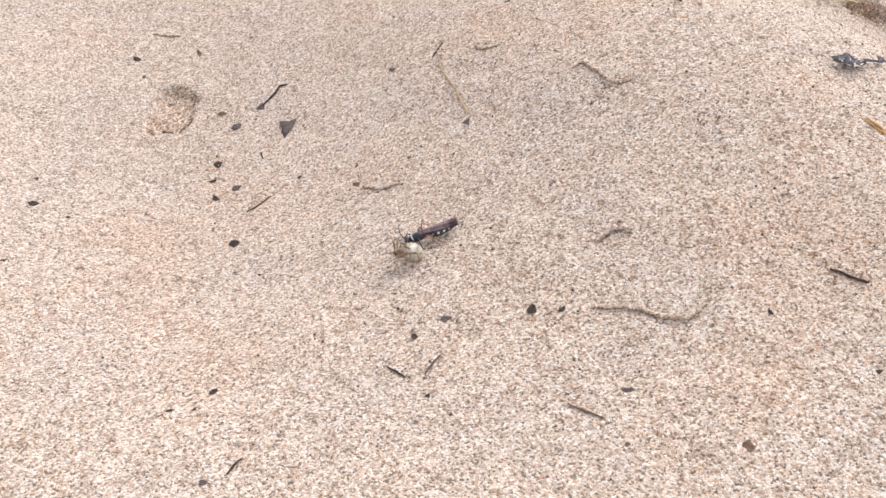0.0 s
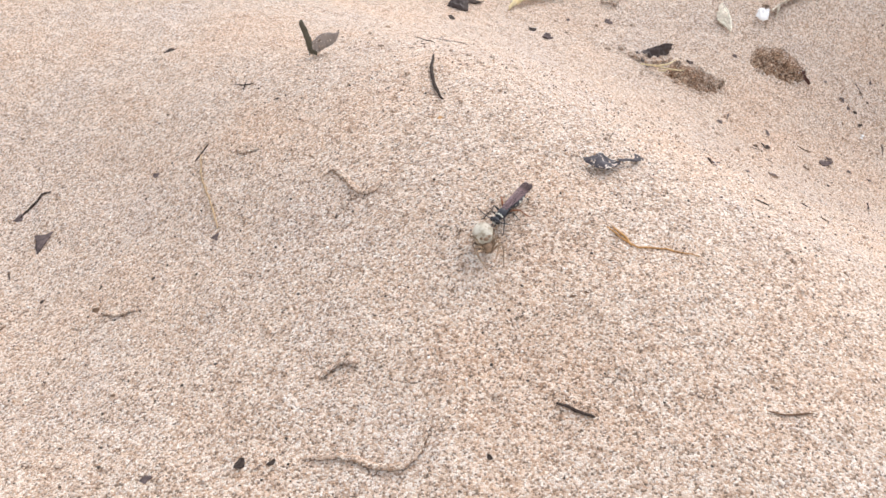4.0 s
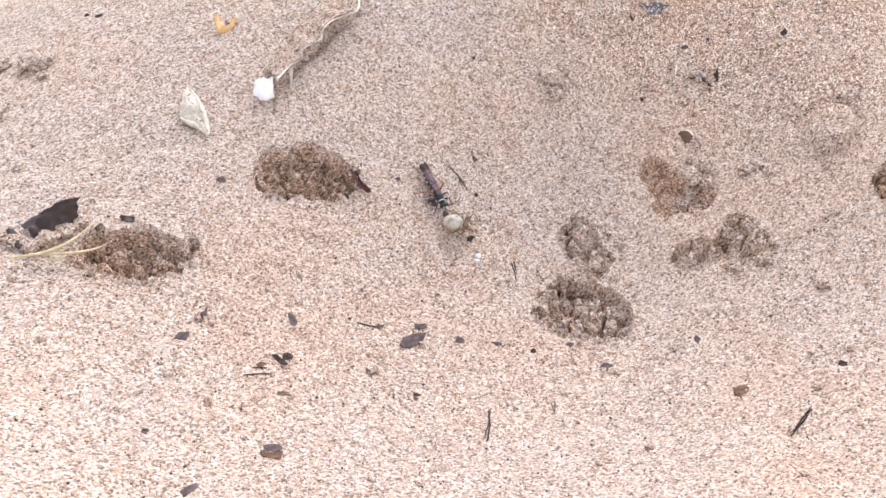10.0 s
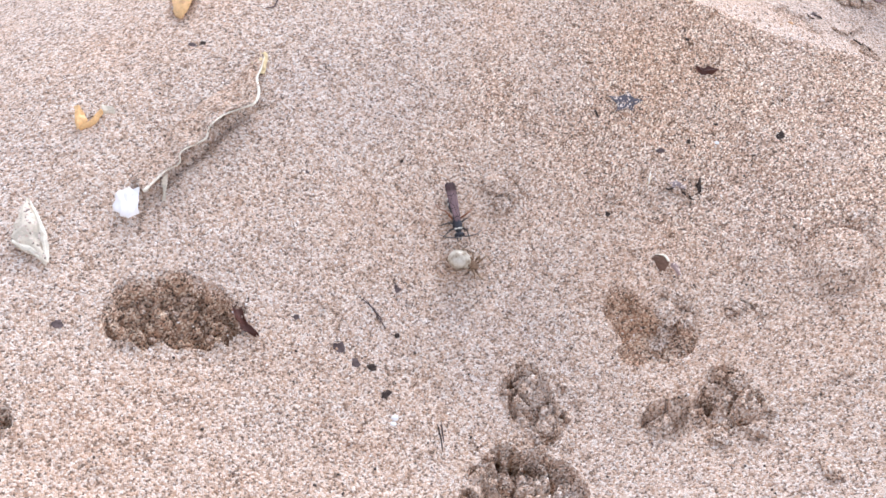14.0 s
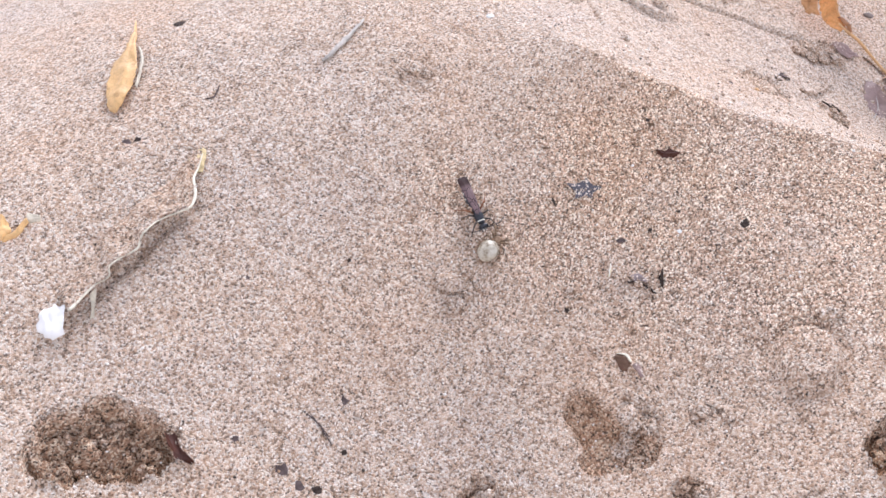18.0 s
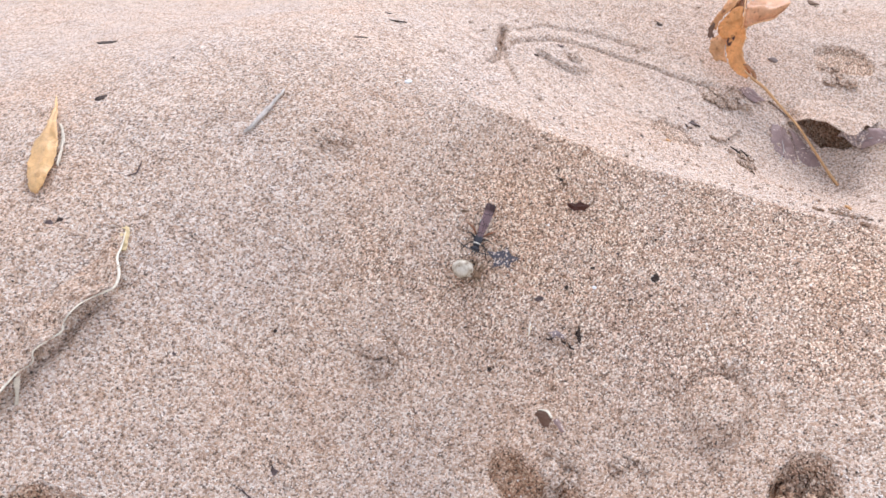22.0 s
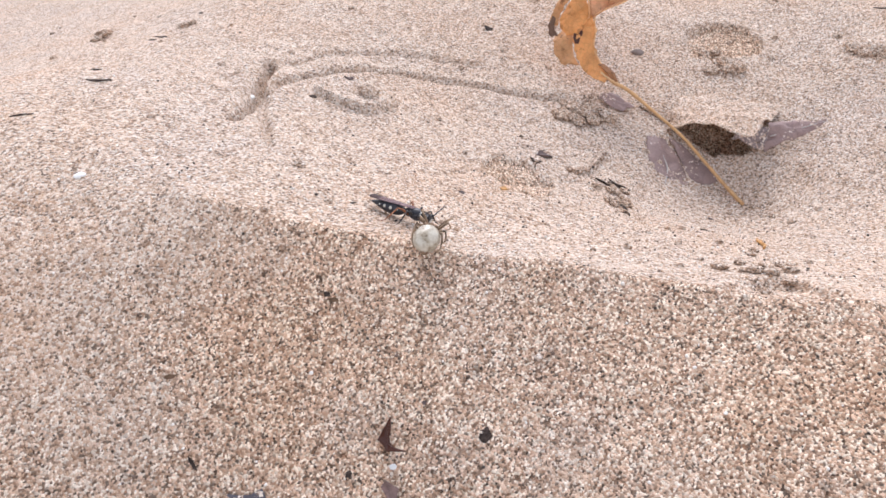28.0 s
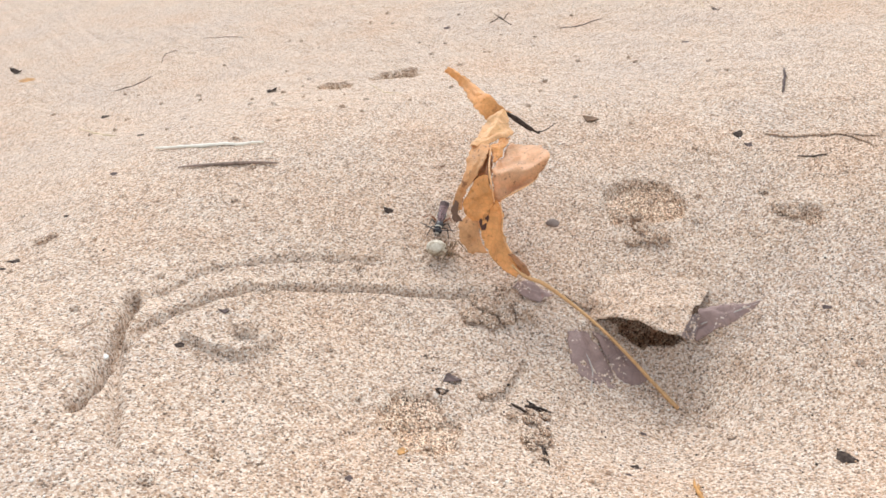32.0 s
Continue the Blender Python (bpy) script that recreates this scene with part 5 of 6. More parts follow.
clods([
    (0.3930, 0.4492, 4.6), (0.3952, 0.4478, 4.0), (0.3910, 0.4472, 3.0), (0.3908, 0.4432, 2.6), (0.3968, 0.4556, 3.6), (0.4012, 0.4560, 3.4), (0.3975, 0.4520, 2.6),
    (0.4640, 0.4872, 5.6), (0.4666, 0.4900, 5.0), (0.4622, 0.4840, 5.4), (0.4586, 0.4862, 4.6), (0.4672, 0.4938, 4.2),
    (0.4936, 0.4672, 4.8), (0.4940, 0.4634, 4.4), (0.4962, 0.4650, 3.0)], DAMP_CLOD)
clods([
    (0.2906, 0.3722, 5.4), (0.2926, 0.3706, 4.8), (0.2876, 0.3688, 5.6), (0.2908, 0.3672, 5.0), (0.2892, 0.3742, 3.8), (0.2934, 0.3688, 3.2)], CRUST)
clods([
    (0.1190, 0.3625, 5.0), (0.1225, 0.3608, 6.2), (0.1262, 0.3618, 6.6), (0.1298, 0.3640, 6.0), (0.1160, 0.3640, 4.2), (0.1320, 0.3668, 4.6)], CRUST)
crusts([
    (0.55, ((0.5180, 0.4922), (0.5209, 0.4872), (0.5240, 0.4832), (0.5268, 0.4796), (0.5296, 0.4757), (0.5306, 0.4712), (0.5304, 0.4650))),
    (0.7, ((0.0136, 0.1952), (0.0170, 0.1951), (0.0205, 0.1898), (0.0239, 0.1865), (0.0278, 0.1863), (0.0286, 0.1897))),
    (0.6, ((-0.0128, 0.2156), (-0.0095, 0.2134), (-0.0057, 0.2130))),
    (0.7, ((0.0224, 0.1233), (0.0267, 0.1232), (0.0305, 0.1228), (0.0348, 0.1212), (0.0395, 0.1204), (0.0432, 0.1224), (0.0447, 0.1266), (0.0453, 0.1318))),
    (0.8, ((0.0230, 0.1404), (0.0249, 0.1422), (0.0271, 0.1431), (0.0300, 0.1422))),
    (0.6, ((-0.1069, 0.2045), (-0.1018, 0.2030), (-0.0976, 0.2062), (-0.0976, 0.2120))),
    (0.5, ((-0.1261, 0.2505), (-0.1200, 0.2504), (-0.1164, 0.2515)))])
crusts([
    (0.7, ((0.3282, 0.3707), (0.3299, 0.3685), (0.3328, 0.3674))),
    (0.7, ((0.2987, 0.3289), (0.2983, 0.3244), (0.3006, 0.3237))),
    (0.6, ((0.2989, 0.3660), (0.3021, 0.3655), (0.3060, 0.3614))),
    (0.6, ((-0.0350, 0.1707), (-0.0301, 0.1682), (-0.0251, 0.1685))),
    (0.8, ((0.4302, 0.4853), (0.4321, 0.4817), (0.4339, 0.4780), (0.4355, 0.4740)))])
crusts([
    (0.4, ((0.5196, 0.4900), (0.5245, 0.4821), (0.5312, 0.4740), (0.5359, 0.4667))),
    (0.6, ((0.3930, 0.4651), (0.3982, 0.4659), (0.4045, 0.4696), (0.4093, 0.4724)))])
whole = leaf('dry_leaf', 'curled orange-brown dry leaf standing on its long stalk', 0.4260, 0.5000, 0.0040)
blade(whole, 'tip', LEAF, ((22.1, 54.5, 35.9), (22.6, 47.4, 32.7), (15.9, 31.3, 32.1), (15.0, 23.7, 29.3)),
      ((24.0, 53.7, 36.6), (23.0, 41.5, 34.7), (19.6, 27.6, 33.9), (22.7, 23.1, 29.5)), 0.6, 'narrow pointed leaf tip')
blade(whole, 'fold', LEAF_PALE, ((19.2, 23.2, 31.2), (13.6, 22.1, 30.3), (6.4, 16.8, 29.3), (1.3, 13.4, 28.7)),
      ((20.4, 22.1, 30.5), (18.2, 18.3, 28.1), (16.8, 15.3, 27.3), (10.2, 13.4, 28.0), (3.4, 12.6, 28.7)), 0.5, 'pale folded upper flap')
blade(whole, 'fold', LEAF, ((6.7, 11.8, 27.5), (4.8, 8.2, 27.0), (2.3, 4.8, 26.5)),
      ((15.8, 15.4, 26.6), (9.0, 9.0, 26.5), (3.0, 4.7, 26.4)), 0.4, 'small inner fold')
blade(whole, 'blade', LEAF_DULL, ((2.4, 14.2, 28.2), (-2.2, 10.2, 26.5), (-5.1, 8.6, 23.2), (-7.9, 9.4, 18.8), (-8.7, 9.0, 15.4)),
      ((7.2, 12.4, 27.8), (1.4, 6.5, 27.1), (-3.0, 4.8, 24.9), (-5.6, 7.3, 20.3), (-7.2, 7.1, 16.1)), 0.4, 'dull curled outer half of the blade')
# backing blade in the darker copy, painting the hollow's shade
blade(whole, 'inside', LEAF_SHADED, ((7.3, 12.5, 27.1), (-0.4, 7.3, 25.7), (-3.2, 6.8, 22.8)),
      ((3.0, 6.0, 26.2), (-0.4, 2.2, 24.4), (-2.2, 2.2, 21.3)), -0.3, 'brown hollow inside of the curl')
blade(whole, 'blade', LEAF, ((-3.8, 4.2, 24.7), (-5.8, 6.2, 20.3), (-7.6, 6.2, 16.2), (-6.6, 3.8, 13.8)),
      ((-2.1, 1.1, 25.7), (-2.5, -0.7, 22.8), (-2.3, -0.5, 19.1), (-5.3, 1.7, 13.4)), 0.3, 'hollow middle of the blade')
blade(whole, 'blade', LEAF_SPOTTED, ((3.5, 5.1, 26.6), (-0.4, 1.6, 25.2), (-1.5, 0.1, 22.2), (-1.5, 0.2, 19.2)),
      ((13.3, 12.0, 26.4), (18.2, 7.4, 25.5), (13.2, -4.5, 27.4), (9.3, -2.9, 21.9), (1.8, -3.4, 21.2), (-0.7, -0.7, 18.9)), -0.8, 'spotted flared half of the blade')
blade(whole, 'fold', LEAF_DULL, ((-8.4, 7.4, 13.2), (-10.6, 4.4, 9.9), (-10.3, 0.3, 7.2)),
      ((-4.9, 4.5, 14.5), (-6.2, 1.9, 11.0), (-7.1, -2.0, 7.1)), 0.4, 'ragged lower fold')
blade(whole, 'blade', LEAF, ((-5.1, 3.3, 14.0), (-6.7, -0.7, 9.6), (-7.2, -5.4, 6.1), (-8.0, -14.6, 5.2)),
      ((-1.6, -0.6, 19.8), (-1.0, -2.1, 15.0), (-2.3, -3.1, 11.3), (-4.2, -8.8, 8.1), (-4.8, -16.3, 5.4)), 0.4, 'narrow twisted base of the blade')
blade(whole, 'cup', LEAF_SHADED, ((-5.1, -8.6, 8.1), (-6.1, -13.8, 7.4), (-6.2, -16.7, 5.4)),
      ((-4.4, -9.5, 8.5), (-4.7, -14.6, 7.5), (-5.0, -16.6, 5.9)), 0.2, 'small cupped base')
blade(whole, 'scorched_edge', RUSTLEAF, ((-8.0, 8.7, 18.5), (-9.3, 9.0, 15.7), (-10.0, 7.7, 13.1)),
      ((-7.5, 7.8, 17.6), (-8.3, 7.5, 15.1), (-8.4, 5.9, 13.4)), 0.1, 'brown scorched edge')
# a dark patch laid on the blade, painting a shaded hole
blade(whole, 'scorched_edge', REDLEAF, ((-4.5, 2.3, 15.8), (-5.5, 2.2, 13.9), (-6.1, 0.7, 12.1)),
      ((-3.5, 1.0, 16.5), (-4.0, 0.4, 14.3), (-5.5, 0.0, 12.1)), 0.1, 'dark torn hole')
stem(whole, 'stalk', STALK, ((7.4, -52.4, -20.7), (6.7, -46.0, -17.1), (5.6, -39.2, -12.4), (3.5, -32.3, -6.8), (1.6, -23.6, -2.4), (-2.5, -18.4, 2.9), (-6.1, -16.2, 5.6), (-6.7, -11.8, 7.2)), (0.55, 0.46, 0.42, 0.4, 0.42, 0.5, 0.5, 0.3), 'long thin tan stalk')
stem(whole, 'ridge', LEAF_PALE, ((6.2, 10.7, 28.2), (-0.9, 2.1, 26.8), (-2.8, -1.1, 23.0), (-2.5, -1.0, 19.0)), (0.2, 0.24, 0.24, 0.18), 'pale sharp ridge')
stem(whole, 'rim', LEAF_PALE, ((12.6, -5.2, 27.6), (11.3, -3.0, 25.1), (8.7, -3.6, 22.2), (1.3, -4.1, 21.4), (-1.0, -1.6, 19.3), (-1.2, -2.1, 15.1), (-2.5, -3.1, 11.4), (-4.4, -9.0, 8.2), (-4.9, -16.5, 5.5)), (0.14, 0.18, 0.2, 0.2, 0.2, 0.2, 0.22, 0.24, 0.2), 'pale rolled rim')
stem(whole, 'rib', CHAR, ((21.5, 23.9, 29.9), (22.7, 20.8, 28.2), (25.5, 19.6, 25.3), (29.8, 20.5, 22.0)), (0.55, 0.75, 0.65, 0.3), 'dark broken rib')
stem(whole, 'rib_end', CHAR, ((29.1, 20.6, 22.6), (33.0, 21.9, 21.5), (33.4, 17.1, 24.8)), (0.22, 0.16, 0.1), 'thin dark rib end')
whole = leaf('dead_leaf', 'grey-mauve dead leaf arched over a hollow and sand-covered', 0.4350, 0.4829, -0.0005)
blade(whole, 'covered_half', DRY, ((4.6, 2.0, -0.6), (11.3, 0.0, -0.7), (18.4, -4.8, -1.3), (24.4, -10.9, -2.0), (26.4, -19.5, -3.4)),
      ((-2.5, -6.5, -4.6), (-2.6, -11.5, -2.4), (-1.6, -16.5, -0.2), (-0.2, -21.5, 0.8), (0.8, -26.7, 0.2), (5.2, -29.9, -1.0)), 0.4, 'sand-covered half with lifted ragged edge')
blade(whole, 'rim', MAUVE_SANDY, ((9.8, -22.5, -3.0), (13.3, -24.1, -2.6), (16.2, -25.8, -2.2)),
      ((6.4, -22.1, -4.9), (9.8, -24.3, -6.6), (12.1, -27.7, -8.1)), 0.3, 'sandy lilac point of the edge')
blade(whole, 'blade', MAUVE, ((16.5, -24.9, -2.1), (23.8, -27.9, -2.7), (29.7, -32.2, -2.5)),
      ((12.6, -27.3, -8.4), (15.9, -29.0, -6.7), (22.4, -30.6, -5.7), (29.6, -32.3, -2.7)), 0.4, 'grey-mauve pointed blade')
stem(whole, 'midrib', PALE, ((15.2, -26.8, -4.8), (22.4, -29.2, -4.1), (29.2, -32.2, -2.6)), (0.2, 0.18, 0.1), 'pale midrib')
whole = leaf('dead_leaf', 'grey-mauve flat piece of dead leaf half under sand', 0.4224, 0.4727, -0.0033)
blade(whole, 'blade', MAUVE, ((2.2, 2.4, -1.7), (-2.1, -3.2, -4.1), (-3.1, -8.4, -6.5), (-1.6, -11.6, -8.6)),
      ((6.6, 0.8, -2.6), (6.5, -4.5, -5.1), (5.4, -9.4, -8.2), (3.1, -13.1, -10.4)), 0.3, 'flat veined mauve blade')
blade(whole, 'blade', MAUVE, ((7.9, -0.5, -3.2), (6.5, -6.5, -6.5), (5.3, -11.1, -9.2), (6.2, -13.7, -10.9)),
      ((10.1, -3.9, -4.3), (11.1, -9.8, -7.3), (11.4, -14.5, -9.4), (9.8, -15.9, -11.3)), 0.3, 'flat darker mauve blade')
blade(whole, 'blade', MAUVE, ((-1.1, 18.7, 6.4), (-0.9, 15.2, 5.1), (2.0, 12.1, 3.6)),
      ((3.1, 17.8, 6.2), (4.9, 14.5, 4.9), (6.0, 11.9, 3.5)), 0.3, 'small mauve end of the blade')
stem(whole, 'midrib', PALE, ((-3.7, -12.0, -7.9), (0.8, -7.7, -6.4), (2.3, -3.2, -3.3)), (0.2, 0.2, 0.12))
whole = leaf('yellow_leaf', 'arched yellow and pale pink leaf on the sand', 0.0629, 0.3944, -0.0075)
blade(whole, 'blade', YELLOW, ((0.0, 0.0, 0.5), (3.0, 7.5, 2.5), (6.3, 13.1, 4.5), (12.0, 18.9, 6.2), (19.5, 23.9, 8.4)),
      ((0.8, -0.9, 0.5), (4.7, 4.5, 1.9), (9.8, 8.0, 3.4), (14.7, 11.1, 4.4), (21.4, 13.7, 5.8)), 1.2, 'yellow half of the blade')
blade(whole, 'end', PINK, ((19.5, 23.9, 8.4), (24.7, 26.0, 9.0), (30.0, 26.7, 9.4), (39.5, 25.7, 7.7)),
      ((21.4, 13.7, 5.8), (26.3, 15.9, 6.3), (31.4, 19.2, 6.8), (40.1, 24.5, 7.2)), 1.2, 'pale pink end of the blade')
stem(whole, 'midrib', STRAW, ((0.6, -1.0, 0.8), (8.3, 9.7, 4.6), (20.0, 17.0, 7.9), (30.8, 21.6, 8.8), (39.9, 24.4, 7.6)), (0.3, 0.3, 0.3, 0.25, 0.2))
whole = leaf('curled_leaf', 'pale dry leaf with wavy rim raised out of the sand', 0.1810, 0.4000, -0.0006)
blade(whole, 'rim', DRY_CLOD, ((0.0, 0.0, 4.5), (1.3, 1.6, 4.8), (4.5, 4.9, 6.0), (7.3, 5.8, 6.9), (7.8, 7.1, 8.6), (10.5, 9.5, 8.9), (13.2, 10.7, 9.5), (14.3, 12.2, 11.4), (16.8, 15.0, 12.2), (19.3, 16.4, 12.5), (21.9, 16.9, 13.0), (24.5, 17.6, 13.6), (25.7, 20.5, 14.9), (25.7, 24.7, 16.2), (26.9, 27.8, 17.0), (28.2, 31.8, 18.4)),
      ((-2.8, 6.7, 3.8), (1.8, 12.7, 6.8), (6.4, 17.3, 9.1), (10.4, 20.6, 10.8), (14.5, 23.9, 12.6), (19.0, 26.4, 13.9), (21.7, 27.9, 14.7), (23.1, 30.1, 16.1), (26.1, 32.4, 17.9)), 0.6, 'sand-covered back of the leaf')
blade(whole, 'flap', WHITE_LEAF, ((-6.6, -0.3, 1.0), (-5.1, -2.4, 0.7), (-3.2, -3.3, 0.5), (-1.5, -3.1, 0.8)),
      ((-4.4, 3.1, 1.6), (-3.3, 4.6, 2.6), (-2.2, 3.6, 2.6), (-0.4, 3.2, 3.4)), 1.6, 'bleached white folded end')
blade(whole, 'tip', YELLOW, ((25.6, 27.8, 15.6), (25.0, 29.8, 17.1), (27.1, 32.4, 18.7)),
      ((27.5, 28.0, 15.8), (28.5, 29.8, 17.2), (29.0, 32.7, 18.9)), 0.4, 'yellowish tip')
blade(whole, 'strip', CREAM, ((3.3, 4.0, 4.5), (3.4, 2.8, 2.7), (2.9, 1.1, 0.8)),
      ((4.8, 4.9, 5.2), (4.1, 2.9, 2.7), (3.6, 1.3, 0.8)), 0.2)
stem(whole, 'rim_edge', EDGE, ((0.0, 0.0, 4.5), (1.3, 1.6, 4.8), (4.5, 4.9, 6.0), (7.3, 5.8, 6.9), (7.8, 7.1, 8.6), (10.5, 9.5, 8.9), (13.2, 10.7, 9.5), (14.3, 12.2, 11.4), (16.8, 15.0, 12.2), (19.3, 16.4, 12.5), (21.9, 16.9, 13.0), (24.5, 17.6, 13.6), (25.7, 20.5, 14.9), (25.7, 24.7, 16.2), (26.9, 27.8, 17.0), (28.2, 31.8, 18.4)), (0.34, 0.24, 0.18, 0.2, 0.18, 0.2, 0.24, 0.18, 0.18, 0.2, 0.2, 0.28, 0.32, 0.28, 0.22, 0.15), 'thin wavy cream edge')
whole = leaf('pale_leaf', 'small pale cream leaf scrap lying on sand', 0.1583, 0.4026, 0.0022)
blade(whole, 'blade', CREAM_SANDY, ((0.0, 0.0, 0.8), (-1.9, -5.0, -1.2), (-2.1, -9.6, -3.0), (1.3, -11.7, -4.6), (3.8, -14.0, -6.3)),
      ((0.6, -0.1, 0.8), (2.3, -4.7, -0.4), (3.3, -7.9, -2.3), (3.8, -10.8, -4.2), (4.2, -13.5, -6.1)), 0.6)
blade(whole, 'edge', EDGE, ((0.5, 0.1, 1.3), (2.0, -4.6, 0.1), (2.9, -7.9, -1.8), (3.2, -10.6, -3.6), (3.9, -13.8, -5.9)),
      ((0.7, -0.1, 1.3), (2.7, -4.8, 0.1), (3.9, -7.9, -1.9), (4.4, -10.9, -3.9), (4.2, -13.5, -5.9)), 0.2, 'bright bare edge')
blade(whole, 'edge', EDGE, ((-2.2, -9.4, -2.8), (-0.4, -10.6, -3.7), (1.3, -11.6, -4.4), (3.7, -13.9, -5.9)),
      ((-2.1, -8.8, -2.5), (-0.2, -9.8, -3.3), (1.9, -10.8, -4.0), (4.0, -13.3, -5.7)), 0.2, 'bright bare edge')
whole = leaf('tan_leaf', 'slender tan orange dry leaf flat on sand', 0.1971, 0.4821, 0.0305)
blade(whole, 'blade', TANLEAF, ((0.0, 0.0, 0.8), (-2.2, -12.6, -0.6), (-5.7, -21.7, -2.6), (-7.2, -29.5, -4.8), (-6.6, -35.1, -6.8), (-5.5, -36.5, -7.5)),
      ((0.3, -1.0, 0.8), (0.1, -14.8, -0.0), (-0.0, -24.9, -1.9), (-1.8, -30.9, -4.1), (-3.7, -34.7, -6.2), (-5.3, -36.6, -7.4)), 0.6, 'tan orange blade')
blade(whole, 'edge_strip', CREAM, ((0.5, -14.2, -0.5), (0.9, -20.6, -1.6), (-0.8, -29.3, -4.2)),
      ((1.3, -15.1, -0.6), (1.6, -21.5, -1.8), (-0.3, -30.2, -4.4)), 0.2)
whole = leaf('dark_leaf', 'dark brown dead leaf standing beside a print', 0.1204, 0.3670, -0.0087)
blade(whole, 'blade', DARKLEAF, ((0.0, 0.0, 1.0), (3.0, 0.2, 2.8), (7.2, -0.1, 4.4), (12.9, 1.2, 5.2)),
      ((3.2, -6.1, -0.6), (5.7, -5.6, -0.8), (8.9, -2.6, -0.5), (11.7, 0.3, 0.3)), 1.0)
blade(whole, 'blade', DARKLEAF, ((-2.9, -2.1, 1.3), (-2.2, -4.5, 0.4), (-0.2, -7.4, -0.6)),
      ((-1.2, -1.9, 1.2), (-0.2, -4.1, 0.3), (1.5, -7.2, -0.8)), 0.3)
stem(whole, 'fibre', STRAW, ((-1.5, -10.6, 0.0), (5.0, -10.9, 0.1), (10.6, -8.8, 0.6), (15.3, -3.3, 0.8)), (0.3, 0.35, 0.3, 0.15), 'pale yellow grass fibre')
stem(whole, 'fibre', STRAW, ((2.3, -9.8, -0.4), (9.9, -11.8, -0.3), (15.4, -10.6, -1.0), (17.9, -8.4, -1.4)), (0.25, 0.3, 0.25, 0.12), 'pale yellow grass fibre')
stem(whole, 'fibre', STRAW, ((6.0, -11.8, -1.2), (8.5, -12.3, -1.2), (9.7, -10.8, -1.1)), (0.3, 0.3, 0.2))
whole = leaf('red_leaf', 'dark reddish brown curled leaf beside a print', 0.1953, 0.3809, -0.0154)
blade(whole, 'blade', REDLEAF, ((0.0, 0.0, 2.0), (0.4, -2.3, 0.4), (1.6, -3.9, -1.4), (3.9, -4.5, -3.3)),
      ((1.6, 0.3, 0.8), (2.4, -1.6, -0.4), (3.3, -3.3, -1.7), (4.5, -4.2, -3.2)), -0.8)
whole = leaf('slate_leaf', 'dark grey leaf scrap with a tail dusted with sand', 0.0740, 0.1950, 0.0396)
blade(whole, 'blade', SLATE, ((0.0, 0.0, 0.6), (2.5, 0.5, 0.8), (4.3, 3.1, 0.8), (6.5, 1.6, 0.6), (8.9, 1.2, 0.1)),
      ((0.7, -1.4, 0.5), (2.8, -2.8, 0.5), (5.2, -3.6, 0.3), (7.2, -1.8, 0.3), (8.9, 0.6, 0.1)), 0.4)
blade(whole, 'tail', SLATE, ((8.0, 1.3, 0.3), (10.9, 2.7, 0.0), (12.5, 3.4, -0.2), (13.0, 5.9, -0.2), (15.0, 4.7, -0.8)),
      ((8.1, 0.1, 0.3), (10.9, 1.9, 0.0), (12.5, 2.4, -0.2), (13.9, 3.0, -0.4), (15.0, 4.2, -0.8)), 0.2)
whole = leaf('standing_leaf', 'dark curled leaf stub with a pale grey torn flap', -0.0001, 0.2605, 0.0259)
blade(whole, 'stub', DARK_OLIVE, ((-1.4, 0.4, -0.6), (-3.0, 1.2, 4.0), (-4.9, 1.8, 9.2)),
      ((1.0, 0.2, -0.6), (-0.6, 1.4, 4.2), (-3.6, 2.2, 9.4)), 0.8, 'dark olive curled stub')
blade(whole, 'flap', GREY_SKIN, ((-0.8, 1.0, 4.2), (2.6, 1.8, 6.6), (7.2, 2.8, 7.4)),
      ((-0.4, 0.4, 0.2), (2.8, 1.2, 2.4), (6.4, 2.2, 4.6)), 0.9, 'pale grey torn flap')
whole = leaf('curved_scrap', 'brown curled leaf scrap with a pale rim on sand', 0.2876, 0.3805, -0.0188)
blade(whole, 'blade', RUSTLEAF, ((2.0, 2.0, 1.4), (3.0, 0.4, 2.2), (3.5, -1.7, 1.8)),
      ((0.7, 0.9, 0.1), (1.6, -0.8, 0.1), (2.8, -2.4, 0.0)), 0.5, 'dark brown half')
blade(whole, 'rim', EDGE, ((2.0, 2.0, 1.5), (3.0, 0.4, 2.3), (3.5, -1.7, 1.9)),
      ((2.4, 2.1, 1.5), (3.7, 0.5, 2.3), (4.0, -1.7, 1.9)), 0.1, 'pale rim')
blade(whole, 'flake', MAUVE, ((3.9, -2.0, 1.2), (4.2, -3.6, 0.8), (4.6, -5.0, 0.1)),
      ((5.3, -2.2, 1.4), (5.6, -3.6, 0.9), (5.4, -5.0, 0.1)), 0.4, 'mauve half')
whole = leaf('torn_scrap', 'small torn mauve grey leaf scrap on sand', 0.2993, 0.3938, on_sand(0.2993, 0.3938))
blade(whole, 'blade', MAUVE_SANDY, ((-1.8, 1.6, 0.4), (0.2, 1.0, 0.9), (2.2, -0.6, 0.3)),
      ((-1.4, -0.2, 0.3), (0.0, -0.7, 0.5), (1.2, -1.6, 0.2)), 0.4)
whole = leaf('orange_scrap', 'small orange folded leaf scrap on sand', 0.1679, 0.4231, 0.0116)
blade(whole, 'blade', TANLEAF, ((0.0, 0.0, 1.5), (-0.1, -2.9, 0.3), (0.2, -5.1, -1.6)),
      ((2.0, -1.3, 0.4), (2.1, -3.5, -0.4), (0.8, -5.2, -1.6)), 0.6)
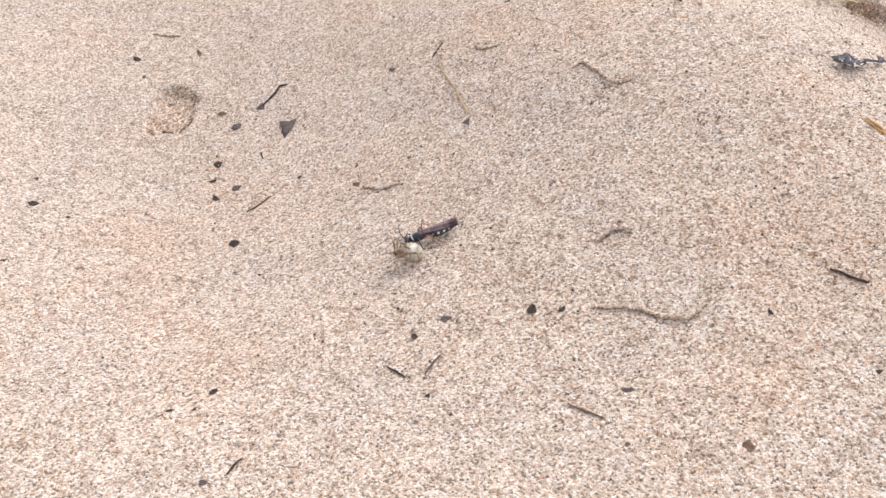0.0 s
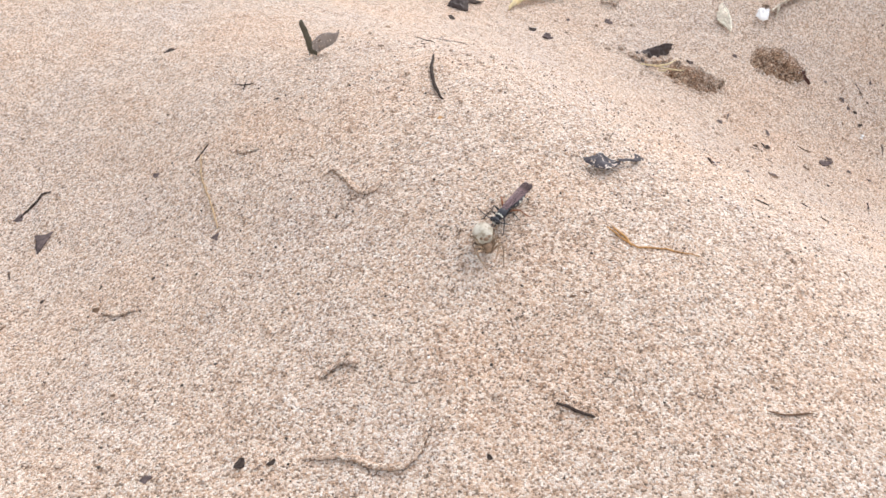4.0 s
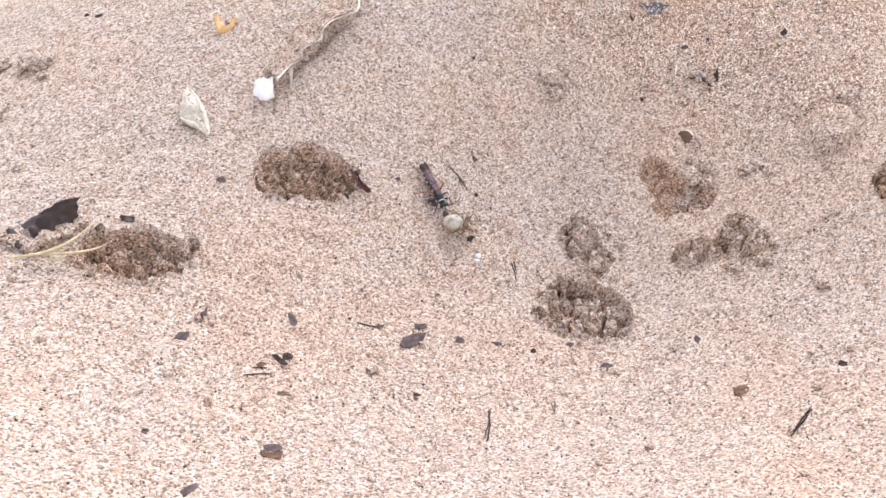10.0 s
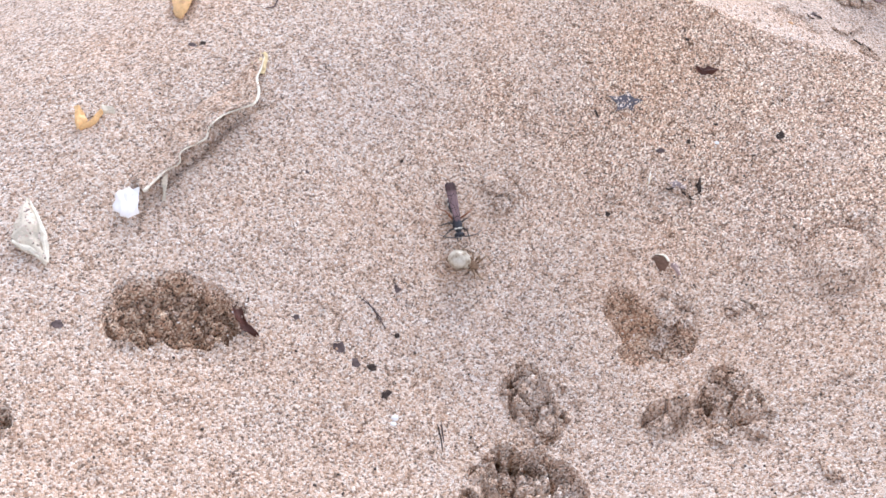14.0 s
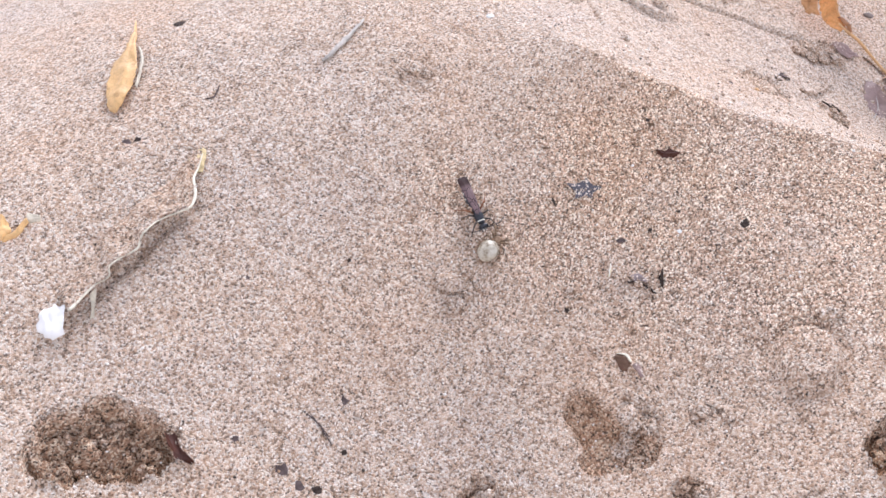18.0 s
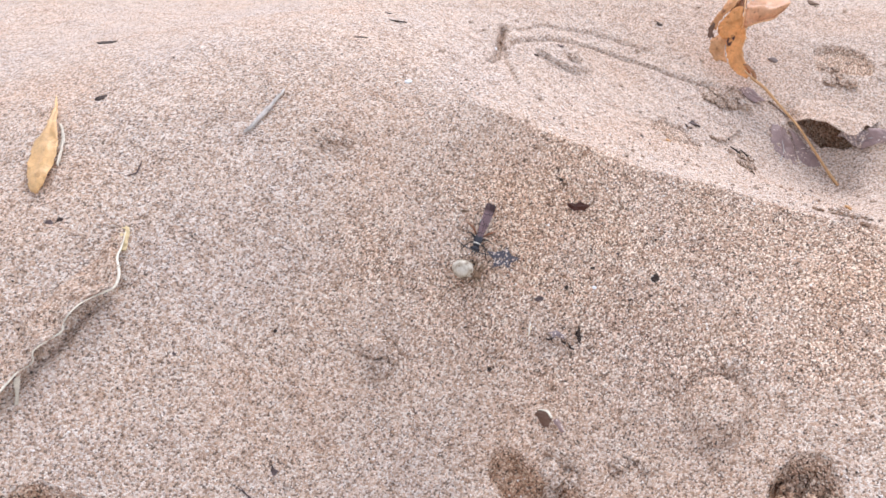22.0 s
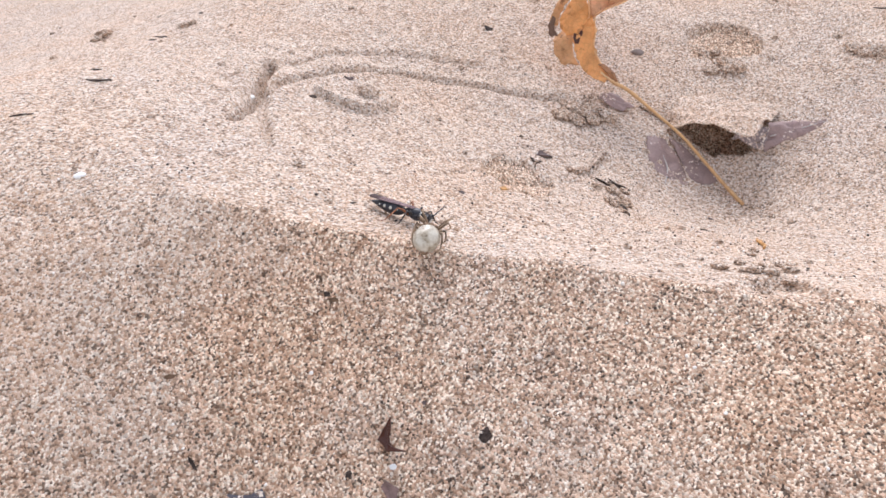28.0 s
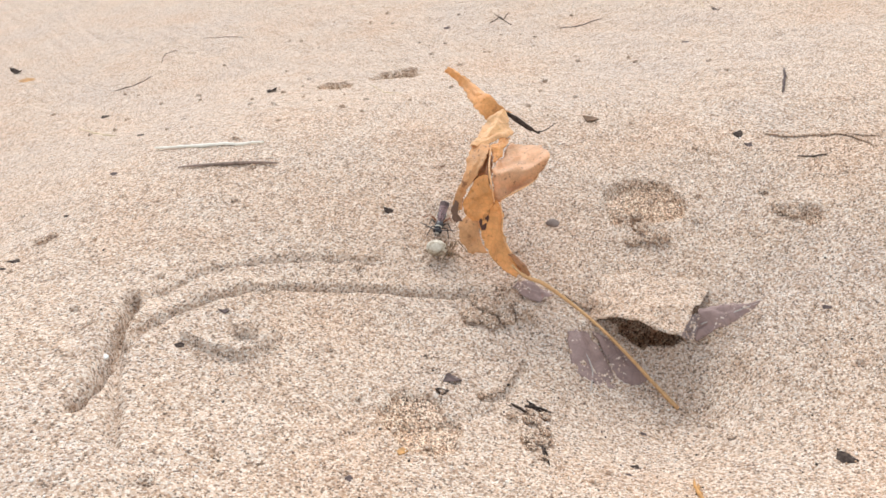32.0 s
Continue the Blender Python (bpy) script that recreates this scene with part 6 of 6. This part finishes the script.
blade(whole, 'fold', TANLEAF, ((1.0, -4.3, -1.0), (3.0, -3.9, 0.0), (5.3, -1.8, 1.3)),
      ((1.1, -5.3, -1.6), (3.8, -4.6, -0.8), (5.8, -2.2, 0.6)), 0.4)
blade(whole, 'end', CREAM, ((5.5, -0.3, 1.4), (8.0, -1.2, 1.1)),
      ((5.5, -1.7, 0.2), (8.1, -2.1, 0.1)), 0.2)
whole = leaf('dark_leaf', 'dark brown curled scrap of dead leaf standing in sand', 0.0360, 0.3857, -0.0053)
blade(whole, 'blade', DARKLEAF, ((0.0, 0.0, 0.1), (5.1, -1.9, -0.2), (9.3, -0.5, -0.8)),
      ((2.4, 6.2, 2.8), (6.0, 4.1, 2.9), (8.9, 7.5, 3.2)), 0.6)
whole = leaf('dark_leaf', 'dark brown bent scrap of dead leaf standing in sand', 0.0046, 0.4331, -0.0005)
blade(whole, 'blade', DARKLEAF, ((0.0, 0.0, 0.1), (6.2, -5.4, -1.0), (12.1, -7.6, -2.2)),
      ((3.4, 1.8, 3.1), (8.2, 0.5, 3.3), (12.4, -3.7, 0.4)), 0.8)


# ---------------------------------------------------------------- loose grains on the surface
def grain_material():
    m, t, b = material("loose grain", 0.55, 0.4)
    g = t.nodes.new("ShaderNodeNewGeometry")
    t.links.new(ramp(t, g.outputs["Random Per Island"], [
        (0.0, (0.06, 0.046, 0.036)), (0.10, (0.20, 0.14, 0.11)), (0.22, (0.50, 0.33, 0.21)), (0.45, (0.66, 0.52, 0.41)),
        (0.66, (0.80, 0.70, 0.60)), (0.88, (0.92, 0.88, 0.83))], "CONSTANT"), b.inputs["Base Color"])
    return m


def build_grains(count):
    """Single grains lying proud of the sand along the wasp's way."""
    rng = np.random.default_rng(4)
    k = rng.random(count)
    x = -0.08 + 0.50 * k + rng.normal(0, 0.075, count)
    y = 0.13 + 0.31 * k + rng.normal(0, 0.055, count)
    z = height(x, y)
    g = (1 + 5 ** 0.5) / 2
    ico = np.array([(-1, g, 0), (1, g, 0), (-1, -g, 0), (1, -g, 0), (0, -1, g), (0, 1, g), (0, -1, -g), (0, 1, -g), (g, 0, -1), (g, 0, 1), (-g, 0, -1), (-g, 0, 1)]) / 1.9
    faces = np.array([(0, 11, 5), (0, 5, 1), (0, 1, 7), (0, 7, 10), (0, 10, 11), (1, 5, 9), (5, 11, 4), (11, 10, 2), (10, 7, 6), (7, 1, 8),
                      (3, 9, 4), (3, 4, 2), (3, 2, 6), (3, 6, 8), (3, 8, 9), (4, 9, 5), (2, 4, 11), (6, 2, 10), (8, 6, 7), (9, 8, 1)])
    size = (0.00016 + 0.00016 * rng.random(count) ** 2)[:, None, None]
    stretch = 0.7 + 0.6 * rng.random((count, 1, 3))
    a = rng.random(count) * 6.28
    c, s = np.cos(a)[:, None], np.sin(a)[:, None]
    v = ico[None] * stretch * size
    v = np.stack([v[..., 0] * c - v[..., 1] * s, v[..., 0] * s + v[..., 1] * c, v[..., 2]], -1)
    v += np.stack([x, y, z + size[:, 0, 0] * 0.25], 1)[:, None]
    f = (faces[None] + 12 * np.arange(count)[:, None, None]).reshape(-1, 3)
    me = bpy.data.meshes.new("sand_grains")
    me.vertices.add(count * 12)
    me.vertices.foreach_set("co", v.astype(np.float32).ravel())
    me.loops.add(f.size)
    me.loops.foreach_set("vertex_index", f.astype(np.int32).ravel())
    me.polygons.add(len(f))
    me.polygons.foreach_set("loop_start", np.arange(0, f.size, 3, dtype=np.int32))
    me.update(calc_edges=True)
    me.materials.append(grain_material())
    return tagged(new("sand_grains", me), "loose black, tan and pale sand grains", "sand grains", kind="stuff")


build_grains(21000)


def build_crumbs(label, mat, low, high, sizes, most):
    """Small lumps of sand fallen into and round the hollows of the given dampness."""
    r = random.Random(12)
    bm = bmesh.new()
    for cx, cy, a, b, turn, depth, wet_shade in PITS:
        if not low <= wet_shade < high or max(a, b) > 0.02 or depth < 0.0035:
            continue
        c, s = math.cos(radians(turn)), math.sin(radians(turn))
        for _ in range(most):
            d, q = r.random() ** 0.6 * 1.2, r.uniform(0, 6.28)
            u, v = math.cos(q) * d * a, math.sin(q) * d * b
            x, y = cx + u * c - v * s, cy + u * s + v * c
            size = r.uniform(*sizes) * MM * (1 if d < 0.95 else 0.45)
            made = bmesh.ops.create_icosphere(bm, subdivisions=2, radius=1)["verts"]
            shift = Vector((r.random(), r.random(), r.random())) * 50
            at = Vector((x, y, on_sand(x, y) + 0.15 * size))
            for w in made:
                p = w.co.copy()
                w.co = p * (1 + 0.55 * noise.noise(p * 1.4 + shift) + 0.25 * noise.noise(p * 4 + shift)) * size + at
    ob = part("sand_crumbs", bm, mat)
    return tagged(ob, label, "sand crumbs", kind="stuff")


def build_loose_crumbs(count, x0, dx, y0, dy, sizes):
    """Little lumps of caked sand strewn along the way."""
    r = random.Random(count)
    bm = bmesh.new()
    for _ in range(count):
        k = r.random()
        x, y = x0 + dx * k + r.gauss(0, 0.06), y0 + dy * k + r.gauss(0, 0.05 if dy > 0.2 else 0.08)
        lump(bm, r, r.uniform(*sizes) * MM, (x, y, on_sand(x, y) + 0.0001), 2)
    ob = part("sand_crumbs", bm, DRY)
    return tagged(ob, "little lumps of caked pale sand", "sand crumbs", kind="stuff")


build_loose_crumbs(420, -0.06, 0.52, 0.14, 0.33, (0.35, 0.95))
build_loose_crumbs(130, 0.34, 0.22, 0.56, 0.1, (0.35, 1.2))
build_crumbs("small crumbs of damp brown sand", DAMP_CLOD, 0.51, 1.0, (0.3, 0.9), 30)
build_crumbs("larger crumbs of half-dry sand", DRY_CLOD, 0.3, 0.51, (0.3, 1.0), 16)


# ---------------------------------------------------------------- scraps that the prey drags along
def ragged(name, label, outline, mat, curl, thick=0.3):
    bm = bmesh.new()
    plate(bm, [(x * MM, y * MM) for x, y in outline], thick * MM, curl)
    ob = part(name, bm, mat)
    for p in ob.data.polygons:
        p.use_smooth = False
    return tagged(ob, label, "leaf scrap")


STAR = leaf_material("sandy slate leaf", (0.115, 0.108, 0.125), (0.05, 0.045, 0.05), 0.4, 160, 0.6, 0.7)
LILAC = plain("purple brown leaf", (0.20, 0.13, 0.115), 0.7, 0.3, 900, 0.35)
star_scrap = ragged("star_scrap", "dark grey star-shaped leaf scrap dusted with sand", [(4.4, 0.3), (2.6, 0.9), (1.9, 1.5), (1.0, 2.9), (-0.4, 1.9), (-2.0, 1.6), (-4.1, 1.7), (-2.4, 0.2), (-1.9, -0.7), (-2.5, -2.3), (-0.6, -1.7), (0.6, -1.4), (1.9, -2.4), (2.1, -0.8)], STAR, 0.15)
brown_scrap = ragged("brown_scrap", "dark reddish brown curled bark scrap", [(2.9, -0.3), (1.9, 0.5), (1.1, 1.3), (0.1, 0.6), (-1.1, 0.9), (-3.0, 0.5), (-2.2, -0.3), (-0.9, -0.7), (0.2, -1.6), (0.9, -0.8), (1.8, -1.2)], REDLEAF, 1.2, 0.4)
grey_scrap = ragged("grey_scrap", "mauve-brown flake of leaf pulled out of the sand", [(1.6, 0.4), (0.9, 1.3), (-0.3, 0.8), (-1.6, 0.6), (-1.2, -0.7), (0.2, -1.3), (0.7, -0.6)], LILAC, 0.4)


# ---------------------------------------------------------------- what moves
WASP_WAY = [
    (0, -0.0146, 0.1460, -159, 0),
    (0.5, -0.0098, 0.1512, -147, 0),
    (1, -0.0058, 0.1533, -149, 0),
    (1.5, 0.0005, 0.1543, -137, 0),
    (2, 0.0072, 0.1555, -154, 0),
    (2.5, 0.0168, 0.1547, -169, 0),
    (3, 0.0344, 0.1624, -144, 0),
    (3.5, 0.0468, 0.1711, -127, 0),
    (4, 0.0570, 0.1762, -125, 0),
    (4.5, 0.0695, 0.1869, -122, 0),
    (6.5, 0.1000, 0.2624, 5, 0),
    (6.6, 0.1445, 0.3202, -4, 0),
    (6.8, 0.2032, 0.3394, -18, 0),
    (7, 0.1932, 0.3391, -117, 0),
    (7.2, 0.1849, 0.3410, -74, 0),
    (7.5, 0.1993, 0.3449, -87, 0),
    (8, 0.2104, 0.3605, -76, 0),
    (8.5, 0.2131, 0.3626, -92, 0),
    (9, 0.2141, 0.3682, -60, 0),
    (9.5, 0.2168, 0.3727, -73, 0),
    (10, 0.2166, 0.3772, -71, 0),
    (10.5, 0.2222, 0.3810, -86, 0),
    (11, 0.2275, 0.3824, -104, 0),
    (11.5, 0.2286, 0.3851, -76, 0),
    (12, 0.2337, 0.3877, -91, 0),
    (12.5, 0.2368, 0.3916, -91, 0),
    (13, 0.2389, 0.3924, -91, 0),
    (13.5, 0.2418, 0.3950, -88, 0),
    (14, 0.2461, 0.3978, -90, 0),
    (14.5, 0.2478, 0.4007, -81, 0),
    (16.5, 0.2656, 0.4032, -113, 0),
    (17, 0.2648, 0.4072, -71, 0),
    (17.5, 0.2619, 0.4117, -43, 0),
    (18, 0.2669, 0.4146, -75, 0),
    (18.5, 0.2663, 0.4157, -65, 0),
    (19, 0.2695, 0.4177, -73, 0),
    (19.5, 0.2708, 0.4191, -79, 0),
    (20, 0.2726, 0.4192, -85, 0),
    (20.5, 0.2775, 0.4197, -107, 0),
    (21, 0.2793, 0.4194, -118, 0),
    (21.5, 0.2825, 0.4183, -117, 0),
    (22, 0.2885, 0.4175, -134, 0),
    (22.5, 0.2963, 0.4144, -145, 0),
    (23, 0.2995, 0.4158, -116, 0),
    (23.5, 0.3062, 0.4165, -121, 0),
    (24, 0.3075, 0.4163, -119, 0),
    (24.5, 0.3113, 0.4160, -133, 0),
    (25, 0.3130, 0.4187, -108, 0),
    (25.5, 0.3180, 0.4181, -121, 0),
    (26, 0.3195, 0.4192, -118, 0),
    (26.5, 0.3221, 0.4200, -122, 0),
    (28.5, 0.3382, 0.4398, -41, 0),
    (29, 0.3483, 0.4589, -72, 0),
    (29.5, 0.3603, 0.4717, -74, 0),
    (30, 0.3714, 0.4848, -55, 0),
    (30.5, 0.3880, 0.4923, -96, 0),
    (31, 0.4011, 0.5025, -82, 0),
    (31.5, 0.4120, 0.5094, -96, 0),
    (32, 0.4171, 0.5173, -135, 0),
]
SPIDER_WAY = [
    (0, -0.0175, 0.1397, -144, 48, 0),
    (0.5, -0.0108, 0.1457, -132, 48, 0),
    (1, -0.0080, 0.1471, -134, 48, 0),
    (1.5, -0.0012, 0.1475, -122, 48, 0),
    (2, 0.0049, 0.1494, -139, 48, 0),
    (2.5, 0.0134, 0.1501, -154, 48, 0),
    (3, 0.0320, 0.1559, -129, 48, 0),
    (3.5, 0.0439, 0.1644, -112, 48, 0),
    (4, 0.0527, 0.1696, -70, 5, 0),
    (4.5, 0.0638, 0.1799, -67, 5, 0),
    (6.5, 0.1028, 0.2412, 65, 0, 0),
    (6.6, 0.1425, 0.3045, 56, 0, 0),
    (6.8, 0.2022, 0.3317, 42, 0, 0),
    (7, 0.1881, 0.3292, -57, 0, 0),
    (7.2, 0.1844, 0.3310, -14, 0, 0),
    (7.5, 0.1981, 0.3362, -27, 0, 0),
    (8, 0.2092, 0.3513, -6, 0, 0),
    (8.5, 0.2119, 0.3549, -22, 0, 0),
    (9, 0.2163, 0.3606, 10, 0, 0),
    (9.5, 0.2181, 0.3644, -3, 0, 0),
    (10, 0.2188, 0.3694, -1, 0, 0),
    (10.5, 0.2207, 0.3728, -16, 0, 0),
    (11, 0.2243, 0.3747, -34, 0, 0),
    (11.5, 0.2292, 0.3777, -6, 0, 0),
    (12, 0.2319, 0.3804, -21, 0, 0),
    (12.5, 0.2355, 0.3831, -21, 0, 0),
    (13, 0.2374, 0.3848, -21, 0, 0),
    (13.5, 0.2410, 0.3875, -18, 0, 0),
    (14, 0.2449, 0.3903, -20, 0, 0),
    (14.5, 0.2478, 0.3930, -11, 0, 0),
    (16.5, 0.2603, 0.3969, -8, 0, 0),
    (17, 0.2655, 0.4003, 34, 0, 0),
    (17.5, 0.2651, 0.4055, 62, 0, 0),
    (18, 0.2674, 0.4071, 30, 0, 0),
    (18.5, 0.2682, 0.4083, 40, 0, 0),
    (19, 0.2697, 0.4107, 32, 0, 0),
    (19.5, 0.2709, 0.4119, 26, 0, 0),
    (20, 0.2721, 0.4122, 20, 0, 0),
    (20.5, 0.2736, 0.4121, -2, 0, 0),
    (21, 0.2746, 0.4123, -13, 0, 0),
    (21.5, 0.2776, 0.4123, -12, 0, 0),
    (22, 0.2822, 0.4124, -29, 0, 0),
    (22.5, 0.2894, 0.4096, -40, 0, 0),
    (23, 0.2947, 0.4093, -11, 0, 0),
    (23.5, 0.3002, 0.4099, -16, 0, 0),
    (24, 0.3020, 0.4100, -14, 0, 0),
    (24.5, 0.3047, 0.4105, -28, 0, 0),
    (25, 0.3100, 0.4111, -3, 0, 0),
    (25.5, 0.3126, 0.4120, -16, 0, 0),
    (26, 0.3144, 0.4131, -13, 0, 0),
    (26.5, 0.3173, 0.4144, -17, 0, 0),
    (28.5, 0.3369, 0.4276, 64, 0, 0),
    (29, 0.3454, 0.4451, 33, 0, 0),
    (29.5, 0.3575, 0.4598, 31, 0, 0),
    (30, 0.3706, 0.4740, 50, 0, 0),
    (30.5, 0.3841, 0.4820, 9, 0, 0),
    (31, 0.3990, 0.4931, 23, 0, 0),
    (31.5, 0.4092, 0.5019, 9, 0, 0),
    (32, 0.4099, 0.5087, -30, 0, 0),
]


def stance(x, y, turn, tilt=0.0, roll=0.0):
    return lying(x, y, turn - 90) @ pose(0, 0, 0, tilt, roll, 0)


def trail(rows, step=0.25):
    """The same way in short steps, so that what walks keeps to the sand."""
    out = []
    for a, b in zip(rows, rows[1:]):
        n = max(1, round((b[0] - a[0]) / step))
        for k in range(n):
            out.append(tuple(p + (q - p) * k / n for p, q in zip(a, b)))
    return out + [rows[-1]]


def motions():
    walk(wasp, [(t, stance(x, y, turn, tilt)) for t, x, y, turn, tilt in trail(WASP_WAY)])
    walk(spider, [(t, stance(x, y, turn, tilt, roll)) for t, x, y, turn, tilt, roll in trail(SPIDER_WAY)])
    # the legs step while the wasp drags its load backwards, three by three
    for leg, hip, side, row in wasp_legs:
        phase = 0.0 if (row + (side > 0)) % 2 else 0.5
        rows = []
        for k in range(214):
            t = k * 0.15
            a = 2 * math.pi * (t * 2.1 + phase)
            rows.append((min(t, 32.0), Matrix.Translation(hip) @ pose(0, 0, 0, 0, side * -9 * max(0.0, math.sin(a)), side * 17 * math.cos(a))))
        walk(leg, rows)
    # the wings open for one short hop over the mound's edge
    for wing, hinge, side in wasp_wings:
        shut = Matrix.Translation(hinge)
        wide = shut @ pose(0, 0, 0, 0, side * -28, side * 62)
        high = shut @ pose(0, 0, 0, 0, side * -55, side * 70)
        walk(wing, [(0, shut), (6.25, shut), (6.4, wide), (6.5, high), (6.6, wide), (6.7, high), (6.78, wide), (6.95, shut), (32, shut)])
    walk(star_scrap, [(t, lying(x, y, turn, 0.0002) @ pose(0, 0, 0, tilt, 0, 0)) for t, x, y, turn, tilt in [
        (0, 0.2930, 0.4136, -10, 4),
        (21.5, 0.2930, 0.4136, -10, 4),
        (22, 0.2925, 0.4121, -22, 10),
        (22.5, 0.2910, 0.4057, -46, 12),
        (23, 0.2917, 0.4060, -38, 4),
        (26, 0.2911, 0.4051, -38, 4),
        (32, 0.2911, 0.4051, -38, 4)]])
    walk(brown_scrap, [(t, lying(x, y, turn, 0.0002) @ pose(0, 0, 0, tilt, 0, 0)) for t, x, y, turn, tilt in [
        (0, 0.3148, 0.4167, -15, 20),
        (20.5, 0.3148, 0.4167, -15, 20),
        (23.2, 0.3144, 0.4192, -15, 20),
        (23.5, 0.3138, 0.4149, 10, 25),
        (24, 0.3117, 0.4103, 40, 30),
        (24.5, 0.3096, 0.4058, 80, 35),
        (26, 0.3120, 0.4025, 85, 40),
        (32, 0.3120, 0.4025, 85, 40)]])
    walk(grey_scrap, [(t, lying(x, y, turn, 0.0002 if t > 23.5 else -0.002) @ pose(0, 0, 0, tilt, 0, 0)) for t, x, y, turn, tilt in [
        (0, 0.3171, 0.4174, 0, 2),
        (23.4, 0.3171, 0.4174, 0, 2),
        (24, 0.3131, 0.4078, 20, 8),
        (24.5, 0.3109, 0.4000, 60, 6),
        (26, 0.3097, 0.3974, 70, 4),
        (32, 0.3097, 0.3974, 70, 4)]])


motions()
